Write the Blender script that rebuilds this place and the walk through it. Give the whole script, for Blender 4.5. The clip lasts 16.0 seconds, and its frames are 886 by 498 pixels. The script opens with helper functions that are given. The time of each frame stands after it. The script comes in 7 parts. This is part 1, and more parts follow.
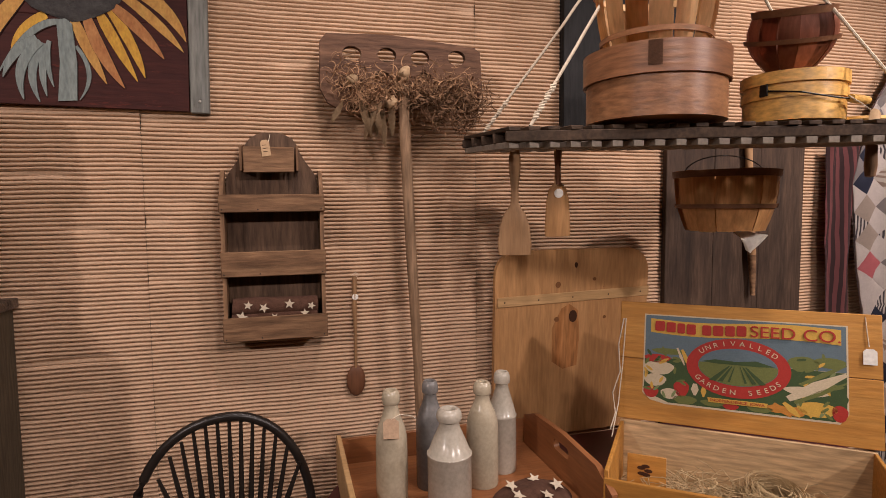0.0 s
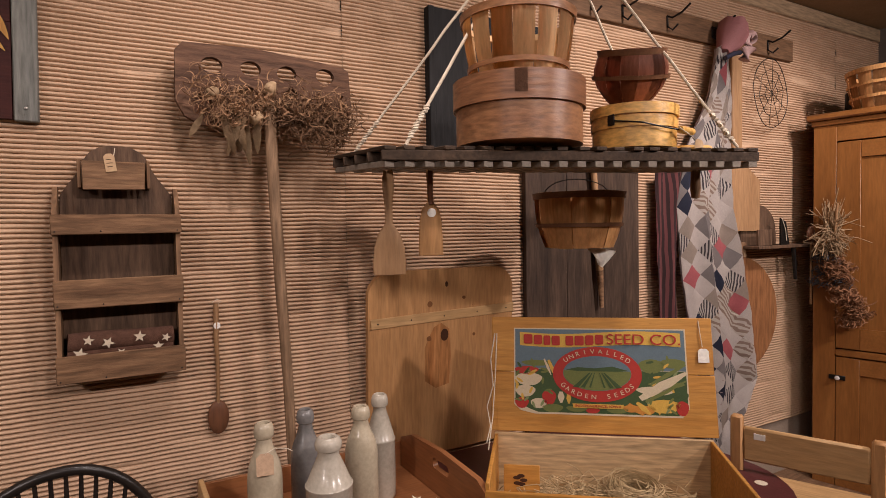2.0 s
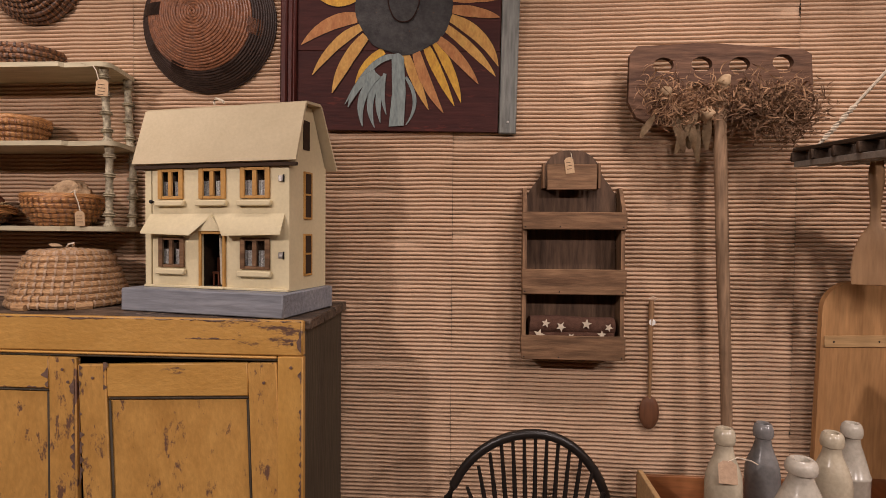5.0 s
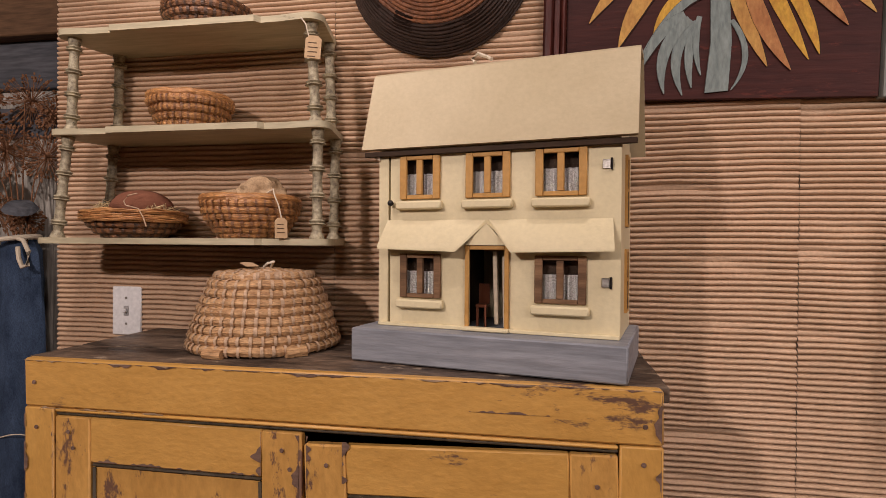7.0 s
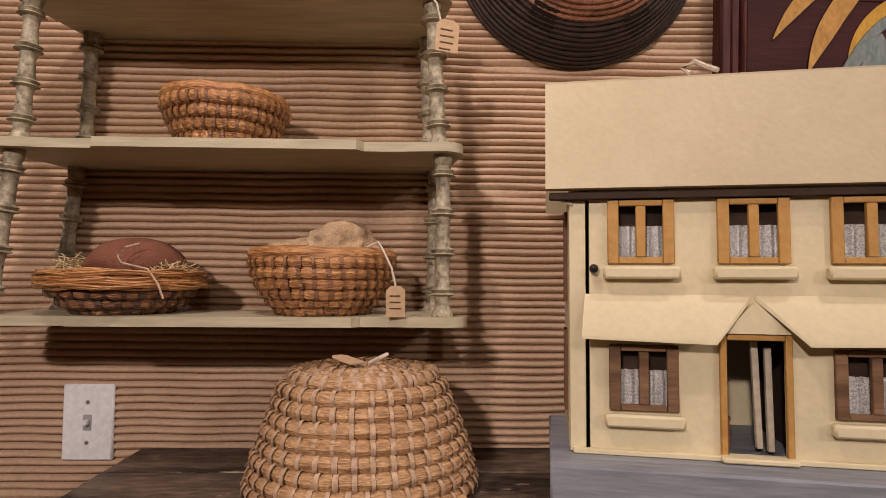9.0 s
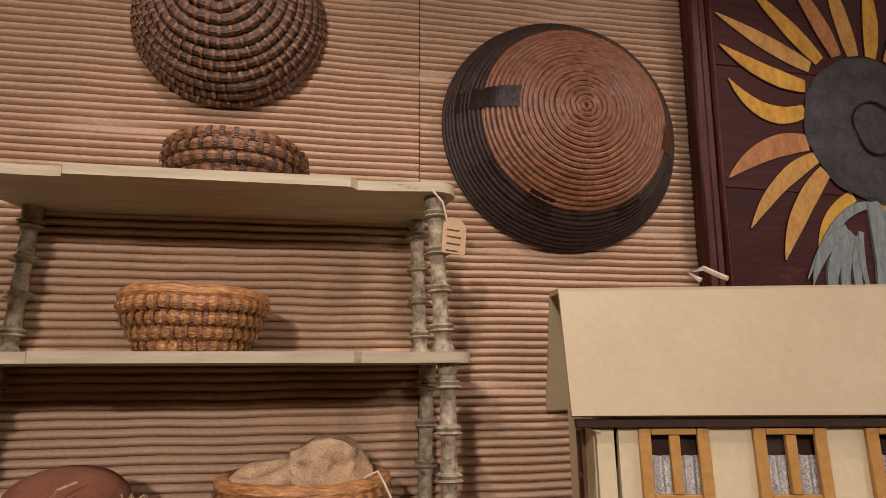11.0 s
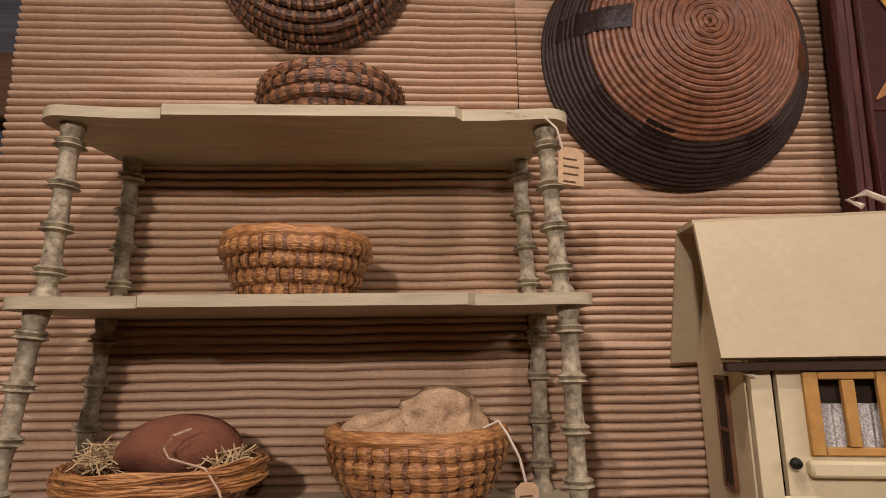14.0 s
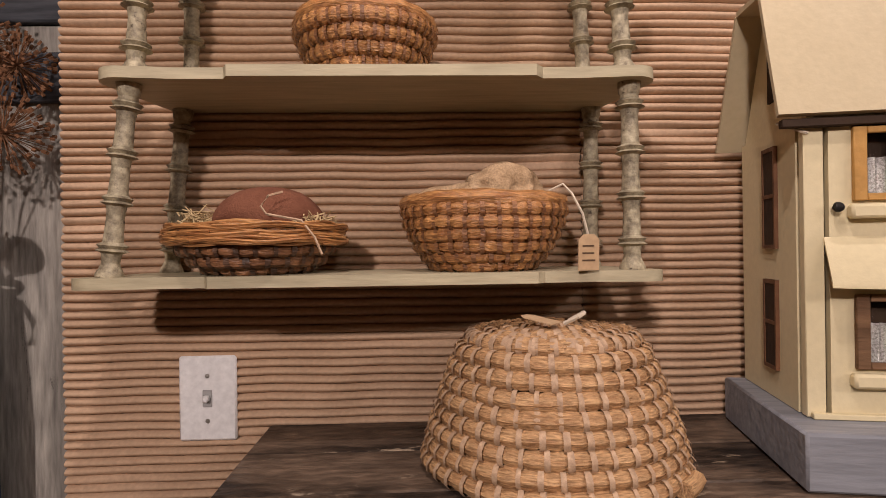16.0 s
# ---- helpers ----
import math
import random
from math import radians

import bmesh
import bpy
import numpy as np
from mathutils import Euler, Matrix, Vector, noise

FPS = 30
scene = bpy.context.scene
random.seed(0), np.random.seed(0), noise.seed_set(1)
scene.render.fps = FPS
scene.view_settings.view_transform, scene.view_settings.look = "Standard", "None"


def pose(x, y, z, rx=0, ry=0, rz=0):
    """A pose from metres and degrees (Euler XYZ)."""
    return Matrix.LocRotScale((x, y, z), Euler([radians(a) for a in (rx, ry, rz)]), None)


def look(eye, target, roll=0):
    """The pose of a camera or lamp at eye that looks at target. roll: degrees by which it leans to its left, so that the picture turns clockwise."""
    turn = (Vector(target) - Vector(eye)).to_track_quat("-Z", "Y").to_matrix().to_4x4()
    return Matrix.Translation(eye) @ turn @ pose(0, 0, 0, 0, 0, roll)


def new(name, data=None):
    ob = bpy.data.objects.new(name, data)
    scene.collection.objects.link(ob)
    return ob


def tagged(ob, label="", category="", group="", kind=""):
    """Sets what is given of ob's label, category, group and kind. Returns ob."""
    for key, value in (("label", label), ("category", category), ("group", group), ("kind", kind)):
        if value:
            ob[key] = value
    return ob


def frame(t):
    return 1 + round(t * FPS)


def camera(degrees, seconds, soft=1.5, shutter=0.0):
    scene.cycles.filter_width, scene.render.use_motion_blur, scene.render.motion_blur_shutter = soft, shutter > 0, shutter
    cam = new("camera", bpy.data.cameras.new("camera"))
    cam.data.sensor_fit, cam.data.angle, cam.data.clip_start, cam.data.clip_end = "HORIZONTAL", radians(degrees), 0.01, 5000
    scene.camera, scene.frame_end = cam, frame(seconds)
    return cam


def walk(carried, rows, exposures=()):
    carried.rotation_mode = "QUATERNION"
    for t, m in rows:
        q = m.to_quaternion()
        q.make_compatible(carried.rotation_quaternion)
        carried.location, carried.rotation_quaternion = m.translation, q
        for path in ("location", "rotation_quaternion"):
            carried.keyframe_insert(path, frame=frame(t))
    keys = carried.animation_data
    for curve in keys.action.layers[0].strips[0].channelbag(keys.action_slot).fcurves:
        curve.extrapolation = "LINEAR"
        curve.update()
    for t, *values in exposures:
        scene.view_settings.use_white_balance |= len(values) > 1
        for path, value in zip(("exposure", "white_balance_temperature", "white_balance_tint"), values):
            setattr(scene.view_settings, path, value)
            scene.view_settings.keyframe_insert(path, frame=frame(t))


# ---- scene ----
cam = camera(75.2, 16.0, soft=0.8)
PATH = [
    (0, (2.068, -1.899, 1.427), (2.592, 0.029, 1.272), -0.6),
    (0.5, (2.126, -1.899, 1.425), (2.904, -0.057, 1.315), -1.0),
    (1, (2.126, -1.893, 1.423), (3.064, -0.127, 1.331), -1.3),
    (1.5, (2.095, -1.882, 1.416), (3.086, -0.145, 1.338), -1.2),
    (2, (2.025, -1.866, 1.409), (3.01, -0.125, 1.338), -1.0),
    (2.5, (1.964, -1.877, 1.396), (2.843, -0.08, 1.335), -1.0),
    (3, (1.902, -1.889, 1.389), (2.569, -0.003, 1.33), -0.7),
    (3.5, (1.848, -1.899, 1.378), (2.25, 0.061, 1.317), -0.3),
    (4, (1.817, -1.915, 1.385), (1.966, 0.079, 1.317), -0.1),
    (4.2, (1.809, -1.92, 1.389), (1.875, 0.079, 1.323), -0.0),
    (6.3, (1.429, -1.5, 1.404), (1.129, 0.477, 1.364), 0.8),
    (6.5, (1.327, -1.46, 1.417), (1.004, 0.513, 1.373), 0.7),
    (7, (1.134, -1.358, 1.399), (0.777, 0.61, 1.38), 0.4),
    (7.5, (0.957, -1.242, 1.413), (0.583, 0.722, 1.37), 0.1),
    (8, (0.812, -1.132, 1.419), (0.442, 0.832, 1.363), -0.3),
    (8.5, (0.705, -1.07, 1.433), (0.432, 0.912, 1.422), -0.2),
    (9, (0.616, -1.019, 1.461), (0.669, 0.978, 1.568), 0.4),
    (9.5, (0.607, -0.991, 1.545), (0.858, 0.99, 1.664), -0.1),
    (10, (0.568, -0.964, 1.577), (0.883, 0.998, 1.804), -0.1),
    (10.2, (0.553, -0.957, 1.585), (0.883, 0.996, 1.865), 0.0),
    (12.3, (0.444, -0.932, 1.678), (0.698, 0.972, 2.238), -0.8),
    (12.5, (0.439, -0.923, 1.664), (0.657, 0.982, 2.233), -0.7),
    (13, (0.431, -0.903, 1.632), (0.587, 1.018, 2.167), -0.4),
    (13.5, (0.442, -0.872, 1.605), (0.544, 1.062, 2.102), -0.4),
    (14, (0.45, -0.865, 1.584), (0.55, 1.096, 1.963), -0.8),
    (14.5, (0.467, -0.87, 1.535), (0.555, 1.105, 1.837), -0.7),
    (15, (0.461, -0.879, 1.518), (0.572, 1.111, 1.678), -0.9),
    (15.5, (0.416, -0.891, 1.488), (0.544, 1.103, 1.566), -0.9),
    (16, (0.367, -0.897, 1.436), (0.445, 1.102, 1.437), -0.8),
]
walk(cam, [(t, look(eye, target, roll)) for t, eye, target, roll in PATH], [(0, -0.05), (4.2, -0.08), (6.3, -0.03), (7, 0.0), (8.5, 0.05), (9.5, -0.10), (13, -0.17), (15, -0.10), (16, 0.10)])

# ---- world and light: warm ceiling spots of a shop, no daylight ----
world = bpy.data.worlds.new("world")
scene.world = world
world.use_nodes = True
world.node_tree.nodes["Background"].inputs[0].default_value = (1.0, 0.82, 0.62, 1)
world.node_tree.nodes["Background"].inputs[1].default_value = 0.06


def ceiling_spot(x, y, z, tx, ty, tz, watts, angle=95, radius=0.035):
    data = bpy.data.lights.new("ceiling_spot", "SPOT")
    data.energy, data.color = watts, (0.97, 0.82, 0.785)
    data.spot_size, data.spot_blend, data.shadow_soft_size = radians(angle), 0.9, radius
    lamp = new("ceiling_spot", data)
    lamp.matrix_world = look((x, y, z), (tx, ty, tz))
    return lamp


ceiling_spot(1.35, -0.70, 2.58, 0.90, 0, 1.1, 20, 95, 0.022)
ceiling_spot(0.36, -0.80, 2.58, 0.30, 0, 1.05, 30, 95, 0.022)
ceiling_spot(2.60, -0.95, 2.58, 2.40, 0, 1.05, 36, 95, 0.025)
ceiling_spot(2.20, -0.85, 2.58, 2.2, 0, 1.0, 24, 85, 0.025)
ceiling_spot(4.10, -1.30, 2.58, 3.8, -0.1, 1.3, 120)
ceiling_spot(5.00, -1.20, 2.58, 5.2, -0.1, 1.3, 85)
# room lights further back
for lx, lw in ((-0.4, 200), (1.2, 30), (2.8, 92), (4.6, 190)):
    ceiling_spot(lx, -2.9, 2.57, lx, -0.6, 0.9, lw, 140, 0.07)


# ---- materials ----
def surface(name, c1, c2, scale=8.0, stretch=(1, 1, 1), rough=0.6, bump=0.25, c3=None, spots=0.62, fine=60.0, metal=0.0, contrast=0.22, per_object=0.0, grain_amount=None, ring=False, chip=(1, 1, 1)):
    """Two-scale noise between c1 and c2, optional stains of c3, fine bump."""
    m = bpy.data.materials.new(name)
    m.use_nodes = True
    nt = m.node_tree
    n, l = nt.nodes, nt.links
    bsdf = n["Principled BSDF"]
    bsdf.inputs["Specular IOR Level"].default_value = 0.5 if rough < 0.45 else 0.22
    bsdf.inputs["Roughness"].default_value, bsdf.inputs["Metallic"].default_value = rough, metal
    co = n.new("ShaderNodeTexCoord")
    mp = n.new("ShaderNodeMapping")
    mp.inputs["Scale"].default_value = stretch
    l.new(co.outputs["Object"], mp.inputs["Vector"])
    if ring:
        # fibres that run round the z axis
        sep, polar = n.new("ShaderNodeSeparateXYZ"), n.new("ShaderNodeCombineXYZ")
        turn, flat, far = n.new("ShaderNodeMath"), n.new("ShaderNodeVectorMath"), n.new("ShaderNodeVectorMath")
        slow = n.new("ShaderNodeMath")
        turn.operation, slow.operation, flat.operation, far.operation = "ARCTAN2", "MULTIPLY", "MULTIPLY", "LENGTH"
        flat.inputs[1].default_value = (1, 1, 0)
        slow.inputs[1].default_value = 0.022
        l.new(co.outputs["Object"], sep.inputs[0])
        l.new(sep.outputs["Y"], turn.inputs[0])
        l.new(sep.outputs["X"], turn.inputs[1])
        l.new(turn.outputs[0], slow.inputs[0])
        l.new(co.outputs["Object"], flat.inputs[0])
        l.new(flat.outputs[0], far.inputs[0])
        l.new(slow.outputs[0], polar.inputs["X"])
        l.new(far.outputs["Value"], polar.inputs["Y"])
        l.new(sep.outputs["Z"], polar.inputs["Z"])
        l.new(polar.outputs[0], mp.inputs["Vector"])
    info = n.new("ShaderNodeObjectInfo")
    off = n.new("ShaderNodeVectorMath")
    off.operation = "MULTIPLY_ADD"
    l.new(info.outputs["Random"], off.inputs[0])
    off.inputs[1].default_value = (17, 11, 23)
    l.new(mp.outputs["Vector"], off.inputs[2])
    big = n.new("ShaderNodeTexNoise")
    big.inputs["Scale"].default_value, big.inputs["Detail"].default_value, big.inputs["Roughness"].default_value = scale * 2.2, 9, 0.68
    l.new(off.outputs[0], big.inputs["Vector"])
    ramp = n.new("ShaderNodeValToRGB")
    ramp.color_ramp.elements[0].position, ramp.color_ramp.elements[1].position = 0.5 - contrast, 0.5 + contrast
    ramp.color_ramp.elements[0].color, ramp.color_ramp.elements[1].color = (*c1, 1), (*c2, 1)
    l.new(big.outputs["Fac"], ramp.inputs["Fac"])
    colour = ramp.outputs["Color"]
    small = n.new("ShaderNodeTexNoise")
    small.inputs["Scale"].default_value, small.inputs["Detail"].default_value = fine * 1.8, 5
    l.new(off.outputs[0], small.inputs["Vector"])
    grain = n.new("ShaderNodeMix")
    grain.data_type, grain.blend_type = "RGBA", "MULTIPLY"
    grain.inputs["Factor"].default_value = grain_amount if grain_amount is not None else (0.2 if tuple(stretch) == (1, 1, 1) else 0.7)
    l.new(colour, grain.inputs["A"])
    shade = n.new("ShaderNodeMapRange")
    shade.inputs["From Min"].default_value, shade.inputs["From Max"].default_value = 0.28, 0.72
    shade.inputs["To Min"].default_value, shade.inputs["To Max"].default_value = 0.5, 1.5
    l.new(small.outputs["Fac"], shade.inputs["Value"])
    l.new(shade.outputs[0], grain.inputs["B"])
    colour = grain.outputs["Result"]
    if c3:
        st = n.new("ShaderNodeTexNoise")
        st.inputs["Scale"].default_value, st.inputs["Detail"].default_value, st.inputs["Roughness"].default_value = scale * 2.6, 10, 0.75
        own = n.new("ShaderNodeVectorMath")
        own.operation = "MULTIPLY_ADD"
        l.new(info.outputs["Random"], own.inputs[0])
        own.inputs[1].default_value = (5, 19, 13)
        shape = n.new("ShaderNodeMapping")
        shape.inputs["Scale"].default_value = chip
        l.new(co.outputs["Object"], shape.inputs["Vector"])
        l.new(shape.outputs[0], own.inputs[2])
        l.new(own.outputs[0], st.inputs["Vector"])
        mask = n.new("ShaderNodeMapRange")
        mask.inputs["From Min"].default_value, mask.inputs["From Max"].default_value = spots, spots + 0.05
        l.new(st.outputs["Fac"], mask.inputs["Value"])
        mix = n.new("ShaderNodeMix")
        mix.data_type = "RGBA"
        l.new(mask.outputs[0], mix.inputs["Factor"])
        l.new(colour, mix.inputs["A"])
        mix.inputs["B"].default_value = (*c3, 1)
        colour = mix.outputs["Result"]
    if per_object:
        hs = n.new("ShaderNodeHueSaturation")
        mr = n.new("ShaderNodeMapRange")
        mr.inputs["To Min"].default_value, mr.inputs["To Max"].default_value = 1 - per_object, 1 + per_object
        l.new(info.outputs["Random"], mr.inputs["Value"])
        l.new(mr.outputs[0], hs.inputs["Value"])
        l.new(colour, hs.inputs["Color"])
        colour = hs.outputs["Color"]
    l.new(colour, bsdf.inputs["Base Color"])
    if bump:
        b = n.new("ShaderNodeBump")
        b.inputs["Strength"].default_value, b.inputs["Distance"].default_value = bump, 0.004
        add = n.new("ShaderNodeMath")
        l.new(big.outputs["Fac"], add.inputs[0])
        l.new(small.outputs["Fac"], add.inputs[1])
        l.new(add.outputs[0], b.inputs["Height"])
        l.new(b.outputs["Normal"], bsdf.inputs["Normal"])
    return m


GX, GY, GZ = (0.12, 1, 1), (1, 0.12, 1), (1, 1, 0.12)  # grain along x, y, z
cardboard = surface("cardboard", (0.44, 0.295, 0.19), (0.55, 0.38, 0.255), 3.0, (1, 1, 1), 0.8, 0.12, fine=90)
plaster = surface("plaster", (0.28, 0.22, 0.17), (0.33, 0.26, 0.2), 3, rough=0.85)
dark_wall = surface("dark_wall", (0.10, 0.085, 0.075), (0.14, 0.12, 0.1), 2, rough=0.8)
ceiling_paint = surface("ceiling_paint", (0.30, 0.22, 0.14), (0.36, 0.27, 0.18), 2, rough=0.85)
floor_wood = surface("floor_wood", (0.14, 0.08, 0.045), (0.24, 0.14, 0.08), 5, GX, 0.5)
trim_wood = surface("trim_wood", (0.30, 0.21, 0.13), (0.36, 0.26, 0.16), 5, GX, 0.6)
barn_grey = surface("barn_grey", (0.20, 0.185, 0.165), (0.50, 0.46, 0.40), 8, GZ, 0.85, 0.5, c3=(0.05, 0.045, 0.04), spots=0.62, chip=(1, 1, 0.15))
barn_dark = surface("barn_dark", (0.06, 0.065, 0.075), (0.11, 0.11, 0.12), 6, GX, 0.8, 0.4)
barn_brown = surface("barn_brown", (0.10, 0.055, 0.03), (0.17, 0.095, 0.05), 6, GX, 0.7, 0.4)
mustard = surface("mustard_paint", (0.47, 0.245, 0.055), (0.60, 0.335, 0.09), 4, (0.5, 1, 1), 0.42, 0.3, c3=(0.13, 0.07, 0.045), spots=0.60, grain_amount=0.15, chip=(0.4, 1, 1.2))
mustard_v = surface("mustard_paint_upright", (0.47, 0.245, 0.055), (0.60, 0.335, 0.09), 4, (1, 1, 0.5), 0.42, 0.3, c3=(0.13, 0.07, 0.045), spots=0.59, grain_amount=0.15, chip=(1.2, 1, 0.4))
mustard_worn = surface("mustard_paint_worn", (0.42, 0.215, 0.055), (0.59, 0.33, 0.095), 6, (1, 1, 0.5), 0.45, 0.35, c3=(0.15, 0.08, 0.052), spots=0.565, grain_amount=0.2, chip=(1.3, 1, 0.6))
cup_side = surface("dark_green_brown_paint", (0.05, 0.04, 0.028), (0.09, 0.07, 0.045), 6, GZ, 0.55, 0.4, c3=(0.22, 0.17, 0.11), spots=0.68)
cup_top = surface("worn_dark_top", (0.022, 0.016, 0.013), (0.155, 0.108, 0.076), 6, (0.35, 1, 1), 0.45, 0.7, c3=(0.36, 0.28, 0.20), spots=0.60, grain_amount=0.9, contrast=0.12, chip=(0.45, 1, 1))
cream = surface("cream_paint", (0.63, 0.54, 0.335), (0.70, 0.605, 0.39), 3, (1, 1, 1), 0.5, 0.12, c3=(0.42, 0.31, 0.17), spots=0.72, grain_amount=0.08)
roof_paint = surface("buff_roof_paint", (0.47, 0.385, 0.24), (0.55, 0.46, 0.30), 3, (1, 1, 1), 0.5, 0.12, c3=(0.34, 0.27, 0.18), spots=0.71, grain_amount=0.08)
blue_grey = surface("blue_grey_paint", (0.185, 0.195, 0.22), (0.29, 0.295, 0.315), 5, GX, 0.5, 0.3, c3=(0.11, 0.09, 0.08), spots=0.645, grain_amount=0.45, chip=(0.3, 1, 1))
ochre_trim = surface("ochre_trim", (0.42, 0.22, 0.06), (0.52, 0.29, 0.09), 10, rough=0.5)
# near-black brown: shade inside the dollhouse and under its eave, put into the colour
house_shade = surface("dollhouse_shade", (0.03, 0.018, 0.012), (0.06, 0.035, 0.02), 8, rough=0.8)
lace = surface("lace_curtain", (0.30, 0.28, 0.25), (0.72, 0.70, 0.66), 190, rough=0.9, bump=0.1, contrast=0.1)
grey_green = surface("grey_green_paint", (0.38, 0.33, 0.215), (0.51, 0.445, 0.30), 6, GX, 0.55, 0.3, c3=(0.15, 0.115, 0.08), spots=0.655, grain_amount=0.3, chip=(0.3, 1, 1))
post_paint = surface("worn_post_paint", (0.15, 0.12, 0.08), (0.52, 0.455, 0.31), 30, (1, 1, 1), 0.45, 0.4, c3=(0.08, 0.06, 0.042), spots=0.60, contrast=0.15)
straw = surface("rye_straw", (0.30, 0.155, 0.07), (0.60, 0.375, 0.19), 60, (1, 1, 1), 0.5, 0.6, fine=260, grain_amount=0.8, contrast=0.18, ring=True)
straw_gold = surface("golden_straw", (0.27, 0.105, 0.036), (0.57, 0.29, 0.105), 60, (1, 1, 1), 0.36, 0.6, fine=260, grain_amount=0.8, contrast=0.16, ring=True)
straw_brown = surface("brown_straw", (0.14, 0.060, 0.028), (0.36, 0.17, 0.075), 60, (1, 1, 1), 0.40, 0.6, fine=260, grain_amount=0.8, contrast=0.18, ring=True)
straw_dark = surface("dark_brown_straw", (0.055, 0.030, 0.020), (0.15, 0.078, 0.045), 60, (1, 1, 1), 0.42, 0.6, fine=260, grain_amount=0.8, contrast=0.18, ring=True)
splint = surface("pale_splint", (0.36, 0.23, 0.145), (0.56, 0.40, 0.265), 60, rough=0.5, bump=0.3, grain_amount=0.5)
hay = surface("hay", (0.36, 0.255, 0.125), (0.58, 0.44, 0.25), 30, rough=0.8, per_object=0.2)
bowl_red = surface("red_brown_coil", (0.11, 0.042, 0.020), (0.27, 0.108, 0.048), 30, rough=0.40, bump=0.4, grain_amount=0.6, c3=(0.045, 0.022, 0.015), spots=0.60)
bowl_black = surface("black_coil", (0.020, 0.013, 0.010), (0.055, 0.032, 0.024), 25, rough=0.5, bump=0.3, c3=(0.10, 0.045, 0.028), spots=0.64)
leather = surface("dark_leather", (0.03, 0.018, 0.014), (0.06, 0.035, 0.025), 18, rough=0.4, bump=0.3)
grey_wood = surface("weathered_brown_wood", (0.075, 0.038, 0.020), (0.285, 0.165, 0.088), 12, GX, 0.75, 0.5, c3=(0.045, 0.03, 0.02), spots=0.68)
grey_wood_v = surface("weathered_brown_wood_upright", (0.075, 0.038, 0.020), (0.285, 0.165, 0.088), 12, GZ, 0.75, 0.5, c3=(0.045, 0.03, 0.02), spots=0.68)
tool_board = surface("dark_red_brown_board", (0.045, 0.022, 0.014), (0.165, 0.088, 0.052), 12, GX, 0.75, 0.6, c3=(0.03, 0.018, 0.012), spots=0.66)
pole_wood = surface("worn_pole_wood", (0.16, 0.095, 0.052), (0.33, 0.215, 0.13), 14, GZ, 0.7, 0.5, c3=(0.08, 0.045, 0.026), spots=0.68)
dark_board = surface("dark_weathered_board", (0.046, 0.026, 0.016), (0.155, 0.092, 0.056), 10, GZ, 0.7, 0.4)
# dark brown wood, deepened further to paint in the shade of rack and baskets
plank_shaded = surface("dark_shaded_plank", (0.022, 0.014, 0.010), (0.080, 0.049, 0.032), 9, GZ, 0.7, 0.45, c3=(0.13, 0.088, 0.058), spots=0.66, chip=(1, 1, 0.12))
black_board = surface("black_painted_board", (0.008, 0.008, 0.008), (0.022, 0.021, 0.021), 5, GZ, 0.75, 0.25)
pine = surface("knotty_pine", (0.35, 0.18, 0.072), (0.50, 0.275, 0.118), 7, GZ, 0.45, 0.2, c3=(0.23, 0.10, 0.035), spots=0.67, grain_amount=0.35)
pine_x = surface("knotty_pine_flat", (0.40, 0.24, 0.10), (0.52, 0.33, 0.16), 7, GX, 0.5, 0.2, grain_amount=0.35)
honey = surface("honey_pine", (0.205, 0.078, 0.019), (0.315, 0.132, 0.036), 5, GZ, 0.35, 0.15, grain_amount=0.3)
honey_x = surface("honey_pine_flat", (0.205, 0.078, 0.019), (0.315, 0.132, 0.036), 5, GX, 0.35, 0.15, grain_amount=0.3)
box_wood = surface("golden_box_wood", (0.38, 0.165, 0.032), (0.54, 0.275, 0.066), 7, GX, 0.5, 0.25, c3=(0.22, 0.10, 0.03), spots=0.66, grain_amount=0.35)
box_inner = surface("pale_box_wood", (0.46, 0.31, 0.16), (0.58, 0.41, 0.23), 7, GX, 0.6, 0.2, c3=(0.3, 0.18, 0.09), spots=0.7)
cedar = surface("cedar_tray", (0.22, 0.082, 0.030), (0.34, 0.14, 0.052), 7, GX, 0.4, 0.2, grain_amount=0.35)
burgundy = surface("burgundy_paint", (0.055, 0.012, 0.014), (0.085, 0.02, 0.02), 5, rough=0.4, bump=0.1)
black_paint = surface("black_chair_paint", (0.010, 0.008, 0.007), (0.02, 0.015, 0.012), 10, rough=0.35, bump=0.1)
stone_cream = surface("cream_stoneware", (0.40, 0.34, 0.24), (0.52, 0.45, 0.33), 10, rough=0.25, bump=0.06, c3=(0.28, 0.22, 0.14), spots=0.72)
stone_grey = surface("grey_stoneware", (0.13, 0.125, 0.12), (0.22, 0.21, 0.2), 10, rough=0.25, bump=0.06)
stone_pale = surface("pale_grey_stoneware", (0.42, 0.38, 0.31), (0.55, 0.50, 0.41), 10, rough=0.22, bump=0.06)
slat_wood = surface("basket_slat_wood", (0.42, 0.21, 0.075), (0.58, 0.32, 0.13), 9, GZ, 0.5, 0.2, per_object=0.15)
slat_tan = surface("tan_basket_wood", (0.40, 0.195, 0.072), (0.56, 0.31, 0.13), 9, GZ, 0.5, 0.2, per_object=0.12, grain_amount=0.4)
slat_pale = surface("pale_basket_wood", (0.60, 0.37, 0.17), (0.76, 0.51, 0.27), 9, GZ, 0.5, 0.2, per_object=0.08, grain_amount=0.3)
slat_red = surface("red_stained_wood", (0.19, 0.062, 0.034), (0.31, 0.112, 0.062), 9, GZ, 0.5, 0.2, per_object=0.12, grain_amount=0.4)
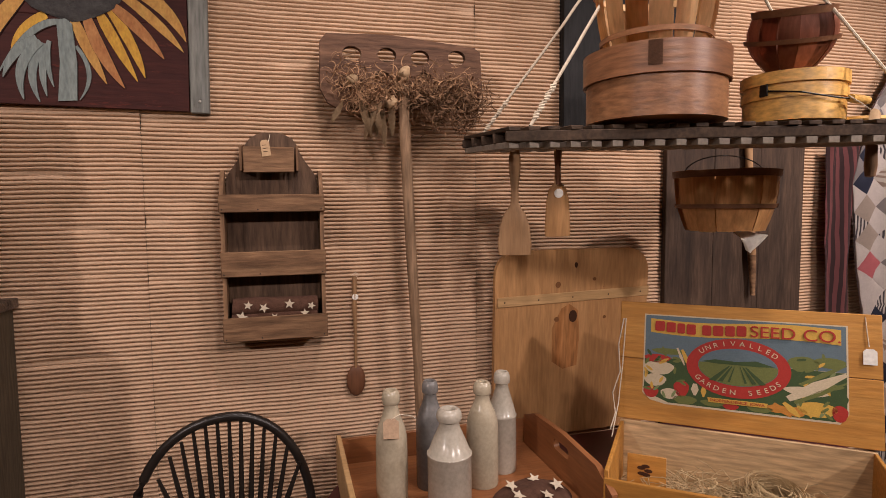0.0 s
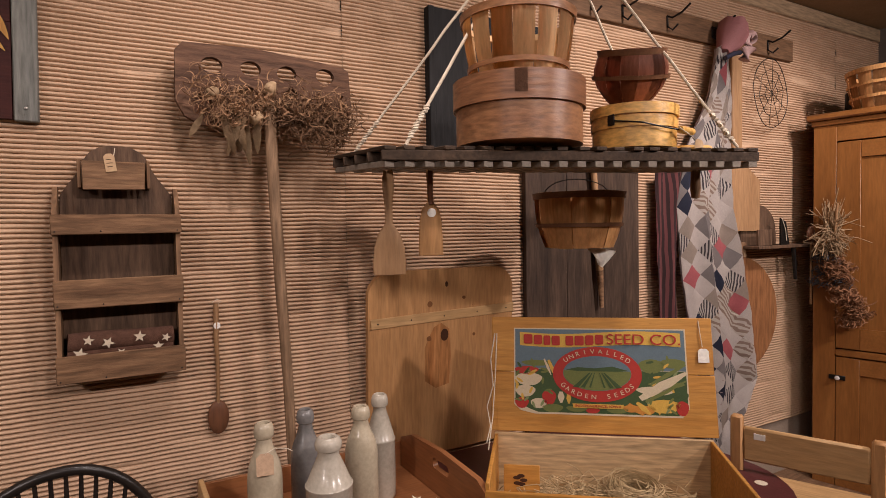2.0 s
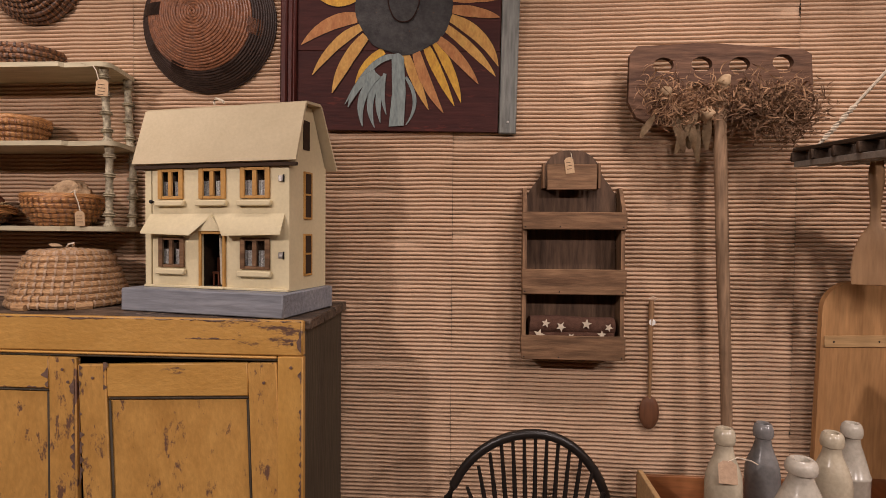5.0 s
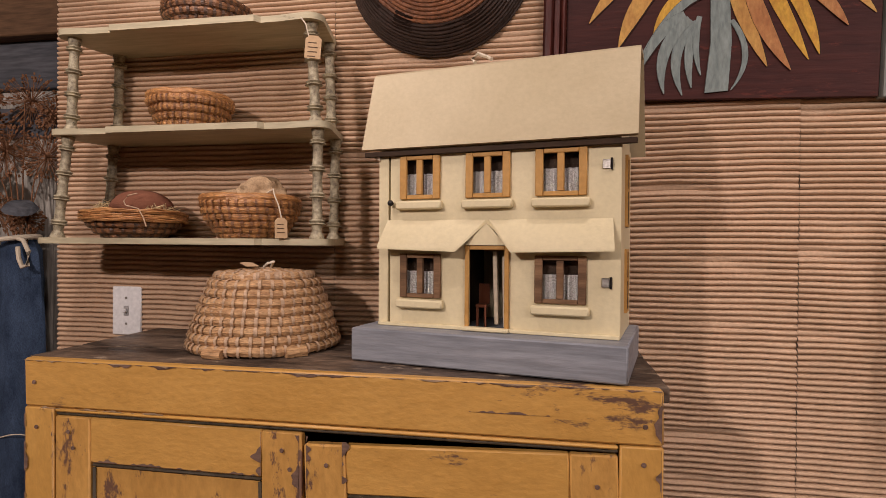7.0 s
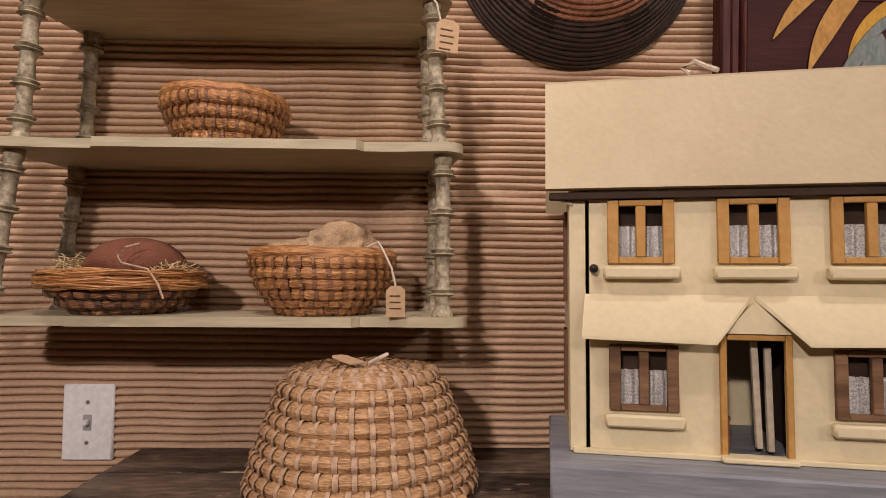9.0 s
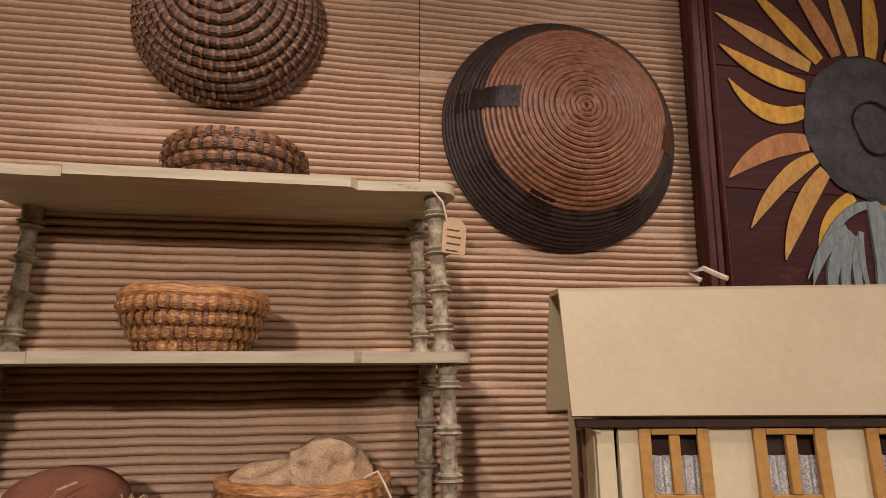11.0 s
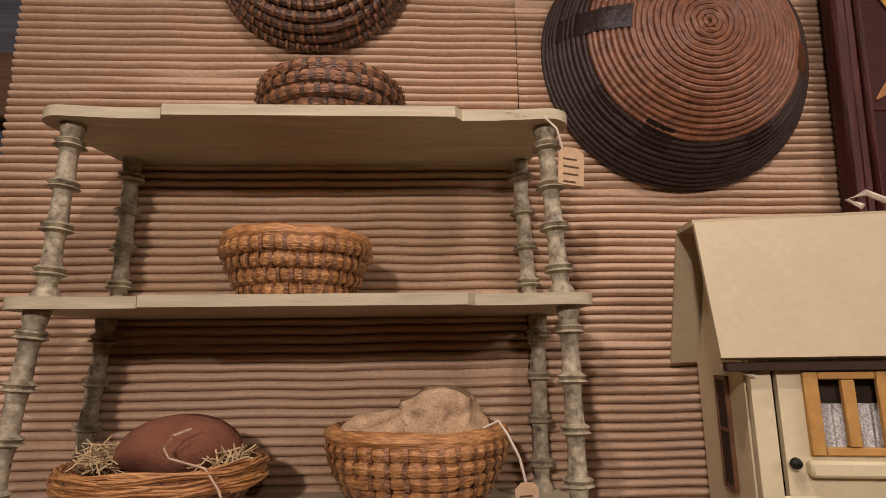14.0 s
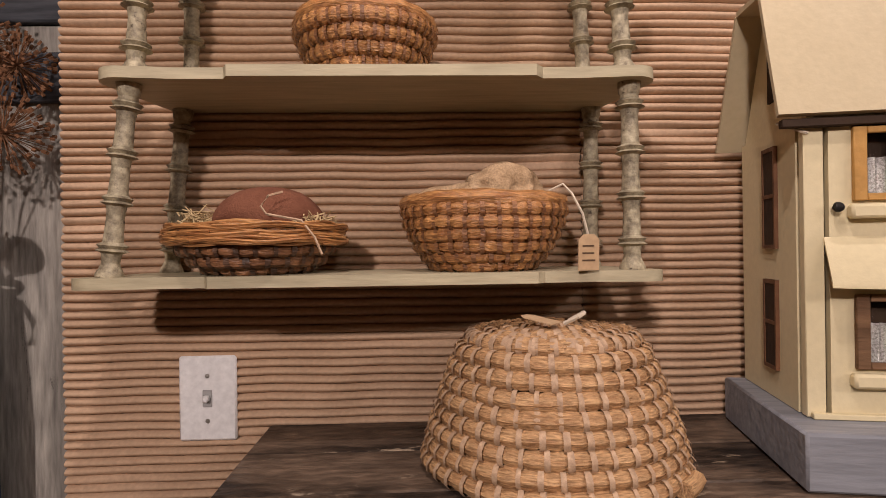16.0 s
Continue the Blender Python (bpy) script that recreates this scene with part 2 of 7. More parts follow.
hoop_dark = surface("dark_hoop", (0.10, 0.045, 0.022), (0.17, 0.08, 0.04), 12, rough=0.5)
cheese_wood = surface("cheese_box_wood", (0.21, 0.088, 0.038), (0.37, 0.185, 0.085), 7, (0.3, 0.3, 1), 0.4, 0.2)
cheese_lid = surface("cheese_lid_wood", (0.17, 0.068, 0.030), (0.30, 0.14, 0.065), 9, (0.15, 0.15, 1), 0.4, 0.25)
butter_yellow = surface("yellow_box_wood", (0.55, 0.30, 0.07), (0.66, 0.39, 0.11), 5, (0.4, 0.4, 1), 0.4, 0.15)
utensil = surface("worn_utensil_wood", (0.26, 0.145, 0.07), (0.36, 0.215, 0.11), 9, GZ, 0.5, 0.15, grain_amount=0.35)
utensil_dark = surface("dark_utensil_wood", (0.10, 0.042, 0.022), (0.17, 0.075, 0.038), 9, GZ, 0.45, 0.15, grain_amount=0.35)
lattice_dark = surface("dark_lattice_wood", (0.026, 0.017, 0.011), (0.095, 0.060, 0.038), 12, GY, 0.65, 0.3)
lattice_end = surface("cut_grey_wood", (0.20, 0.17, 0.14), (0.30, 0.26, 0.21), 40, rough=0.8, bump=0.2)
rope_mat = surface("cotton_rope", (0.52, 0.44, 0.33), (0.68, 0.59, 0.46), 60, rough=0.9)
paper_tag = surface("kraft_tag", (0.45, 0.30, 0.17), (0.53, 0.37, 0.22), 40, rough=0.9, bump=0.05)
white_tag = surface("white_tag", (0.72, 0.69, 0.63), (0.8, 0.77, 0.7), 40, rough=0.9, bump=0.05)
switch_plastic = surface("white_switch_plastic", (0.74, 0.73, 0.72), (0.8, 0.79, 0.78), 20, rough=0.35, bump=0.02)
iron = surface("black_iron", (0.015, 0.013, 0.012), (0.03, 0.026, 0.023), 30, rough=0.45, metal=0.6)
slot_grey = surface("switch_slot_grey", (0.30, 0.29, 0.28), (0.38, 0.37, 0.36), 30, rough=0.5, bump=0.02)
steel = surface("dull_steel", (0.30, 0.28, 0.25), (0.45, 0.42, 0.38), 40, rough=0.4, metal=0.9)
denim = surface("blue_denim", (0.012, 0.022, 0.046), (0.060, 0.092, 0.155), 9, (1, 1, 0.4), 0.9, 0.4, fine=260)
burlap = surface("burlap", (0.27, 0.17, 0.09), (0.54, 0.38, 0.23), 20, rough=0.95, bump=0.5, fine=220, grain_amount=0.5, c3=(0.34, 0.15, 0.075), spots=0.64)
rust_cloth = surface("rust_cloth", (0.16, 0.06, 0.035), (0.23, 0.095, 0.055), 20, rough=0.95, bump=0.4, fine=220, c3=(0.09, 0.035, 0.02), spots=0.62)
star_cloth = surface("brown_star_cloth", (0.06, 0.028, 0.018), (0.11, 0.055, 0.036), 25, rough=0.95, bump=0.4, fine=220)
star_white = surface("cream_star", (0.5, 0.42, 0.31), (0.6, 0.52, 0.4), 40, rough=0.95)
dried_brown = surface("dried_brown_flower", (0.14, 0.065, 0.032), (0.34, 0.17, 0.09), 40, rough=0.9)
husk = surface("corn_husk", (0.30, 0.20, 0.11), (0.46, 0.33, 0.2), 30, rough=0.8, per_object=0.2)
moss_dark = surface("dark_dried_moss", (0.075, 0.040, 0.022), (0.26, 0.150, 0.085), 40, rough=0.95)
moss_hair = surface("dried_moss", (0.17, 0.090, 0.046), (0.43, 0.26, 0.145), 40, rough=0.95, per_object=0.2)
glass = bpy.data.materials.new("window_glass")
glass.use_nodes = True
glass.node_tree.nodes["Principled BSDF"].inputs["Transmission Weight"].default_value = 1.0
glass.node_tree.nodes["Principled BSDF"].inputs["Roughness"].default_value = 0.04
glass.node_tree.nodes["Principled BSDF"].inputs["IOR"].default_value = 1.1


def plain(name, c, rough=0.7):
    return surface(name, tuple(v * 0.86 for v in c), c, 45, rough=rough, bump=0.08, fine=180)


# ---- building helpers ----
def thing(name, label, category, m=None, group="", kind=""):
    ob = new(name)
    ob.empty_display_size = 0.05
    ob.matrix_world = m or Matrix()
    return tagged(ob, label, category, group, kind)


def part(name, bm, material, parent=None, label=""):
    data = bpy.data.meshes.new(name)
    bm.to_mesh(data)
    bm.free()
    data.materials.append(material)
    data.set_sharp_from_angle(angle=radians(42))
    ob = new(name, data)
    ob.parent = parent
    if label:
        ob["label"] = label
    return ob


def put(name, data, parent, m=None):
    """An object of its own on shared mesh data."""
    ob = new(name, data)
    ob.parent = parent
    ob.matrix_basis = m or Matrix()
    return ob


def solo(name, bm, material, label, category, m=None, group="", kind=""):
    ob = part(name, bm, material)
    ob.matrix_world = m or Matrix()
    return tagged(ob, label, category, group, kind)


def box(x0, x1, y0, y1, z0, z1, bevel=0.002, bm=None, m=None):
    bm = bm or bmesh.new()
    r = bmesh.ops.create_cube(bm, size=1)
    bmesh.ops.transform(bm, matrix=Matrix.LocRotScale(((x0 + x1) / 2, (y0 + y1) / 2, (z0 + z1) / 2), None, (x1 - x0, y1 - y0, z1 - z0)), verts=r["verts"])
    vs = r["verts"]
    if bevel:
        b = bmesh.ops.bevel(bm, geom=list({e for v in vs for e in v.link_edges}), offset=bevel, segments=1, affect="EDGES")
        vs = list({v for f in b["faces"] for v in f.verts} | {v for v in vs if v.is_valid})
    if m:
        bmesh.ops.transform(bm, matrix=m, verts=vs)
    return bm


def smooth(bm):
    for f in bm.faces:
        f.smooth = True
    return bm


def wobble(bm, amount, scale, seed=0.0):
    for v in bm.verts:
        v.co += noise.noise_vector(v.co * scale + Vector((seed, seed * 2, 3))) * amount
    return bm


def lathe(profile, n=32, bm=None, closed=False, m=None):
    """Turn (radius, z) pairs about z."""
    bm = bm or bmesh.new()
    rings = []
    for r, z in profile:
        if r < 1e-5:
            rings.append([bm.verts.new((0, 0, z))])
        else:
            rings.append([bm.verts.new((r * math.cos(2 * math.pi * i / n), r * math.sin(2 * math.pi * i / n), z)) for i in range(n)])
    made = [v for r in rings for v in r]
    for a, b in zip(rings, rings[1:] + ([rings[0]] if closed else [])):
        for i in range(n):
            j = (i + 1) % n
            q = [a[i % len(a)], a[j % len(a)], b[j % len(b)], b[i % len(b)]]
            q = list(dict.fromkeys(q))
            if len(q) > 2:
                f = bm.faces.new(q)
                f.smooth = True
    if m:
        bmesh.ops.transform(bm, matrix=m, verts=made)
    return bm


def tube(points, radius, n=8, bm=None, radii=None, closed=False, squash=1.0):
    """A round bar along points."""
    bm = bm or bmesh.new()
    pts = [Vector(p) for p in points]
    rings = []
    for i, p in enumerate(pts):
        if closed:
            d = pts[(i + 1) % len(pts)] - pts[i - 1]
        else:
            d = pts[min(i + 1, len(pts) - 1)] - pts[max(i - 1, 0)]
        d.normalize()
        a = d.cross(Vector((0.03, 0.05, 1)) if abs(d.z) < 0.93 else Vector((1, 0.02, 0.03))).normalized()
        b = d.cross(a)
        r = radii[i] if radii else radius
        rings.append([bm.verts.new(p + (a * math.cos(2 * math.pi * k / n) + b * math.sin(2 * math.pi * k / n) * squash) * r) for k in range(n)])
    pairs = list(zip(rings, rings[1:]))
    if closed:
        pairs.append((rings[-1], rings[0]))
    for ra, rb in pairs:
        for k in range(n):
            f = bm.faces.new((ra[k], ra[(k + 1) % n], rb[(k + 1) % n], rb[k]))
            f.smooth = True
    if not closed:
        bm.faces.new(rings[0][::-1])
        bm.faces.new(rings[-1])
    return bm


def plate(outline, y0, y1, bm=None, holes=False):
    """A flat board in the xz plane from an outline of (x, z), between y0 and y1."""
    bm = bm or bmesh.new()
    front = [bm.verts.new((x, y0, z)) for x, z in outline]
    back = [bm.verts.new((x, y1, z)) for x, z in outline]
    bm.faces.new(front)
    bm.faces.new(back[::-1])
    for i in range(len(front)):
        j = (i + 1) % len(front)
        bm.faces.new((front[j], front[i], back[i], back[j]))
    bmesh.ops.recalc_face_normals(bm, faces=bm.faces[:])
    return bm


def sheet(fn, nu, nv, thick=0.0):
    """A surface fn(u, v) for u, v in 0..1."""
    bm = bmesh.new()
    g = [[bm.verts.new(fn(i / nu, j / nv)) for j in range(nv + 1)] for i in range(nu + 1)]
    for i in range(nu):
        for j in range(nv):
            f = bm.faces.new((g[i][j], g[i + 1][j], g[i + 1][j + 1], g[i][j + 1]))
            f.smooth = True
    if thick:
        bmesh.ops.solidify(bm, geom=bm.faces[:], thickness=thick)
    return bm


def writing(text, size, material, parent, m, name="lettering", spacing=1.0):
    curve = bpy.data.curves.new("lettering", "FONT")
    curve.body, curve.size, curve.align_x, curve.align_y, curve.extrude, curve.space_character = text, size, "CENTER", "CENTER", 0.0008, spacing
    tmp = new("lettering_curve", curve)
    dg = bpy.context.evaluated_depsgraph_get()
    data = bpy.data.meshes.new_from_object(tmp.evaluated_get(dg))
    bpy.data.objects.remove(tmp)
    data.materials.clear()
    data.materials.append(material)
    return put(name, data, parent, m)


# ---- the room ----
W_X0, W_X1, CEIL = -1.7, 6.3, 2.63
tagged(part("wall_north", box(-0.171, W_X1, 0.006, 0.42, 0, CEIL, 0), plaster), "plaster wall behind the corrugated cardboard", "wall", kind="structure")
tagged(part("wall_recess", box(W_X0, -0.1715, 0.33, 0.42, 0, CEIL, 0), plaster), "plain wall of the recess beside the cardboard", "wall", kind="structure")
tagged(part("wall_east", box(W_X1, W_X1 + 0.12, -4.2, 0.42, 0, CEIL, 0), dark_wall), "dark end wall beside the pine cupboard", "wall", kind="structure")
tagged(part("wall_west", box(W_X0 - 0.12, W_X0, -4.2, 0.42, 0, CEIL, 0), plaster), "plain plaster wall", "wall", kind="structure")
tagged(part("wall_south", box(W_X0 - 0.12, W_X1 + 0.12, -4.32, -4.2, 0, CEIL, 0), plaster), "plain plaster wall", "wall", kind="structure")
tagged(part("floor", box(W_X0 - 0.12, W_X1 + 0.12, -4.32, 0.42, -0.1, 0, 0), floor_wood), "brown wooden shop floor", "floor", kind="structure")
tagged(part("ceiling", box(W_X0 - 0.12, W_X1 + 0.12, -4.32, 0.42, CEIL, CEIL + 0.1, 0), ceiling_paint), "tan painted ceiling", "ceiling", kind="structure")
tagged(part("trim", box(-0.172, W_X1, -0.022, 0.005, 2.545, 2.628, 0.006), trim_wood), "painted wooden trim along the ceiling", "trim", kind="structure")

# corrugated cardboard sheets, hung side by side with their flutes level
RIB = 0.0131
SEAMS = [-0.172, 0.618, 1.663, 2.70, 3.73, 4.76, 5.79, 6.298]


def cardboard_sheet(x0, x1, z0, z1, seed):
    bm = bmesh.new()
    rows = int((z1 - z0) / RIB * 12)
    cols = max(8, int((x1 - x0) / 0.034))
    grid = []
    for i in range(rows + 1):
        z = z0 + (z1 - z0) * i / rows
        ph = 2 * math.pi * i / 12
        row = []
        for j in range(cols + 1):
            x = x0 + (x1 - x0) * j / cols
            w = noise.noise(Vector((x * 1.6, z * 1.2, seed))) * 0.004 + noise.noise(Vector((x * 11, z * 9, seed + 7))) * 0.0020
            dent = noise.noise(Vector((x * 5, z * 22, seed + 20)))
            amp = 0.0108 * (1 - 0.75 * max(0.0, dent - 0.28) / 0.4)
            lift = 0.003 * max(0.0, noise.noise(Vector((x * 2.2, z * 2.0, seed + 31))))
            row.append(bm.verts.new((x, -0.0025 - lift - amp * abs(math.sin(ph / 2)) ** 0.60, z + w)))
        grid.append(row)
    for i in range(rows):
        for j in range(cols):
            f = bm.faces.new((grid[i][j], grid[i][j + 1], grid[i + 1][j + 1], grid[i + 1][j]))
            f.smooth = True
    return bm


for k, (a, b) in enumerate(zip(SEAMS, SEAMS[1:])):
    s = part("cardboard_sheet", cardboard_sheet(a + 0.0006, b - 0.0006, 0.3 if k else 0.85, 2.545, 5.1 * k), cardboard)
    tagged(s, "corrugated brown cardboard sheet covering the wall", "wall covering", "wall sheets", "structure")

# ---- coiled straw work ----
def coil_rings(rings, coil, bulge=0.16, stitches=40, major=None, bm=None, seed=0.0):
    """Lumpy straw coils: rings of (radius, z, coil radius)."""
    bm = bm or bmesh.new()
    for k, (r, z, c) in enumerate(rings):
        ns = max(10, int(stitches * r / rings[-1][0])) if stitches else 0
        nm = max(24, ns * 4)
        ph = k * 1.7 + seed
        loop = []
        for i in range(nm):
            t = 2 * math.pi * i / nm
            lump = 1 + bulge * (abs(math.sin(ns * t / 2 + ph)) - 0.6)
            wob = noise.noise(Vector((math.cos(t) * 2, math.sin(t) * 2, k * 0.7 + seed)))
            rr, zz = r + wob * c * 0.35, z + noise.noise(Vector((math.sin(t) * 2, math.cos(t) * 2, k + 9 + seed))) * c * 0.3
            loop.append([bm.verts.new(((rr + c * lump * math.cos(a)) * math.cos(t), (rr + c * lump * math.cos(a)) * math.sin(t), zz + c * lump * math.sin(a))) for a in [2 * math.pi * q / 8 for q in range(8)]])
        for i in range(nm):
            a, b = loop[i], loop[(i + 1) % nm]
            for q in range(8):
                f = bm.faces.new((a[q], b[q], b[(q + 1) % 8], a[(q + 1) % 8]))
                f.smooth = True
    return bm


def coil_stitches(rings, stitches, width, bm=None, seed=0.0, cover=0.55):
    """Flat splints lapped over each coil between its bulges."""
    bm = bm or bmesh.new()
    for k, (r, z, c) in enumerate(rings):
        ns = max(10, int(stitches * r / rings[-1][0]))
        ph = k * 1.7 + seed
        for i in range(ns):
            t = (2 * math.pi * i - 2 * ph) / ns + random.uniform(-0.012, 0.012)
            w = width * random.uniform(0.8, 1.2) / max(r, 0.02) / 2
            prev = None
            for q in range(6):
                a = math.pi * (0.55 - 1.1 * q / 5)
                cc = c * 1.16
                row = []
                for s in (-1, 1):
                    tt = t + s * w + 0.10 * (q / 5 - 0.5) * c / max(r, 0.02)
                    row.append(bm.verts.new(((r + cc * math.cos(a)) * math.cos(tt), (r + cc * math.cos(a)) * math.sin(tt), z + cc * math.sin(a))))
                if prev:
                    bm.faces.new((prev[0], prev[1], row[1], row[0])).smooth = True
                prev = row
    return bm


def ring_list(profile, n, coil):
    """n coil rings spread along a polyline profile of (r, z)."""
    segs = [(Vector((*a, 0)), Vector((*b, 0))) for a, b in zip(profile, profile[1:])]
    total = sum((b - a).length for a, b in segs)
    out = []
    for i in range(n):
        d = total * i / max(1, n - 1)
        for a, b in segs:
            length = (b - a).length
            if d <= length + 1e-9:
                p = a.lerp(b, d / length)
                break
            d -= length
        out.append((max(p.x, 0.004), p.y, coil))
    return out


def strands(n, centre, spread, length, radius, flat=0.4, seed=1, bm=None, up=0.0, bend=0.3):
    """Loose straw: many thin bent strands."""
    rnd = random.Random(seed)
    bm = bm or bmesh.new()
    for _ in range(n):
        p = Vector((centre[0] + rnd.gauss(0, spread[0]), centre[1] + rnd.gauss(0, spread[1]), centre[2] + abs(rnd.gauss(0, spread[2]))))
        a = rnd.uniform(0, 2 * math.pi)
        d = Vector((math.cos(a), math.sin(a), rnd.gauss(up, flat))).normalized()
        s = d.cross(Vector((rnd.random(), rnd.random(), rnd.random()))).normalized()
        ln = length * rnd.uniform(0.5, 1.3)
        tube([p + d * ln * (q / 3 - 0.5) + s * ln * bend * (q / 3) * (1 - q / 3) for q in range(4)], radius * rnd.uniform(0.7, 1.2), 3, bm)
    return bm


def ribbons(n, centre, spread, length, width, seed, bm):
    """Dry curled leaf strips, each a narrow twisted band."""
    rnd = random.Random(seed)
    for _ in range(n):
        p = Vector((centre[0] + rnd.gauss(0, spread[0]), centre[1] + rnd.gauss(0, spread[1]), centre[2] + rnd.gauss(0, spread[2])))
        a = rnd.uniform(0, 2 * math.pi)
        d = Vector((math.cos(a), 0.5 * rnd.gauss(0, 1), math.sin(a))).normalized()
        side = d.cross(Vector((rnd.gauss(0, 1), rnd.gauss(0, 1), rnd.gauss(0, 1)))).normalized()
        up = d.cross(side)
        ln, curl, w = length * rnd.uniform(0.5, 1.4), rnd.uniform(1.0, 4.0), width * rnd.uniform(0.35, 1.0)
        prev = None
        for q in range(8):
            t = q / 7
            c = p + d * ln * (math.sin(curl * t) / curl) + up * ln * ((1 - math.cos(curl * t)) / curl)
            tw = side * math.cos(t * 1.6) + d * math.sin(t * 1.6) * 0.5
            half = tw * w * 0.5 * math.sin(math.pi * (0.12 + 0.80 * t))
            row = (bm.verts.new(c - half), bm.verts.new(c + half))
            if prev:
                bm.faces.new((prev[0], prev[1], row[1], row[0])).smooth = True
            prev = row
    return bm


def paper_label(parent, m, w, h, material, bars=3, name="price_tag"):
    tag = part(name, plate([(-w / 2, 0), (w / 2, 0), (w / 2, h * 0.85), (w * 0.25, h), (-w * 0.25, h), (-w / 2, h * 0.85)], -0.0006, 0.0006), material, parent)
    tag.matrix_basis = m
    for i in range(bars):
        b = part("writing", box(-w * 0.32, w * random.uniform(0.1, 0.35), -0.0012, -0.0007, h * (0.66 - 0.2 * i), h * (0.70 - 0.2 * i), 0), ink, tag)
    return tag


ink = plain("brown_ink", (0.10, 0.06, 0.035))

# ---- mustard cupboard against the wall ----
cup = thing("cupboard", "old mustard-yellow painted cupboard with two panelled doors and worn dark top", "cupboard", pose(0.150, -0.42, 0))
CW, CD, CH = 1.165, 0.405, 1.175
part("side_panel", box(0.005, 0.03, 0.012, CD, 0.02, CH - 0.03, 0.002), cup_side, cup)
part("side_panel", box(CW - 0.03, CW - 0.005, 0.012, CD, 0.02, CH - 0.03, 0.002), cup_side, cup, "dark scuffed cupboard side")
part("back_panel", box(0.03, CW - 0.03, CD - 0.015, CD - 0.002, 0.02, CH - 0.03, 0), cup_side, cup)
part("inner_shelf", box(0.03, CW - 0.03, 0.03, CD - 0.016, 0.55, 0.57, 0), cup_side, cup)
for i in range(3):
    y0 = 0.0225 + i * 0.127
    part("top_board", wobble(box(-0.014, CW + 0.012, y0 + 0.0008, y0 + 0.1262, CH - 0.028, CH - random.uniform(0, 0.0012), 0.003), 0.0018, 14, i), cup_top, cup, "dark worn top board")
part("top_rail", wobble(box(0, CW, 0, 0.022, CH - 0.092, CH - 0.001, 0.004), 0.0016, 16), mustard, cup)
part("bead", box(0.068, CW - 0.068, -0.001, 0.012, CH - 0.100, CH - 0.093, 0.003), mustard, cup)
part("bead", box(0.068, CW - 0.068, 0.003, 0.014, CH - 0.106, CH - 0.1005, 0.002), cup_side, cup)
part("stile", wobble(box(0, 0.066, 0, 0.022, 0.03, CH - 0.0925, 0.003), 0.001, 16), mustard_v, cup)
part("stile", wobble(box(CW - 0.066, CW, 0, 0.022, 0.03, CH - 0.0925, 0.003), 0.001, 16), mustard_v, cup)
part("bottom_rail", box(0.066, CW - 0.066, 0, 0.022, 0.03, 0.12, 0.003), mustard, cup)
for px in (0.03, CW - 0.03):
    for py in (0.04, CD - 0.04):
        part("foot", box(px - 0.03, px + 0.03, py - 0.03, py + 0.03, 0, 0.03, 0.003), cup_side, cup)


def cup_door(x0, x1, z1, drop, m):
    door = part("door", box(x0, x0 + 0.075, 0.001, 0.021, 0.123, z1, 0.003), mustard_worn, cup, "panelled mustard door, paint worn through")
    door.matrix_basis = m
    part("door_stile", box(x1 - 0.075, x1, 0.001, 0.021, 0.123, z1 - drop, 0.003), mustard_worn, door)
    part("door_rail", wobble(box(x0 + 0.0755, x1 - 0.0755, 0.002, 0.020, z1 - 0.085, z1 - drop * 0.5, 0.003), 0.0008, 20), mustard, door)
    part("door_rail", box(x0 + 0.0755, x1 - 0.0755, 0.002, 0.020, 0.123, 0.22, 0.003), mustard, door)
    part("door_panel", wobble(box(x0 + 0.076, x1 - 0.076, 0.010, 0.018, 0.221, z1 - 0.086, 0), 0.001, 9), mustard_worn, door)
    part("moulding", box(x0 + 0.076, x1 - 0.076, 0.004, 0.0105, z1 - 0.093, z1 - 0.0865, 0.003), cup_side, door)
    for xx in (x0 + 0.0765, x1 - 0.0835):
        part("moulding", box(xx, xx + 0.007, 0.004, 0.0105, 0.23, z1 - 0.0935, 0.003), cup_side, door)
    return door


cup_door(0.068, 0.565, CH - 0.107, 0.001, Matrix())
cup_door(0.569, CW - 0.0685, CH - 0.1085, 0.0005, pose(CW - 0.07, 0, CH - 0.11, 0, -2.0, 0) @ pose(0.07 - CW, 0, 0.11 - CH))

bare = surface("bare_brown_wood", (0.105, 0.062, 0.045), (0.20, 0.125, 0.092), 14, (0.4, 1, 1), 0.7, 0.4)
pale_edge = surface("rubbed_edge_wood", (0.24, 0.165, 0.105), (0.42, 0.29, 0.17), 14, (0.3, 1, 1), 0.6, 0.4)


def worn(x0, x1, z0, z1, y, seed, level=False, mat=None, bite=1.0):
    """Paint rubbed off along an edge: one straight side at x0 (or z0), one ragged."""
    def fn(u, v):
        t = u * (abs(z1 - z0) if not level else abs(x1 - x0))
        n1 = noise.noise(Vector((t * 22, seed, 2))) * 0.6 + noise.noise(Vector((t * 75, seed, 5))) * 0.55 * bite + 0.45 * noise.noise(Vector((t * 6, seed, 9))) + 0.10
        n1 = min(1.0, max(0.02, n1))
        if level:
            return (x0 + (x1 - x0) * u, y - 0.0006 * v * (1 - v), z0 + (z1 - z0) * v * n1)
        return (x0 + (x1 - x0) * v * n1, y - 0.0006 * v * (1 - v), z0 + (z1 - z0) * u)
    part("worn_patch", sheet(fn, 150, 4), mat or bare, cup)


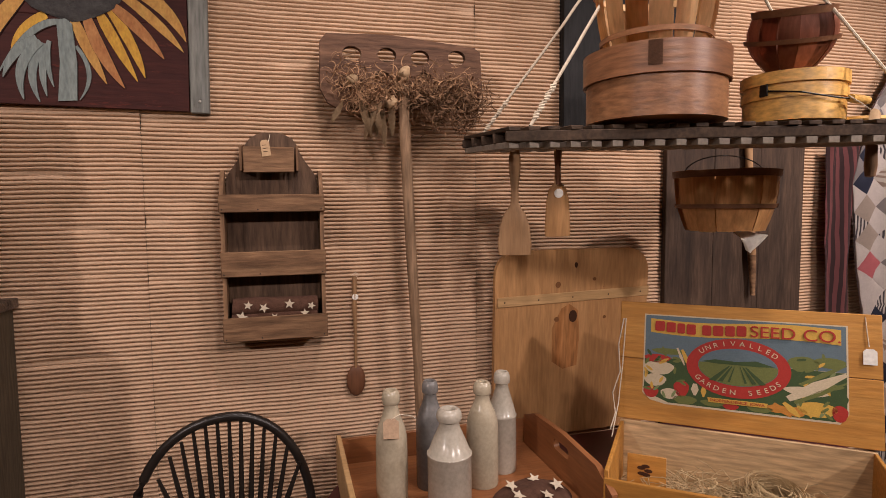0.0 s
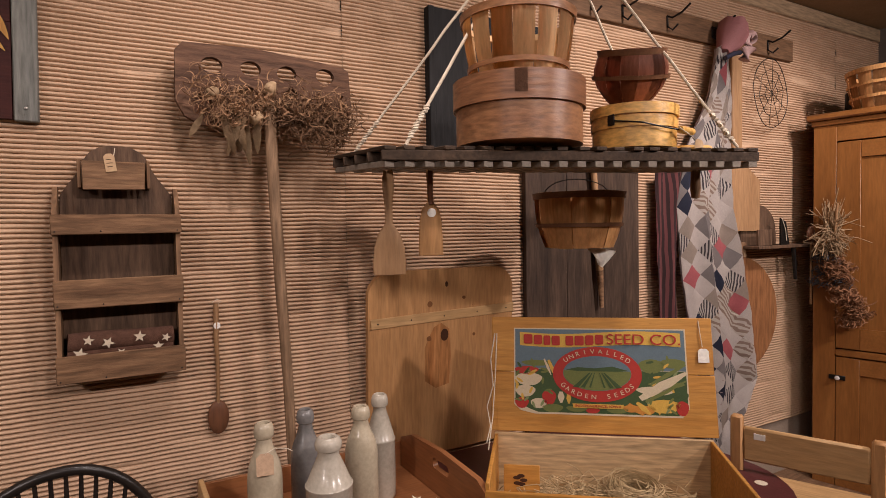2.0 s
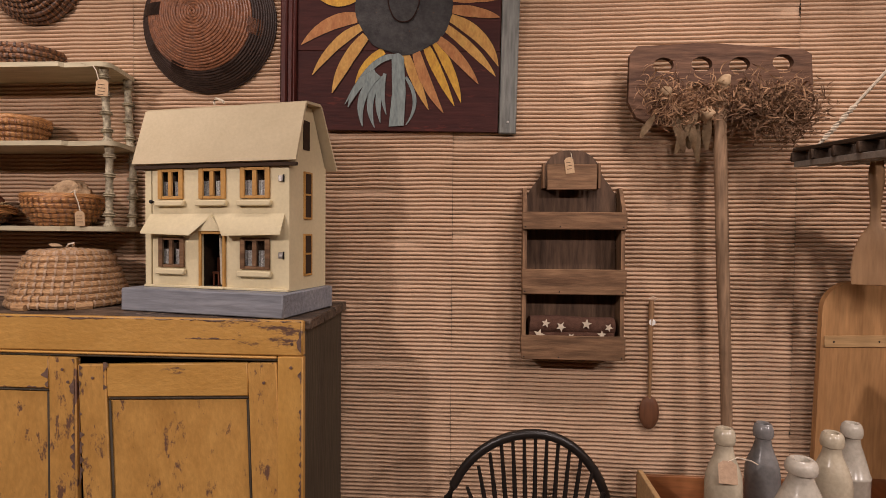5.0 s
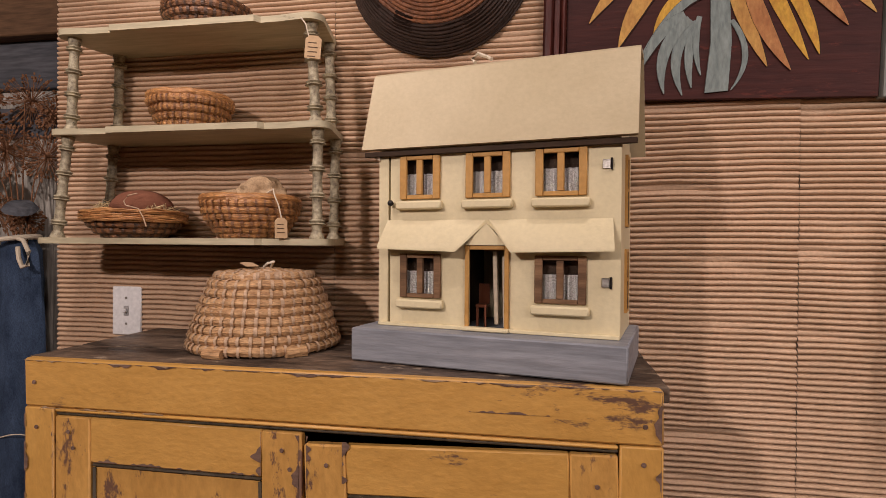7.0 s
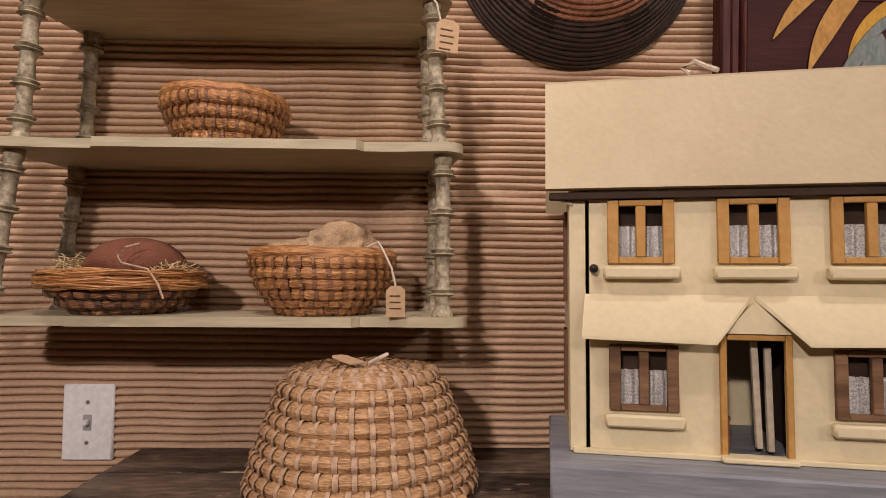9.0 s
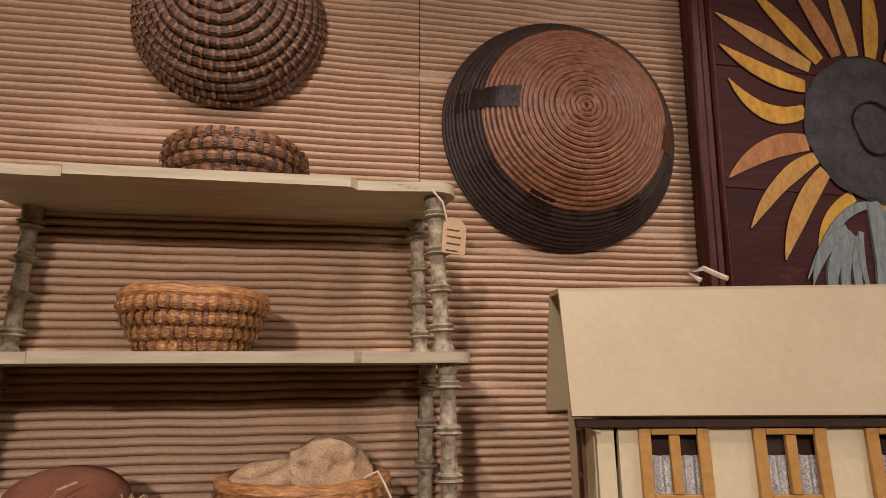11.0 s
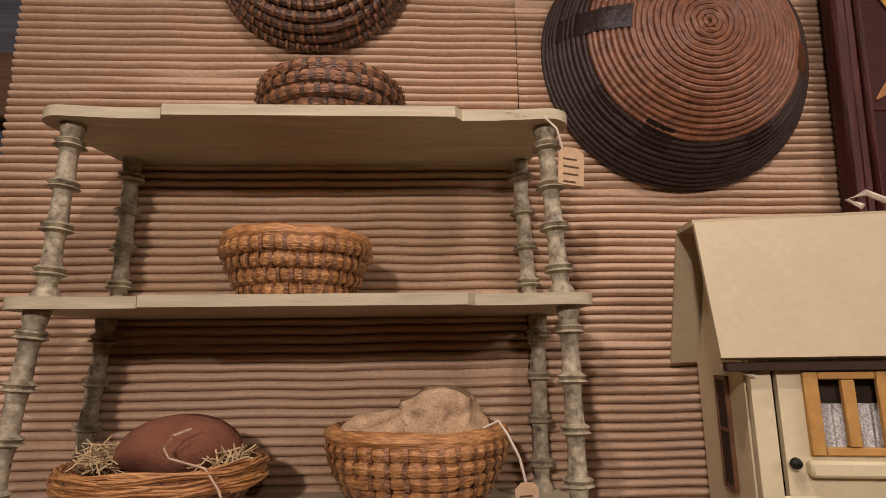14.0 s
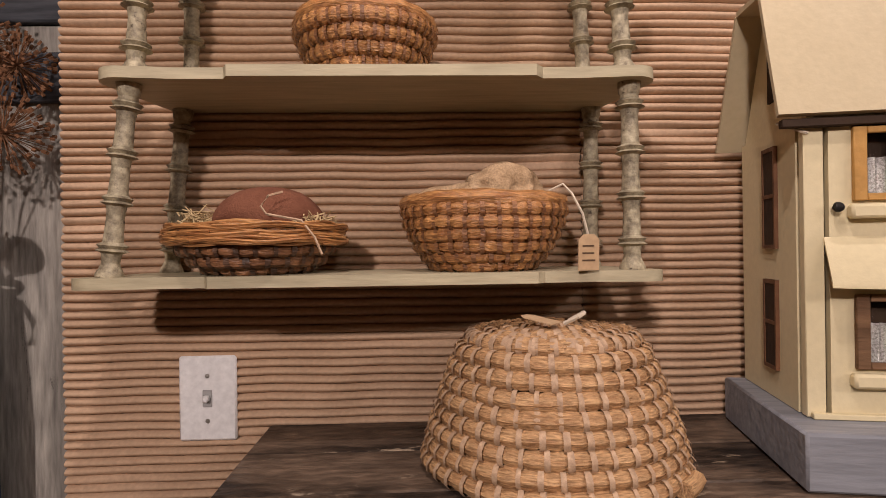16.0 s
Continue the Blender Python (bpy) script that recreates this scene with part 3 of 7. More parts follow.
worn(0.004, CW - 0.004, CH - 0.0030, CH - 0.013, -0.0030, 1, True)
worn(0.004, CW - 0.004, CH - 0.0025, CH - 0.0100, -0.0034, 2, True, pale_edge)
worn(0.0035, 0.020, 0.55, CH - 0.10, -0.0028, 3)
worn(CW - 0.0035, CW - 0.022, 0.55, CH - 0.004, -0.0034, 4)
worn(0.561, 0.535, 0.60, CH - 0.112, -0.0006, 5)
worn(0.490, 0.448, CH - 0.188, CH - 0.110, -0.0002, 6)
worn(0.150, 0.480, CH - 0.189, CH - 0.175, -0.0002, 7, True)

worn(0.640, 0.672, CH - 0.190, CH - 0.118, -0.0004, 8)
worn(0.575, 0.602, 0.70, CH - 0.112, -0.0010, 9, False, None, 1.3)
worn(0.860, 0.990, CH - 0.052, CH - 0.034, -0.0030, 10, True, None, 0.6)
worn(0.030, 0.300, CH - 0.0925, CH - 0.086, -0.0030, 11, True, pale_edge)
worn(0.066, 0.058, 0.60, CH - 0.10, -0.0022, 12)
for px, pz in ((0.100, CH - 0.135), (0.110, CH - 0.165), (0.530, CH - 0.140), (0.545, CH - 0.172), (0.612, CH - 0.160), (CW - 0.100, CH - 0.160), (CW - 0.030, CH - 0.120), (CW - 0.028, CH - 0.060), (0.025, CH - 0.045), (0.030, CH - 0.130)):
    part("wooden_peg", lathe([(0, 0), (0.0042, 0.0004), (0.0036, 0.0016), (0, 0.0018)], 10, m=pose(px, -0.0016, pz, 90)), bare, cup)

# ---- dollhouse ----
house = thing("dollhouse", "cream wooden dollhouse with buff roof, ochre window frames and blue-grey base", "dollhouse", pose(0.770, -0.296, CH + 0.001, 0, 0, -11.8))
part("base", wobble(box(0, 0.505, -0.016, 0.255, 0, 0.062, 0.003), 0.0006, 20), blue_grey, house)
HZ0, HZ1 = 0.063, 0.405
holes = [(0.079, 0.154, 0.308, 0.391), (0.214, 0.291, 0.308, 0.391), (0.345, 0.427, 0.308, 0.391), (0.080, 0.157, 0.119, 0.203), (0.345, 0.427, 0.119, 0.203), (0.214, 0.290, 0.068, 0.215)]


def pierced(u0, u1, z0, z1, v0, v1, holes):
    """A wall with openings, laid as blocks between them."""
    bm = bmesh.new()
    us = sorted({u0, u1, *[h[0] for h in holes], *[h[1] for h in holes]})
    for a, b in zip(us, us[1:]):
        spans = sorted((h[2], h[3]) for h in holes if h[0] < (a + b) / 2 < h[1])
        z = z0
        for s, e in spans + [(z1, z1)]:
            if s - z > 1e-4:
                box(a, b, v0, v1, z, s, 0, bm)
            z = e
    bmesh.ops.remove_doubles(bm, verts=bm.verts[:], dist=1e-5)
    return bm


part("front_wall", pierced(0.052, 0.487, HZ0, HZ1, 0.045, 0.056, holes), cream, house)
part("corner_post", box(0.026, 0.047, 0.045, 0.058, HZ0, HZ1, 0.001), cream, house)
part("side_wall", pierced(0.066, 0.245, HZ0, HZ1, 0.026, 0.036, [(0.12, 0.155, 0.255, 0.385), (0.12, 0.155, 0.10, 0.215)]), cream, house).matrix_basis = Matrix(((0, 1, 0, 0), (1, 0, 0, 0), (0, 0, 1, 0), (0, 0, 0, 1)))
part("side_wall", pierced(0.056, 0.245, HZ0, HZ1, 0.477, 0.487, [(0.12, 0.155, 0.255, 0.385), (0.12, 0.155, 0.10, 0.215)]), cream, house).matrix_basis = Matrix(((0, 1, 0, 0), (1, 0, 0, 0), (0, 0, 1, 0), (0, 0, 0, 1)))
part("back_wall", box(0.036, 0.477, 0.236, 0.245, HZ0, HZ1, 0), cream, house)
# floor and inner walls coloured near-black so the rooms read as unlit
part("floor_board", box(0.037, 0.476, 0.057, 0.235, 0.236, 0.246, 0), house_shade, house)
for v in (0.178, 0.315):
    part("inner_wall", box(v, v + 0.006, 0.057, 0.235, HZ0, 0.2355, 0), house_shade, house)
    part("inner_wall", box(v, v + 0.006, 0.057, 0.235, 0.2465, HZ1, 0), house_shade, house)
for sx in (0.0225, 0.488):
    for z0, z1 in ((0.255, 0.385), (0.10, 0.215)):
        # dark panel over the opening paints the shade behind the window
        w = part("side_window", box(sx, sx + 0.003, 0.119, 0.156, z0, z1, 0), house_shade, house, "narrow side window, its inner shade painted as a dark panel")
        for zz in (z0, (z0 + z1) / 2, z1 - 0.005):
            part("window_bar", box(sx - 0.001, sx + 0.004, 0.118, 0.157, zz, zz + 0.005, 0), ochre_trim if sx > 0.2 else hoop_dark, w)
        for yy in (0.117, 0.154):
            part("window_bar", box(sx - 0.0012, sx + 0.0042, yy, yy + 0.004, z0, z1, 0), ochre_trim if sx > 0.2 else hoop_dark, w)

# roof: steep front, short flat top, sloping back
RP = [(0.036, 0.404), (0.088, 0.562), (0.165, 0.568), (0.262, 0.400)]
for (v0, z0), (v1, z1) in zip(RP, RP[1:]):
    bm = bmesh.new()
    d = Vector((0, v1 - v0, z1 - z0)).normalized()
    nrm = Vector((0, -d.z, d.y)) * 0.007
    a = [Vector((u, v, z)) for u in (-0.005, 0.514) for v, z in ((v0, z0), (v1, z1))]
    vs = [bm.verts.new(p) for p in a] + [bm.verts.new(p + nrm) for p in a]
    for q in ((0, 1, 3, 2), (4, 6, 7, 5), (0, 2, 6, 4), (1, 5, 7, 3), (0, 4, 5, 1), (2, 3, 7, 6)):
        bm.faces.new([vs[i] for i in q])
    bmesh.ops.recalc_face_normals(bm, faces=bm.faces[:])
    part("roof_panel", bm, roof_paint, house, "buff painted roof board")
for u in (0.030, 0.477):
    bm = bmesh.new()
    ring = [(v, z - 0.0005) for v, z in ((0.046, 0.4055), (0.0885, 0.561), (0.165, 0.567), (0.244, 0.4055))]
    f0 = [bm.verts.new((u, v, z)) for v, z in ring]
    f1 = [bm.verts.new((u + 0.008, v, z)) for v, z in ring]
    bm.faces.new(f0)
    bm.faces.new(f1[::-1])
    for i in range(4):
        bm.faces.new((f0[i], f1[i], f1[(i + 1) % 4], f0[(i + 1) % 4]))
    bmesh.ops.recalc_face_normals(bm, faces=bm.faces[:])
    part("gable", bm, cream, house)
    sx = u - 0.003 if u < 0.2 else u + 0.008
    # dark panel on the solid gable paints a shaded opening
    part("gable_window", box(sx, sx + 0.003, 0.118, 0.150, 0.445, 0.525, 0), house_shade, house)
# dark strip below the roof edge paints the shade under the eave
part("eave_board", box(0.0, 0.513, 0.033, 0.0445, 0.392, 0.4015, 0.001), house_shade, house)
part("ridge_hook", tube([(0.20, 0.12, 0.583), (0.19, 0.13, 0.594), (0.205, 0.12, 0.600), (0.225, 0.125, 0.592), (0.235, 0.115, 0.584)], 0.004, 6), rope_mat, house, "short knotted cord loop")


def doll_window(u0, u1, z0, z1, worn):
    frame_mat = ochre_trim if not worn else grey_wood
    w = part("window", box(u0 - 0.004, u0 + 0.010, 0.038, 0.0445, z0, z1, 0.001), frame_mat, house, "ochre framed window with lace curtains")
    part("window_frame", box(u1 - 0.010, u1 + 0.004, 0.038, 0.0445, z0, z1, 0.001), frame_mat, w)
    part("window_frame", box((u0 + u1) / 2 - 0.006, (u0 + u1) / 2 + 0.006, 0.037, 0.0445, z0 + 0.0085, z1 - 0.0085, 0.001), frame_mat, w)
    for zz in (z0, z1 - 0.008):
        part("window_frame", box(u0 + 0.0105, u1 - 0.0105, 0.0385, 0.0445, zz, zz + 0.008, 0.001), frame_mat, w)
    part("sill", wobble(box(u0 - 0.010, u1 + 0.010, 0.030, 0.0447, z0 - 0.020, z0 - 0.004, 0.003), 0.0006, 30), cream, w)
    part("pane", box(u0, u1, 0.0475, 0.0487, z0, z1, 0), glass, w).visible_shadow = False
    mid = (u0 + u1) / 2
    for a, b in ((u0 + 0.002, mid - 0.002), (mid + 0.002, u1 - 0.002)):
        part("curtain", sheet(lambda p, q: (a + (b - a) * p, 0.056 + 0.0035 * math.sin(p * 17), z0 + (z1 - z0) * 0.60 * q), 24, 2), lace, w, "white lace half-curtain")
        # added dark sheet behind the curtain, painting the shade of the room
        part("dark_room", box(a - 0.002, b + 0.002, 0.062, 0.064, z0, z1, 0), house_shade, w)


for h in holes[:3]:
    doll_window(*h, False)
for h in holes[3:5]:
    doll_window(*h, True)
# door opening, its frame, a leaning white stick and a small red chair inside
for a, b, z0, z1 in ((0.210, 0.218, 0.066, 0.220), (0.286, 0.294, 0.066, 0.220), (0.2185, 0.2855, 0.212, 0.220)):
    part("door_frame", box(a, b, 0.038, 0.0446, z0, z1, 0.001), ochre_trim, house)
part("white_stick", box(0.262, 0.270, 0.066, 0.074, HZ0, 0.200, 0.001, m=pose(0, 0, 0, 0, -2, 0)), star_white, house)
part("white_stick", box(0.276, 0.284, 0.070, 0.078, HZ0, 0.196, 0.001, m=pose(0, 0, 0, 0, -1, 0)), star_white, house)
part("toy_chair", box(0.214, 0.236, 0.09, 0.11, 0.100, 0.106, 0.001), slat_red, house, "tiny red toy chair")
part("chair_leg", box(0.215, 0.219, 0.092, 0.096, HZ0, 0.0995, 0), slat_red, house)
part("chair_leg", box(0.231, 0.235, 0.092, 0.096, HZ0, 0.0995, 0), slat_red, house)
part("chair_back", box(0.214, 0.236, 0.1105, 0.114, 0.100, 0.145, 0.001), slat_red, house)
part("door_step", box(0.208, 0.296, 0.026, 0.0445, HZ0, 0.070, 0.002), cream, house)
part("front_edge", box(0.03, 0.487, 0.036, 0.0445, HZ0 - 0.0005, HZ0 + 0.006, 0.001), cream, house)


def awning(u0, u1, dip):
    """Sloped porch roof; its inner end is cut on the slant along the gable."""
    bm = bmesh.new()
    near, far = (u0, u1) if dip > 0 else (u1, u0)
    pts = [(near, 0.0445, 0.262), (far, 0.0445, 0.262), (far - dip, 0.012, 0.208), (near - (0.006 if dip > 0 else -0.006), 0.012, 0.212)]
    lo = [bm.verts.new(p) for p in pts]
    hi = [bm.verts.new((p[0], p[1], p[2] + 0.006)) for p in pts]
    bm.faces.new(lo)
    bm.faces.new(hi[::-1])
    for i in range(4):
        bm.faces.new((lo[i], hi[i], hi[(i + 1) % 4], lo[(i + 1) % 4]))
    bmesh.ops.recalc_face_normals(bm, faces=bm.faces[:])
    part("porch_roof", bm, cream, house)


awning(0.046, 0.250, 0.050)
awning(0.254, 0.474, -0.050)
part("porch_gable", plate([(0.212, 0.2205), (0.292, 0.2205), (0.252, 0.260)], 0.034, 0.0445), cream, house)
part("knob", smooth(lathe([(0, -0.004), (0.005, -0.002), (0.006, 0.002), (0.003, 0.006), (0.002, 0.012), (0, 0.012)], 12, m=pose(0.057, 0.033, 0.301, -90))), iron, house, "small dark knob")
for z in (0.150, 0.352):
    h = part("hinge", box(0.456, 0.470, 0.041, 0.0447, z, z + 0.016, 0.001), steel, house, "rusty steel hinge")
    part("pin", tube([(0.4715, 0.042, z - 0.002), (0.4715, 0.042, z + 0.018)], 0.0022, 6), iron, h)
part("eave_cord", tube([(0.0, 0.05, 0.40), (0.03, 0.042, 0.386)], 0.002, 5), rope_mat, house)

# ---- straw skep ----
skep = thing("bee_skep", "coiled rye-straw bee skep with pale splint stitching, on the cupboard", "bee skep", pose(0.527, -0.188, CH, 0, 0, 20) @ Matrix.Diagonal((0.985, 0.985, 0.925, 1)))
sk = ring_list([(0.154, 0.012), (0.146, 0.045), (0.133, 0.085), (0.119, 0.125), (0.110, 0.150), (0.098, 0.163)], 9, 0.0115)
st = ring_list([(0.098, 0.165), (0.010, 0.172)], 5, 0.0105)
part("coil_body", coil_rings(sk[::-1], 0.011, 0.22, 44), straw, skep)
part("stitching", coil_stitches(sk[::-1], 44, 0.0056), splint, skep)
part("crown", coil_rings(st[::-1], 0.010, 0.22, 40, seed=3), straw, skep)
part("crown_stitching", coil_stitches(st[::-1], 36, 0.007, seed=3), splint, skep)
part("top_cord", tube([(0.0, -0.03, 0.184), (0.01, -0.045, 0.194), (0.022, -0.04, 0.198), (0.015, -0.02, 0.186)], 0.003, 6), rope_mat, skep)
paper_label(skep, pose(-0.02, -0.045, 0.187, -80, 0, 30), 0.028, 0.045, paper_tag, 0)
for a in (-62, -118):
    part("foot_coil", tube([(0.168 * math.cos(radians(a + d)), 0.168 * math.sin(radians(a + d)), 0.008) for d in (-7, -3, 3, 7)], 0.011, 8), straw, skep)

# ---- three-tier whatnot shelf on the wall ----
whatnot = thing("whatnot_shelf", "grey-green painted three-tier wall shelf with turned bamboo-style posts", "wall shelf", pose(0, 0, 0))
LEVELS = [(1.400, -0.058, 0.674, 0.206), (1.654, -0.026, 0.668, 0.200), (1.887, -0.010, 0.650, 0.198)]
for z, x0, x1, dep in LEVELS:
    outline = []
    w = x1 - x0
    for i in range(7):
        a = math.pi / 2 * i / 6
        outline.append((x0 + 0.03 - 0.03 * math.sin(a), -dep + 0.034 - 0.03 * math.cos(a)))
    outline = [(x0 + 0.10, -dep + 0.012), *outline, (x0 + 0.03, -0.012), (x1 - 0.03, -0.012)]
    right = []
    for i in range(7):
        a = math.pi / 2 * i / 6
        right.append((x1 - 0.03 + 0.03 * math.cos(a), -dep + 0.034 - 0.03 * math.sin(a)))
    outline += right + [(x1 - 0.10, -dep + 0.012), (x0 + w * 0.79, -dep + 0.013), (x0 + w * 0.775, -dep), (x0 + w * 0.235, -dep), (x0 + w * 0.225, -dep + 0.012)]
    bm = plate(outline, -0.007, 0.007)
    bmesh.ops.transform(bm, matrix=Matrix(((1, 0, 0, 0), (0, 0, 1, 0), (0, -1, 0, 0), (0, 0, 0, 1))), verts=bm.verts[:])
    shelf = part("shelf_board", bm, grey_green, whatnot)
    shelf.location = (0, 0, z)


def bamboo(height, r):
    prof = [(0, 0), (r * 1.45, 0), (r * 1.45, 0.004), (r * 1.1, 0.012)]
    n = 4
    for k in range(n):
        z0 = height * (k + 0.62) / (n + 0.1)
        prof += [(r * 0.92, z0 - 0.018), (r * 1.05, z0 - 0.007), (r * 1.72, z0 - 0.004), (r * 1.3, z0 - 0.001), (r * 1.62, z0 + 0.003), (r * 1.05, z0 + 0.007), (r * 0.98, z0 + 0.02)]
    prof += [(r * 0.95, height - 0.018), (r * 1.15, height - 0.014), (r * 1.3, height - 0.002), (r * 1.3, height), (0, height)]
    return lathe(prof, 16)


for (z0, x0, x1, d0), (z1, xa, xb, d1) in zip(LEVELS, LEVELS[1:]):
    for bx, tx, by, ty in ((x0 + 0.040, xa + 0.034, -d0 + 0.036, -d1 + 0.034), (x1 - 0.036, xb - 0.030, -d0 + 0.036, -d1 + 0.034), (x0 + 0.058, xa + 0.046, -0.034, -0.034), (x1 - 0.050, xb - 0.040, -0.034, -0.034)):
        lo, hi = Vector((bx, by, z0 + 0.007)), Vector((tx, ty, z1 - 0.007))
        p = part("post", bamboo((hi - lo).length, 0.0112), post_paint, whatnot, "turned post with bamboo rings")
        p.matrix_basis = Matrix.Translation(lo) @ (hi - lo).to_track_quat("Z", "Y").to_matrix().to_4x4()
cord = part("tag_cord", tube([(0.612, -0.200, 1.880), (0.626, -0.205, 1.862), (0.632, -0.204, 1.836)], 0.0014, 5), rope_mat, whatnot)
paper_label(cord, pose(0.640, -0.204, 1.790, 0, 4, 12), 0.034, 0.048, paper_tag, 4)


def basket(name, label, m, profile, n, coil, body, stitch, ns, sw, rim=None, bulge=0.28):
    b = thing(name, label, "basket", m, "straw baskets")
    rings = ring_list(profile, n, coil)
    part("coil_body", coil_rings(rings, coil, bulge, ns), body, b)
    part("stitching", coil_stitches(rings, ns, sw), stitch, b)
    part("bottom", lathe([(0, 0.003), (profile[0][0], 0.003), (profile[0][0], 0.008), (0, 0.008)], 28), body, b)
    if rim:
        r, z, c = rings[-1]
        part("rim", wobble(coil_rings([(r, z + c * 1.2, c * 1.05)], c, 0.06, 26, seed=5), 0.0012, 60), rim, b)
    return b


Z1, Z2, Z3 = 1.407, 1.661, 1.894
basket("straw_basket", "small dark oval coiled basket on the top shelf", pose(0.337, -0.11, Z3) @ Matrix.Diagonal((0.93, 0.93, 0.9, 1)), [(0.084, 0.010), (0.098, 0.026), (0.101, 0.042), (0.098, 0.056)], 4, 0.0100, straw_brown, straw_dark, 34, 0.006)
basket("straw_basket", "small golden straw basket with bound rim", pose(0.297, -0.115, Z2) @ Matrix.Diagonal((0.91, 0.91, 1.0, 1)), [(0.070, 0.010), (0.080, 0.025), (0.090, 0.044), (0.096, 0.060)], 4, 0.0105, straw_gold, straw_brown, 40, 0.0042, straw_gold)
lowl = basket("straw_basket", "shallow brown straw basket holding rust cloth and straw", pose(0.150, -0.118, Z1, 0, 0, 15) @ Matrix.Diagonal((0.93, 0.93, 1.0, 1)), [(0.070, 0.010), (0.092, 0.022), (0.108, 0.040), (0.113, 0.050)], 4, 0.0095, straw_brown, straw_dark, 32, 0.0065, None)
rim_bm = bmesh.new()
for k in range(110):
    rr, zz, a0 = 0.119 + random.uniform(-0.007, 0.008), 0.052 + random.uniform(-0.013, 0.012), random.uniform(0, 6.28)
    tube([(rr * math.cos(a0 + 0.16 * q), rr * math.sin(a0 + 0.16 * q), zz + 0.002 * math.sin(q + k)) for q in range(int(random.uniform(8, 22)))], 0.0021, 4, rim_bm)
part("straw_binding", rim_bm, straw_gold, lowl, "loose golden straw rim")
lump = bmesh.new()
bmesh.ops.create_icosphere(lump, subdivisions=4, radius=1)
bmesh.ops.transform(lump, matrix=Matrix.LocRotScale((0.015, 0.0, 0.078), None, (0.072, 0.055, 0.036)), verts=lump.verts[:])
solo("stuffed_cloth", smooth(wobble(lump, 0.007, 18)), rust_cloth, "rust-brown spotted stuffed cloth in the straw basket", "cloth", pose(0.150, -0.118, Z1, 0, 0, 15))
solo("straw_tuft", strands(150, (-0.072, 0.01, 0.058), (0.012, 0.018, 0.010), 0.030, 0.0009, 0.8, 9, strands(70, (0.070, -0.03, 0.060), (0.014, 0.018, 0.006), 0.036, 0.0010, 0.6, 10)), hay, "loose dry straw in the basket", "straw", pose(0.150, -0.118, Z1, 0, 0, 15), kind="stuff")
solo("cord_loop", tube([(0.045, -0.05, 0.104), (0.030, -0.062, 0.098), (0.022, -0.066, 0.085), (0.03, -0.07, 0.075), (0.075, -0.085, 0.066), (0.092, -0.09, 0.045), (0.100, -0.091, 0.025)], 0.0016, 5), splint, "pale cord lying over the cloth", "cord", pose(0.150, -0.118, Z1))
lowr = basket("straw_basket", "round woven straw basket filled with burlap, tag tied on", pose(0.453, -0.115, Z1), [(0.066, 0.010), (0.085, 0.030), (0.098, 0.055), (0.104, 0.078)], 6, 0.0098, straw_gold, straw_brown, 36, 0.0050, straw_gold)
cl = part("tag_cord", tube([(0.075, -0.07, 0.100), (0.092, -0.074, 0.108), (0.100, -0.085, 0.095), (0.112, -0.088, 0.07), (0.118, -0.088, 0.045)], 0.0016, 5), rope_mat, lowr)
paper_label(cl, pose(0.118, -0.0885, 0.001, 4, 0, 10), 0.027, 0.044, paper_tag, 3)
for k in range(2):
    cloth = bmesh.new()
    if k == 0:
        # a thick rolled lip with a dark hollow
        tube([(-0.052 + 0.030 * math.cos(t), -0.020 + 0.020 * math.sin(t), 0.094 + 0.006 * math.cos(t) + 0.008 * math.sin(t)) for t in [2 * math.pi * i / 30 for i in range(30)]], 0.015, 14, cloth, closed=True)
    else:
        bmesh.ops.create_icosphere(cloth, subdivisions=5, radius=1)
        for v in cloth.verts:
            d = v.co.normalized()
            fold = abs(noise.noise(d * 1.3 + Vector((4, 3, 1)))) * 0.5 + abs(noise.noise(d * 3.0 + Vector((2, 1, 8)))) * 0.22
            dip = 0.30 * math.exp(-((d.x - 0.25) ** 2 + (d.z - 0.35) ** 2) / 0.06) if d.y < 0 else 0.0
            v.co = Vector((d.x * 0.060 + 0.026, d.y * 0.048, d.z * 0.052 + 0.092)) - Vector((d.x * 0.060, d.y * 0.048, d.z * 0.040)) * (fold * 0.6 - 0.12 + dip)
    solo("burlap_cloth", smooth(wobble(cloth, 0.004, 34, k)), burlap, "crumpled tan burlap bundle in the straw basket", "cloth", pose(0.453, -0.115, Z1), "burlap bundles")

# ---- round baskets hung on the wall, bottoms outwards ----
sb = thing("wall_basket", "dark brown coiled straw basket hung bottom-out on the wall", "basket", pose(0.292, -0.012, 2.226, 90, 0, 0) @ Matrix.Scale(1.03, 4), "wall baskets")
rings = ring_list([(0.012, 0.118), (0.055, 0.112), (0.095, 0.090), (0.130, 0.050), (0.146, 0.010)], 12, 0.0085)
part("coil_body", coil_rings(rings, 0.008, 0.30, 58), straw_dark, sb)
part("stitching", coil_stitches(rings, 58, 0.005), straw_brown, sb)
big = thing("wall_basket", "large red-brown and black coiled bowl basket hung bottom-out", "basket", pose(0.878, -0.012, 2.060, 90, 0, 0) @ Matrix.Scale(1.05, 4), "wall baskets")
prof = [(0.006, 0.112), (0.06, 0.108), (0.105, 0.098), (0.14, 0.080), (0.172, 0.055), (0.196, 0.025), (0.206, 0.006)]
rings = [(r, z, 0.0046) for r, z, c in ring_list(prof, 30, 0.0046)]
part("coil_body", coil_rings(rings[:20], 0.0046, 0.12, 90), bowl_red, big, "red-brown coils")
part("dark_rim", coil_rings(rings[20:], 0.0046, 0.12, 150), bowl_black, big, "black coils round the rim")
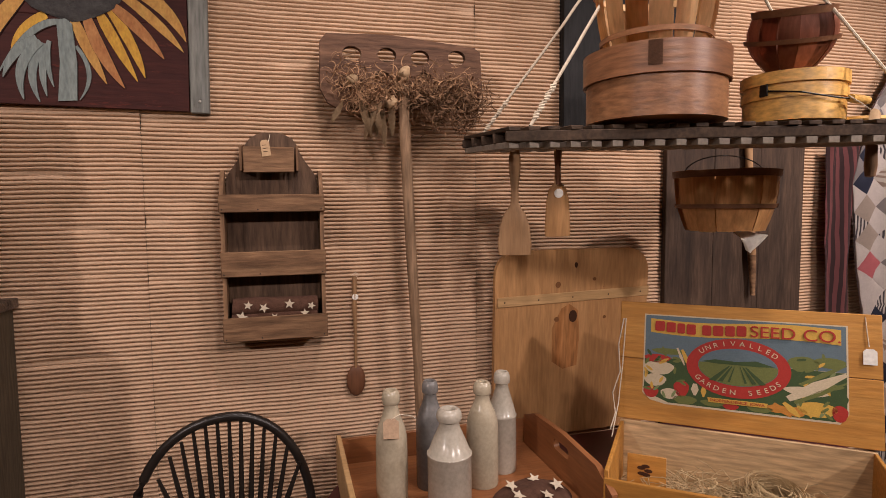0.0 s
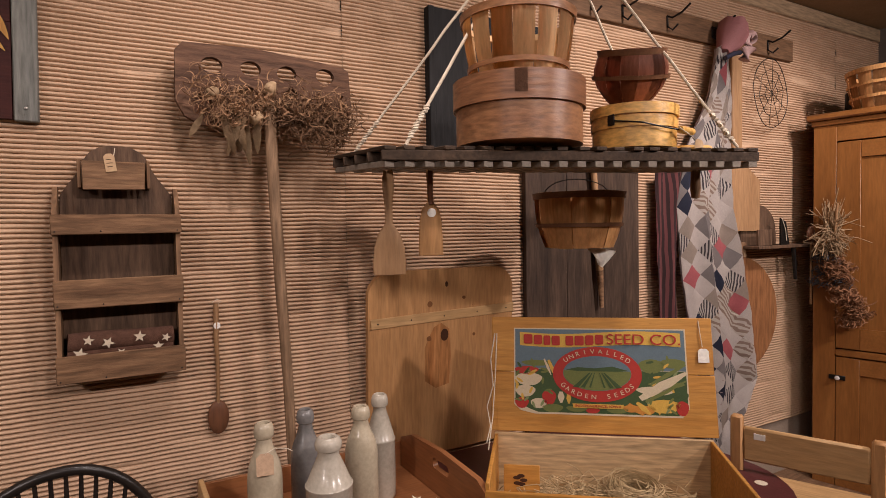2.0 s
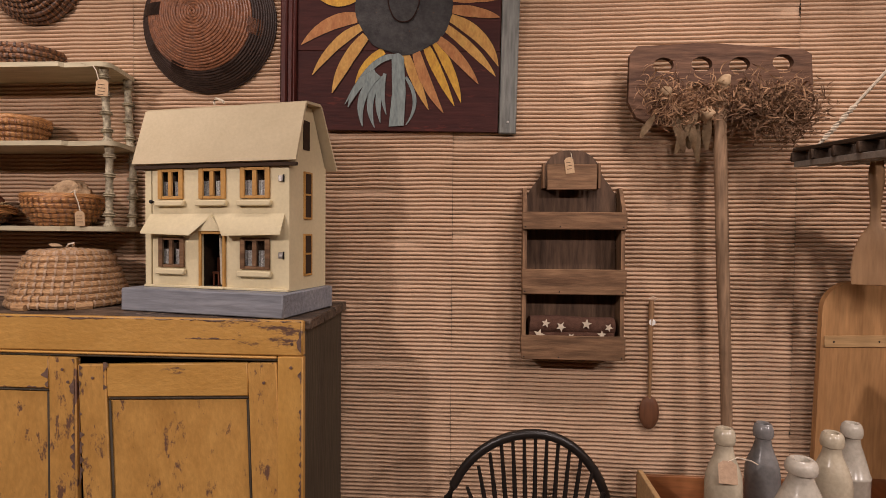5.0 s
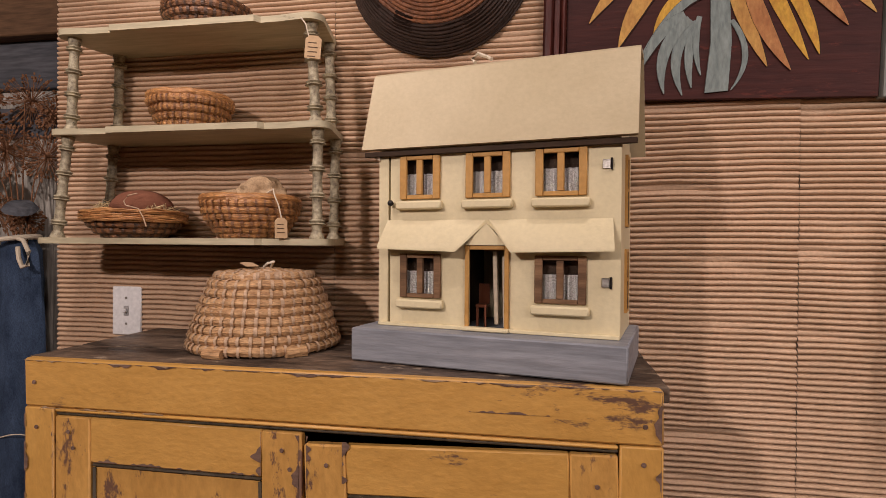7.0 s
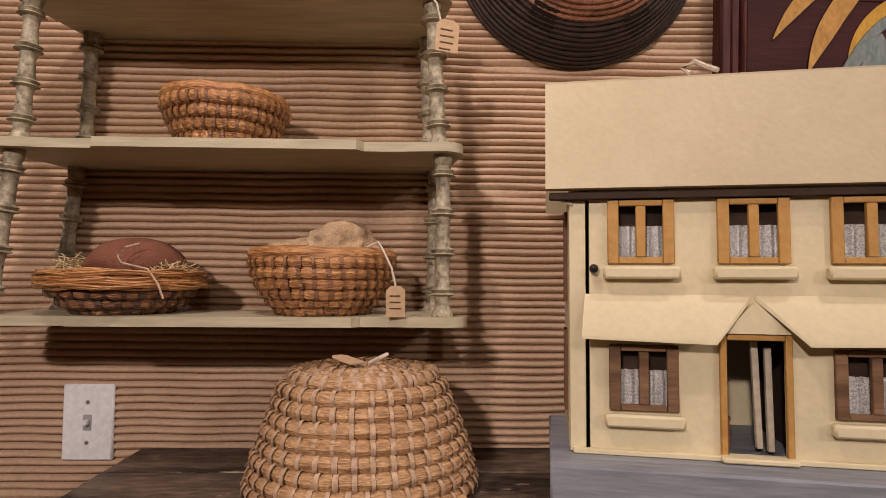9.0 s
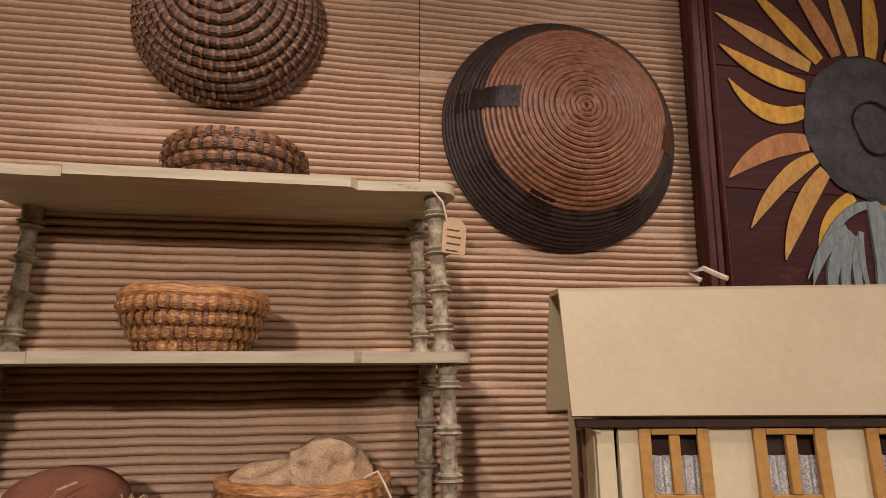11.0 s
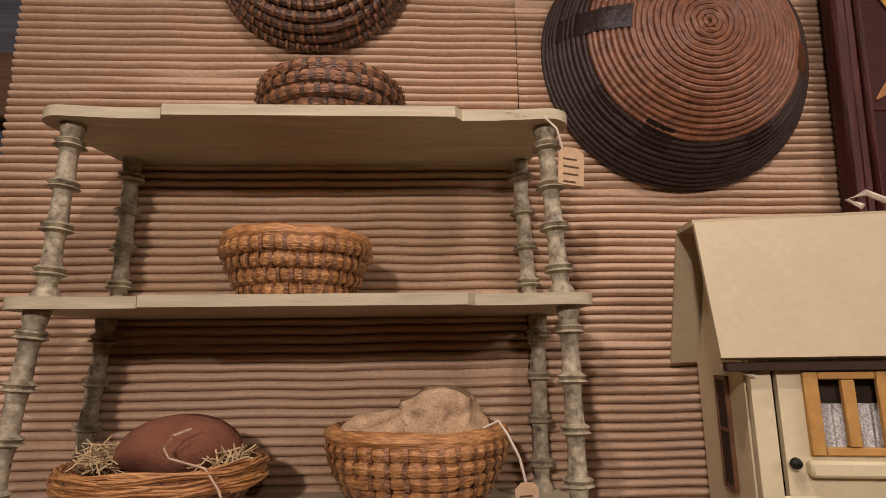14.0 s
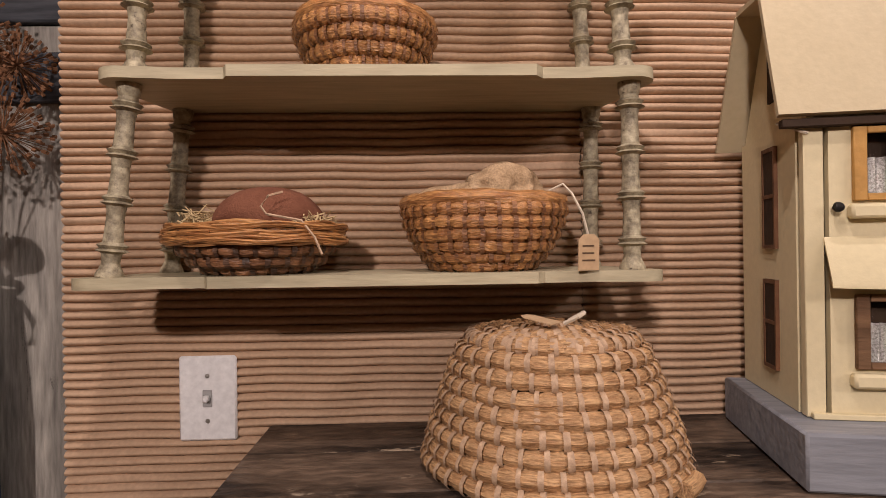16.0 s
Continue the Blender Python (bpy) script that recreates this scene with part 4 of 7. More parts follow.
part("lining", lathe([(0, 0.104), (0.06, 0.1), (0.105, 0.090), (0.14, 0.072), (0.172, 0.047), (0.2, 0.004)], 40), bowl_black, big)


def on_bowl(r):
    for (r0, z0), (r1, z1) in zip(prof, prof[1:]):
        if r0 <= r <= r1:
            return z0 + (z1 - z0) * (r - r0) / (r1 - r0)
    return prof[-1][1]


def strap(u, v):
    r = 0.105 + 0.100 * u
    t = radians(172 + 13 * (v - 0.5) * (0.16 / r))
    return (r * math.cos(t), r * math.sin(t), on_bowl(r) + 0.0065)


part("leather_strap", sheet(strap, 14, 5, 0.002), leather, big, "dark leather strap laced over the edge")
for k, a in enumerate((215, 245, 300, 350, 62)):
    def patch(u, v, a=a, inner=0.150 if k % 2 else 0.16):
        r = inner + 0.034 * u
        t = radians(a + 16 * (v - 0.5))
        return (r * math.cos(t), r * math.sin(t), on_bowl(r) + 0.0055)
    part("woven_patch", sheet(patch, 6, 8, 0.001), bowl_red if k > 2 else bowl_black, big)

# ---- light switch ----
sw = thing("light_switch", "white plastic light switch plate on the cardboard wall", "light switch", pose(0, -0.010, 1.152))
part("plate", wobble(box(0, 0.086, -0.006, 0.002, 0, 0.128, 0.003), 0.0001, 9), switch_plastic, sw)
part("toggle_slot", box(0.036, 0.050, -0.0075, -0.0061, 0.051, 0.077, 0.001), slot_grey, sw)
part("toggle", box(0.039, 0.047, -0.018, -0.0076, 0.060, 0.070, 0.002, m=None), switch_plastic, sw)
for z in (0.030, 0.098):
    part("screw", lathe([(0, -0.001), (0.003, -0.001), (0.0035, 0.0008), (0, 0.0012)], 10, m=pose(0.043, -0.006, z, 90)), steel, sw)

# ---- sunflower painting, leaning forward from the wall ----
art = thing("painting", "sunflower painted on dark maroon boards with a blue-grey side strip", "painting", pose(1.118, -0.024, 1.721, 1.6, 1.0, 0.4))
maroon = surface("maroon_paint", (0.030, 0.008, 0.007), (0.058, 0.015, 0.011), 8, GX, 0.7, 0.4, c3=(0.085, 0.019, 0.013), spots=0.60, grain_amount=0.5, chip=(0.4, 1, 1.6))
PW, PH = 0.74, 0.73
for k, (z0, z1) in enumerate(((0, 0.2445), (0.245, 0.4895), (0.490, PH))):
    part("board", wobble(box(0.052, PW - 0.056, -0.012, 0.004, z0, z1, 0.0012), 0.0004, 9, k), maroon, art)
deep_red = surface("deep_red_frame", (0.035, 0.009, 0.007), (0.085, 0.020, 0.014), 12, GZ, 0.45, 0.7, c3=(0.12, 0.05, 0.035), spots=0.66)
part("frame_strip", wobble(box(0, 0.022, -0.026, 0.006, 0.0, PH, 0.005), 0.0012, 14), deep_red, art, "carved dark red frame strip")
part("frame_strip", wobble(box(0.0222, 0.038, -0.020, 0.006, 0.0, PH, 0.003), 0.0014, 24), deep_red, art, "carved dark red frame strip")
part("frame_strip", wobble(box(0.0382, 0.051, -0.026, 0.006, 0.0, PH, 0.005), 0.0012, 18), deep_red, art, "carved dark red frame strip")
part("frame_strip", wobble(box(PW - 0.054, PW, -0.018, 0.006, -0.004, PH, 0.003), 0.001, 14), surface("blue_grey_strip", (0.12, 0.125, 0.115), (0.23, 0.225, 0.195), 8, GZ, 0.7, 0.4, c3=(0.07, 0.05, 0.04)), art, "weathered blue-grey strip")
part("nail", lathe([(0, 0.0), (0.004, 0.001), (0.0, 0.003)], 8, m=pose(PW - 0.027, -0.019, 0.03, 90)), steel, art)
yellow, orange, ochre = (surface(n, a, b, 16, (1, 1, 0.5), 0.6, 0.35, fine=90, grain_amount=0.35, contrast=0.16) for n, a, b in (("yellow_petal", (0.40, 0.19, 0.03), (0.58, 0.34, 0.045)), ("orange_petal", (0.30, 0.115, 0.04), (0.44, 0.21, 0.075)), ("ochre_petal", (0.38, 0.185, 0.05), (0.50, 0.29, 0.075))))
outline_mat = plain("dark_brown_outline", (0.030, 0.013, 0.009))
DISC_X, DISC_Z, DISC_R = 0.385, 0.385, 0.152


def stroke(name, base, mid, tip, width, material, lift, outline=True):
    """A painted tongue from base to tip, bowed through mid, with a dark line along one side."""
    def at_q(q):
        a, b, c = (1 - q) ** 2, 2 * q * (1 - q), q * q
        return Vector((a * base[0] + b * mid[0] + c * tip[0], a * base[1] + b * mid[1] + c * tip[1]))
    sides = [[], [], [], []]
    for i in range(15):
        q = i / 14
        p = at_q(q)
        d = (at_q(min(1, q + 0.02)) - at_q(max(0, q - 0.02))).normalized()
        n = Vector((-d.y, d.x))
        w = width * 0.44 * (1 - q) ** 0.95 * (0.60 + 2.1 * q) * (1 + 0.10 * noise.noise(Vector((q * 5, base[0] * 40, base[1] * 30)))) + 0.0008
        for k, off in enumerate((w, -w, w + 0.0022, -w - 0.0006)):
            o = p + n * off
            sides[k].append((min(max(o.x, 0.0555), PW - 0.0595), min(max(o.y, 0.0035), PH - 0.0035)))
    if outline:
        part("painted_outline", plate(sides[2] + sides[3][::-1], -lift + 0.0003, -0.0123), outline_mat, art)
    part(name, plate(sides[0] + sides[1][::-1], -lift - 0.0004, -0.0122), material, art)


PETALS = [
    ((0.24, 0.345), (0.150, 0.345), (0.064, 0.263), 0.052, orange), ((0.255, 0.318), (0.165, 0.275), (0.100, 0.170), 0.040, ochre),
    ((0.268, 0.290), (0.195, 0.210), (0.164, 0.114), 0.046, ochre), ((0.325, 0.245), (0.255, 0.205), (0.236, 0.115), 0.036, yellow),
    ((0.392, 0.238), (0.420, 0.165), (0.468, 0.066), 0.036, ochre), ((0.425, 0.245), (0.450, 0.150), (0.514, 0.057), 0.040, orange),
    ((0.455, 0.262), (0.490, 0.190), (0.548, 0.078), 0.036, yellow), ((0.478, 0.280), (0.540, 0.190), (0.568, 0.089), 0.034, yellow),
    ((0.490, 0.284), (0.565, 0.225), (0.620, 0.146), 0.038, orange), ((0.508, 0.322), (0.610, 0.250), (0.672, 0.170), 0.036, ochre),
    ((0.530, 0.345), (0.640, 0.300), (0.680, 0.200), 0.046, ochre), ((0.535, 0.370), (0.610, 0.365), (0.6805, 0.347), 0.042, orange),
    ((0.535, 0.405), (0.610, 0.412), (0.6805, 0.402), 0.042, orange), ((0.240, 0.412), (0.150, 0.365), (0.080, 0.462), 0.044, yellow),
    ((0.245, 0.462), (0.160, 0.470), (0.066, 0.532), 0.044, yellow), ((0.262, 0.505), (0.180, 0.540), (0.064, 0.600), 0.042, ochre),
    ((0.285, 0.520), (0.220, 0.590), (0.150, 0.655), 0.044, yellow), ((0.325, 0.535), (0.290, 0.620), (0.235, 0.700), 0.044, orange),
    ((0.365, 0.540), (0.345, 0.640), (0.325, 0.715), 0.044, ochre), ((0.405, 0.540), (0.425, 0.640), (0.415, 0.720), 0.044, yellow),
    ((0.445, 0.530), (0.490, 0.610), (0.505, 0.705), 0.044, ochre), ((0.480, 0.512), (0.560, 0.580), (0.595, 0.665), 0.044, yellow),
    ((0.510, 0.480), (0.600, 0.520), (0.665, 0.585), 0.044, orange), ((0.530, 0.440), (0.610, 0.470), (0.6805, 0.495), 0.042, yellow)]
for k, (b0, m0, t0, w0, mt0) in enumerate(PETALS):
    stroke("petal", b0, m0, t0, w0, mt0, 0.0136 + 0.0008 * (k % 3))
part("seed_disc", wobble(lathe([(0, 0.0065), (0.045, 0.0065), (0.05, 0.0045), (0.125, 0.0045), (DISC_R - 0.006, 0.003), (DISC_R, 0.0), (0, 0)], 48, m=pose(DISC_X, -0.0152, DISC_Z, 90)), 0.005, 22), surface("seed_disc", (0.030, 0.028, 0.028), (0.080, 0.076, 0.072), 14, rough=0.8, bump=0.9, c3=(0.13, 0.07, 0.035), spots=0.63), art, "dark grey sunflower centre")
part("disc_ring", tube([(DISC_X + 0.047 * math.cos(t) * (1 + 0.08 * math.sin(3 * t)), -0.0225, DISC_Z + 0.055 * math.sin(t)) for t in [2 * math.pi * i / 30 for i in range(30)]], 0.0022, 5, closed=True), outline_mat, art)
stem_mat = surface("blue_grey_stem", (0.135, 0.165, 0.160), (0.235, 0.270, 0.250), 22, (1, 1, 0.3), 0.65, 0.35, fine=90, grain_amount=0.4)
part("stem", plate([(0.345, 0.012), (0.392, 0.016), (0.396, 0.12), (0.388, 0.225), (0.372, 0.238), (0.350, 0.232), (0.354, 0.12)], -0.0172, -0.0122), stem_mat, art)
for k, (b0, m0, t0, w0) in enumerate((
        ((0.365, 0.228), (0.290, 0.235), (0.205, 0.080), 0.022), ((0.300, 0.180), (0.240, 0.150), (0.215, 0.070), 0.028),
        ((0.310, 0.170), (0.235, 0.110), (0.262, 0.012), 0.030), ((0.318, 0.165), (0.262, 0.095), (0.300, 0.008), 0.026),
        ((0.325, 0.165), (0.300, 0.100), (0.318, 0.024), 0.022), ((0.330, 0.175), (0.315, 0.115), (0.336, 0.050), 0.016),
        ((0.395, 0.165), (0.452, 0.090), (0.398, 0.018), 0.013))):
    stroke("leaf", b0, m0, t0, w0, stem_mat, 0.0150 + 0.0007 * (k % 3), k < 2)


# ---- pierced boards ----
def holed(outline, holes, thick):
    """Mesh of a flat board in the xz plane with true openings, centred on y = 0."""
    curve = bpy.data.curves.new("outline", "CURVE")
    curve.dimensions, curve.fill_mode, curve.extrude = "2D", "BOTH", thick / 2
    for loop in (outline, *holes):
        sp = curve.splines.new("POLY")
        sp.points.add(len(loop) - 1)
        for p, (x, z) in zip(sp.points, loop):
            p.co = (x, z, 0, 1)
        sp.use_cyclic_u = True
    tmp = new("outline_curve", curve)
    data = bpy.data.meshes.new_from_object(tmp.evaluated_get(bpy.context.evaluated_depsgraph_get()))
    bpy.data.objects.remove(tmp)
    bm = bmesh.new()
    bm.from_mesh(data)
    bmesh.ops.transform(bm, matrix=pose(0, 0, 0, 90), verts=bm.verts[:])
    return bm


def oval(cx, cz, rx, rz, n=20):
    return [(cx + rx * math.cos(2 * math.pi * i / n), cz + rz * math.sin(2 * math.pi * i / n)) for i in range(n)]


def star(cx, cz, r, turn=0.0):
    return [(cx + (r if i % 2 == 0 else r * 0.42) * math.sin(math.pi * i / 5 + turn), cz + (r if i % 2 == 0 else r * 0.42) * math.cos(math.pi * i / 5 + turn)) for i in range(10)]


def rounded(x0, x1, z0, z1, r, corners="all", n=6):
    pts = []
    for cx, cz, a0, key in ((x1 - r, z1 - r, 0, "t"), (x0 + r, z1 - r, 90, "t"), (x0 + r, z0 + r, 180, "b"), (x1 - r, z0 + r, 270, "b")):
        if corners == "all" or key == corners:
            pts += [(cx + r * math.cos(radians(a0 + 90 * i / n)), cz + r * math.sin(radians(a0 + 90 * i / n))) for i in range(n + 1)]
        else:
            pts.append((cx + (r if a0 in (0, 270) else -r), cz + (r if a0 < 180 else -r)))
    return pts


# ---- wall pocket rack ----
rack = thing("wall_pocket_rack", "weathered wooden three-pocket wall rack with an arched back", "wall rack", pose(1.880, -0.008, 1.022, 0, 0, 0))
RW, RD = 0.300, 0.092
half_arch = ((0.136, 0.475), (0.134, 0.495), (0.118, 0.522), (0.100, 0.545), (0.086, 0.570), (0.078, 0.592), (0.064, 0.612), (0.042, 0.626), (0.018, 0.632))
arch = [(0.012, 0.02), (RW - 0.012, 0.02)] + [(RW / 2 + x, z) for x, z in half_arch] + [(RW / 2 - x, z) for x, z in half_arch[::-1]]
part("back_board", wobble(plate(arch, -0.012, 0.0), 0.0006, 30), dark_board, rack, "dark arched back board")
for x in (0.0, RW - 0.0115):
    bm = bmesh.new()
    ol = [(0.0, 0.012), (-RD + 0.011, 0.0), (-RD + 0.011, 0.455), (-0.035, 0.515), (0, 0.515)]
    f0, f1 = [bm.verts.new((x, y, z)) for y, z in ol], [bm.verts.new((x + 0.0115, y, z)) for y, z in ol]
    bm.faces.new(f0)
    bm.faces.new(f1[::-1])
    for i in range(5):
        bm.faces.new((f0[i], f1[i], f1[(i + 1) % 5], f0[(i + 1) % 5]))
    bmesh.ops.recalc_face_normals(bm, faces=bm.faces[:])
    part("side_board", wobble(bm, 0.0006, 40), grey_wood_v, rack)
for z0, z1, tilt in ((0.000, 0.072, 0.004), (0.195, 0.270, 0.0), (0.388, 0.440, -0.002)):
    part("pocket_front", wobble(box(-0.003, RW + 0.003, -RD, -RD + 0.0108, z0, z1, 0.002), 0.0016, 22, z0), grey_wood, rack, "rough grey-brown pocket board")
    part("pocket_bottom", box(0.012, RW - 0.012, -RD + 0.011, -0.0125, z0 + 0.004, z0 + 0.014, 0), dark_board, rack)
    for nx in (0.006, RW * 0.36, RW - 0.008):
        part("nail", lathe([(0, 0), (0.0022, 0.0006), (0, 0.0014)], 6, m=pose(nx, -RD - 0.0006, z0 + 0.008, 90)), iron, rack)
part("match_box_side", box(0.058, 0.066, -0.060, -0.0125, 0.512, 0.588, 0.001), grey_wood_v, rack)
part("match_box_side", box(0.222, 0.230, -0.060, -0.0125, 0.512, 0.588, 0.001), grey_wood_v, rack)
part("match_box_front", wobble(box(0.070, 0.217, -0.072, -0.061, 0.507, 0.583, 0.002), 0.0012, 25), grey_wood, rack, "small nailed box front")
rc = part("tag_cord", tube([(0.147, -0.013, 0.625), (0.145, -0.05, 0.606), (0.140, -0.074, 0.588)], 0.0012, 5), rope_mat, rack)
paper_label(rc, pose(0.138, -0.0745, 0.555, 0, -8, 0), 0.026, 0.048, paper_tag, 3)
roll = thing("star_cloth", "rolled brown cloth printed with cream stars in the rack", "cloth", pose(1.880, -0.008, 1.022))
for k, (z, y, r) in enumerate(((0.098, -0.052, 0.028), (0.066, -0.058, 0.020))):
    part("cloth_roll", wobble(lathe([(0, 0.02), (r, 0.022), (r * 1.04, 0.09), (r * 0.97, 0.19), (r, 0.275), (0, 0.277)], 16, m=pose(0, y, z + 0.004 * k, 0, 90, 0)), 0.0045, 22, k), star_cloth, roll)
for x, z, r, t in ((0.07, 0.108, 0.014, 0.2), (0.115, 0.098, 0.016, 0.5), (0.19, 0.107, 0.016, 0.1), (0.255, 0.098, 0.013, 0.4), (0.05, 0.074, 0.018, 0.3), (0.145, 0.068, 0.013, 0.7), (0.235, 0.076, 0.014, 0)):
    part("star", plate(star(x, z, r, t), -0.0868, -0.0858), star_white, roll)

# ---- pierced rake-like board with dried garland ----
peg = thing("pierced_pole_board", "weathered pole with a pierced board head, leaning on the cardboard wall", "wooden tool", pose(2.0, -0.095, 1.4) @ Matrix.Scale(0.976, 4) @ pose(-2.0, 0, -1.4))
ol = [(2.204, 1.955), (2.40, 1.962), (2.68, 1.938), (2.702, 1.925), (2.710, 1.80), (2.690, 1.765), (2.66, 1.745), (2.25, 1.722), (2.205, 1.745), (2.182, 1.79), (2.184, 1.93)]
part("head_board", wobble(holed(ol, [oval(x, z, 0.030, 0.023) for x, z in ((2.282, 1.898), (2.392, 1.899), (2.500, 1.896), (2.622, 1.902))] + [oval(2.375, 1.835, 0.028, 0.014), oval(2.515, 1.838, 0.02, 0.014)], 0.024), 0.0015, 18), tool_board, peg, "dark board with a row of holes")
part("pole", wobble(tube([(2.438, -0.026, 1.845), (2.444, -0.030, 1.60), (2.458, -0.032, 1.25), (2.472, -0.034, 0.95), (2.482, -0.036, 0.605)], 0.0165, 12, radii=[0.018, 0.0185, 0.018, 0.0165, 0.0155]), 0.002, 9), pole_wood, peg, "long round handle")
gar = thing("dried_garland", "bundle of dried moss, roots and corn husks tied on the board", "dried plants", pose(2.0, -0.113, 1.4) @ Matrix.Scale(0.976, 4) @ pose(-2.0, 0, -1.4))
moss = bmesh.new()
for k, (x, z, s) in enumerate(((2.27, 1.815, 0.026), (2.30, 1.785, 0.026), (2.36, 1.78, 0.024), (2.50, 1.80, 0.026), (2.55, 1.775, 0.03), (2.61, 1.79, 0.028), (2.66, 1.785, 0.022), (2.42, 1.805, 0.018), (2.58, 1.74, 0.024), (2.33, 1.755, 0.02))):
    ribbons(120, (x, -0.030, z - 0.008), (s * 1.25, 0.020, s * 1.25), 0.055, 0.0060, 40 + k, moss)
part("moss", moss, moss_hair, gar, "tangled tan roots")
dark = bmesh.new()
for k, (x, z, s) in enumerate(((2.52, 1.775, 0.030), (2.57, 1.76, 0.034), (2.62, 1.765, 0.032), (2.66, 1.76, 0.026), (2.49, 1.76, 0.02), (2.60, 1.73, 0.026))):
    ribbons(120, (x, -0.032, z - 0.008), (s * 1.25, 0.022, s * 1.25), 0.050, 0.0075, 140 + k, dark)
part("root_tangle", dark, moss_dark, gar, "dark brown tangled roots")
for k in range(10):
    x0 = random.choice((2.25, 2.28, 2.33, 2.35, 2.36, 2.40))  + random.uniform(-0.02, 0.02)
    ln, lean, tw = random.uniform(0.06, 0.15), random.uniform(-0.07, 0.04), random.uniform(0, 3)
    part("husk_leaf", sheet(lambda u, v: (x0 + lean * u + (v - 0.5) * 0.022 * math.sin(math.pi * min(1, u * 0.92 + 0.06)), -0.03 - 0.012 * math.sin(3 * u + tw) + 0.008 * math.cos(v * 3), 1.745 - ln * u), 8, 3, 0.0008), husk, gar)
for k, (x, z, s) in enumerate(((2.395, 1.745, 0.021), (2.435, 1.83, 0.017), (2.275, 1.81, 0.015))):
    bm = bmesh.new()
    bmesh.ops.create_icosphere(bm, subdivisions=3, radius=s)
    part("husk_bud", smooth(wobble(bm, 0.015, 48, k)), husk, gar).location = (x, -0.035, z)

# ---- wooden spoon on the wall ----
spoon = thing("wooden_spoon", "long-handled brown wooden spoon hung on the wall", "spoon", pose(2.277, -0.024, 0.80))
part("handle", tube([(0.0, 0, 0.395), (0.0, -0.001, 0.37), (-0.002, 0, 0.3), (0.0, 0, 0.2), (-0.002, 0, 0.09)], 0.01, 10, radii=[0.010, 0.0125, 0.0115, 0.0085, 0.0075], squash=0.7), utensil, spoon)
bm = bmesh.new()
bmesh.ops.create_uvsphere(bm, u_segments=20, v_segments=14, radius=1)
bmesh.ops.transform(bm, matrix=Matrix.LocRotScale((-0.002, 0, 0.05), None, (0.031, 0.013, 0.052)), verts=bm.verts[:])
part("bowl", smooth(bm), utensil_dark, spoon, "dark worn spoon bowl")
part("price_dot", lathe([(0, 0.0012), (0.010, 0.001), (0.010, 0), (0, 0)], 16, m=pose(0, -0.0105, 0.33, 90)), white_tag, spoon)
part("hanging_cord", tube([(0, -0.004, 0.39), (0.016, -0.006, 0.402), (0.004, -0.003, 0.408), (-0.01, -0.004, 0.400)], 0.0014, 5), rope_mat, spoon)

# ---- boards leaning on the wall ----
solo("black_panel", plate(rounded(3.012, 3.60, 1.66, 2.205, 0.006), -0.036, -0.012), black_board, "black painted flat board hung behind the drying rack", "board")
part("panel_frame", box(3.012, 3.036, -0.046, -0.0362, 1.66, 2.205, 0.002), black_board, bpy.data.objects["black_panel"])
db = thing("weathered_board", "tall dark weathered plank panel leaning on the wall", "board", pose(0, -0.012, 0))
for k in range(3):
    # plank colour includes the shade that falls from the rack
    part("plank", wobble(box(3.440 + k * 0.2135, 3.652 + k * 0.2135, -0.026, 0, 0.0, 1.69, 0.002), 0.001, 10, k), plank_shaded, db)
part("cross_bar", box(3.445, 4.07, -0.048, -0.0265, 1.655, 1.685, 0.002), grey_wood, db)
bb = thing("bread_board", "large pine pastry board with rounded corners and a nailed batten", "pastry board", pose(0, -0.046, 0.602, 3.0))
BZ = -0.602
part("panel", wobble(plate(rounded(2.742, 3.332, 0.0, 1.268 + BZ, 0.085, "t", 8), -0.012, 0.010), 0.0012, 6), pine, bb, "knotty pine panel")
part("batten", wobble(box(2.750, 3.336, -0.0165, -0.0122, 1.083 + BZ, 1.118 + BZ, 0.0015, m=pose(3.04, 0, 1.1 + BZ, 0, -1.5) @ pose(-3.04, 0, -1.1 - BZ)), 0.0006, 20), pine_x, bb)
knot = plain("pine_knot", (0.055, 0.02, 0.008))
knot_soft = plain("pine_knot_soft", (0.20, 0.085, 0.03))
for x, z, rx, rz, mm_ in ((3.035, 1.030, 0.016, 0.022, knot), (2.975, 1.145, 0.010, 0.011, knot_soft), (3.042, 1.213, 0.006, 0.010, knot), (3.115, 1.16, 0.007, 0.006, knot_soft), (2.972, 1.022, 0.009, 0.009, knot_soft), (3.16, 1.02, 0.006, 0.006, knot_soft)):
    part("knot", plate(oval(x, z + BZ, rx, rz, 14), -0.0133, -0.0115), mm_, bb)
flame = surface("pine_flame_figure", (0.27, 0.10, 0.03), (0.42, 0.20, 0.075), 9, GZ, 0.5, 0.1)
part("figure", plate([(2.958, 0.87 + BZ), (3.0, 0.84 + BZ), (3.055, 0.85 + BZ), (3.062, 0.95 + BZ), (3.055, 1.05 + BZ), (3.02, 1.075 + BZ), (2.99, 1.06 + BZ), (2.955, 0.99 + BZ)], -0.0126, -0.0116), flame, bb, "orange resinous grain figure")
for nx in (2.775, 2.90, 3.03, 3.17, 3.30):
    part("nail", lathe([(0, 0), (0.003, 0.0006), (0, 0.0014)], 6, m=pose(nx, -0.017, 1.100 + (nx - 3.04) * 0.026 + BZ, 90)), iron, bb)

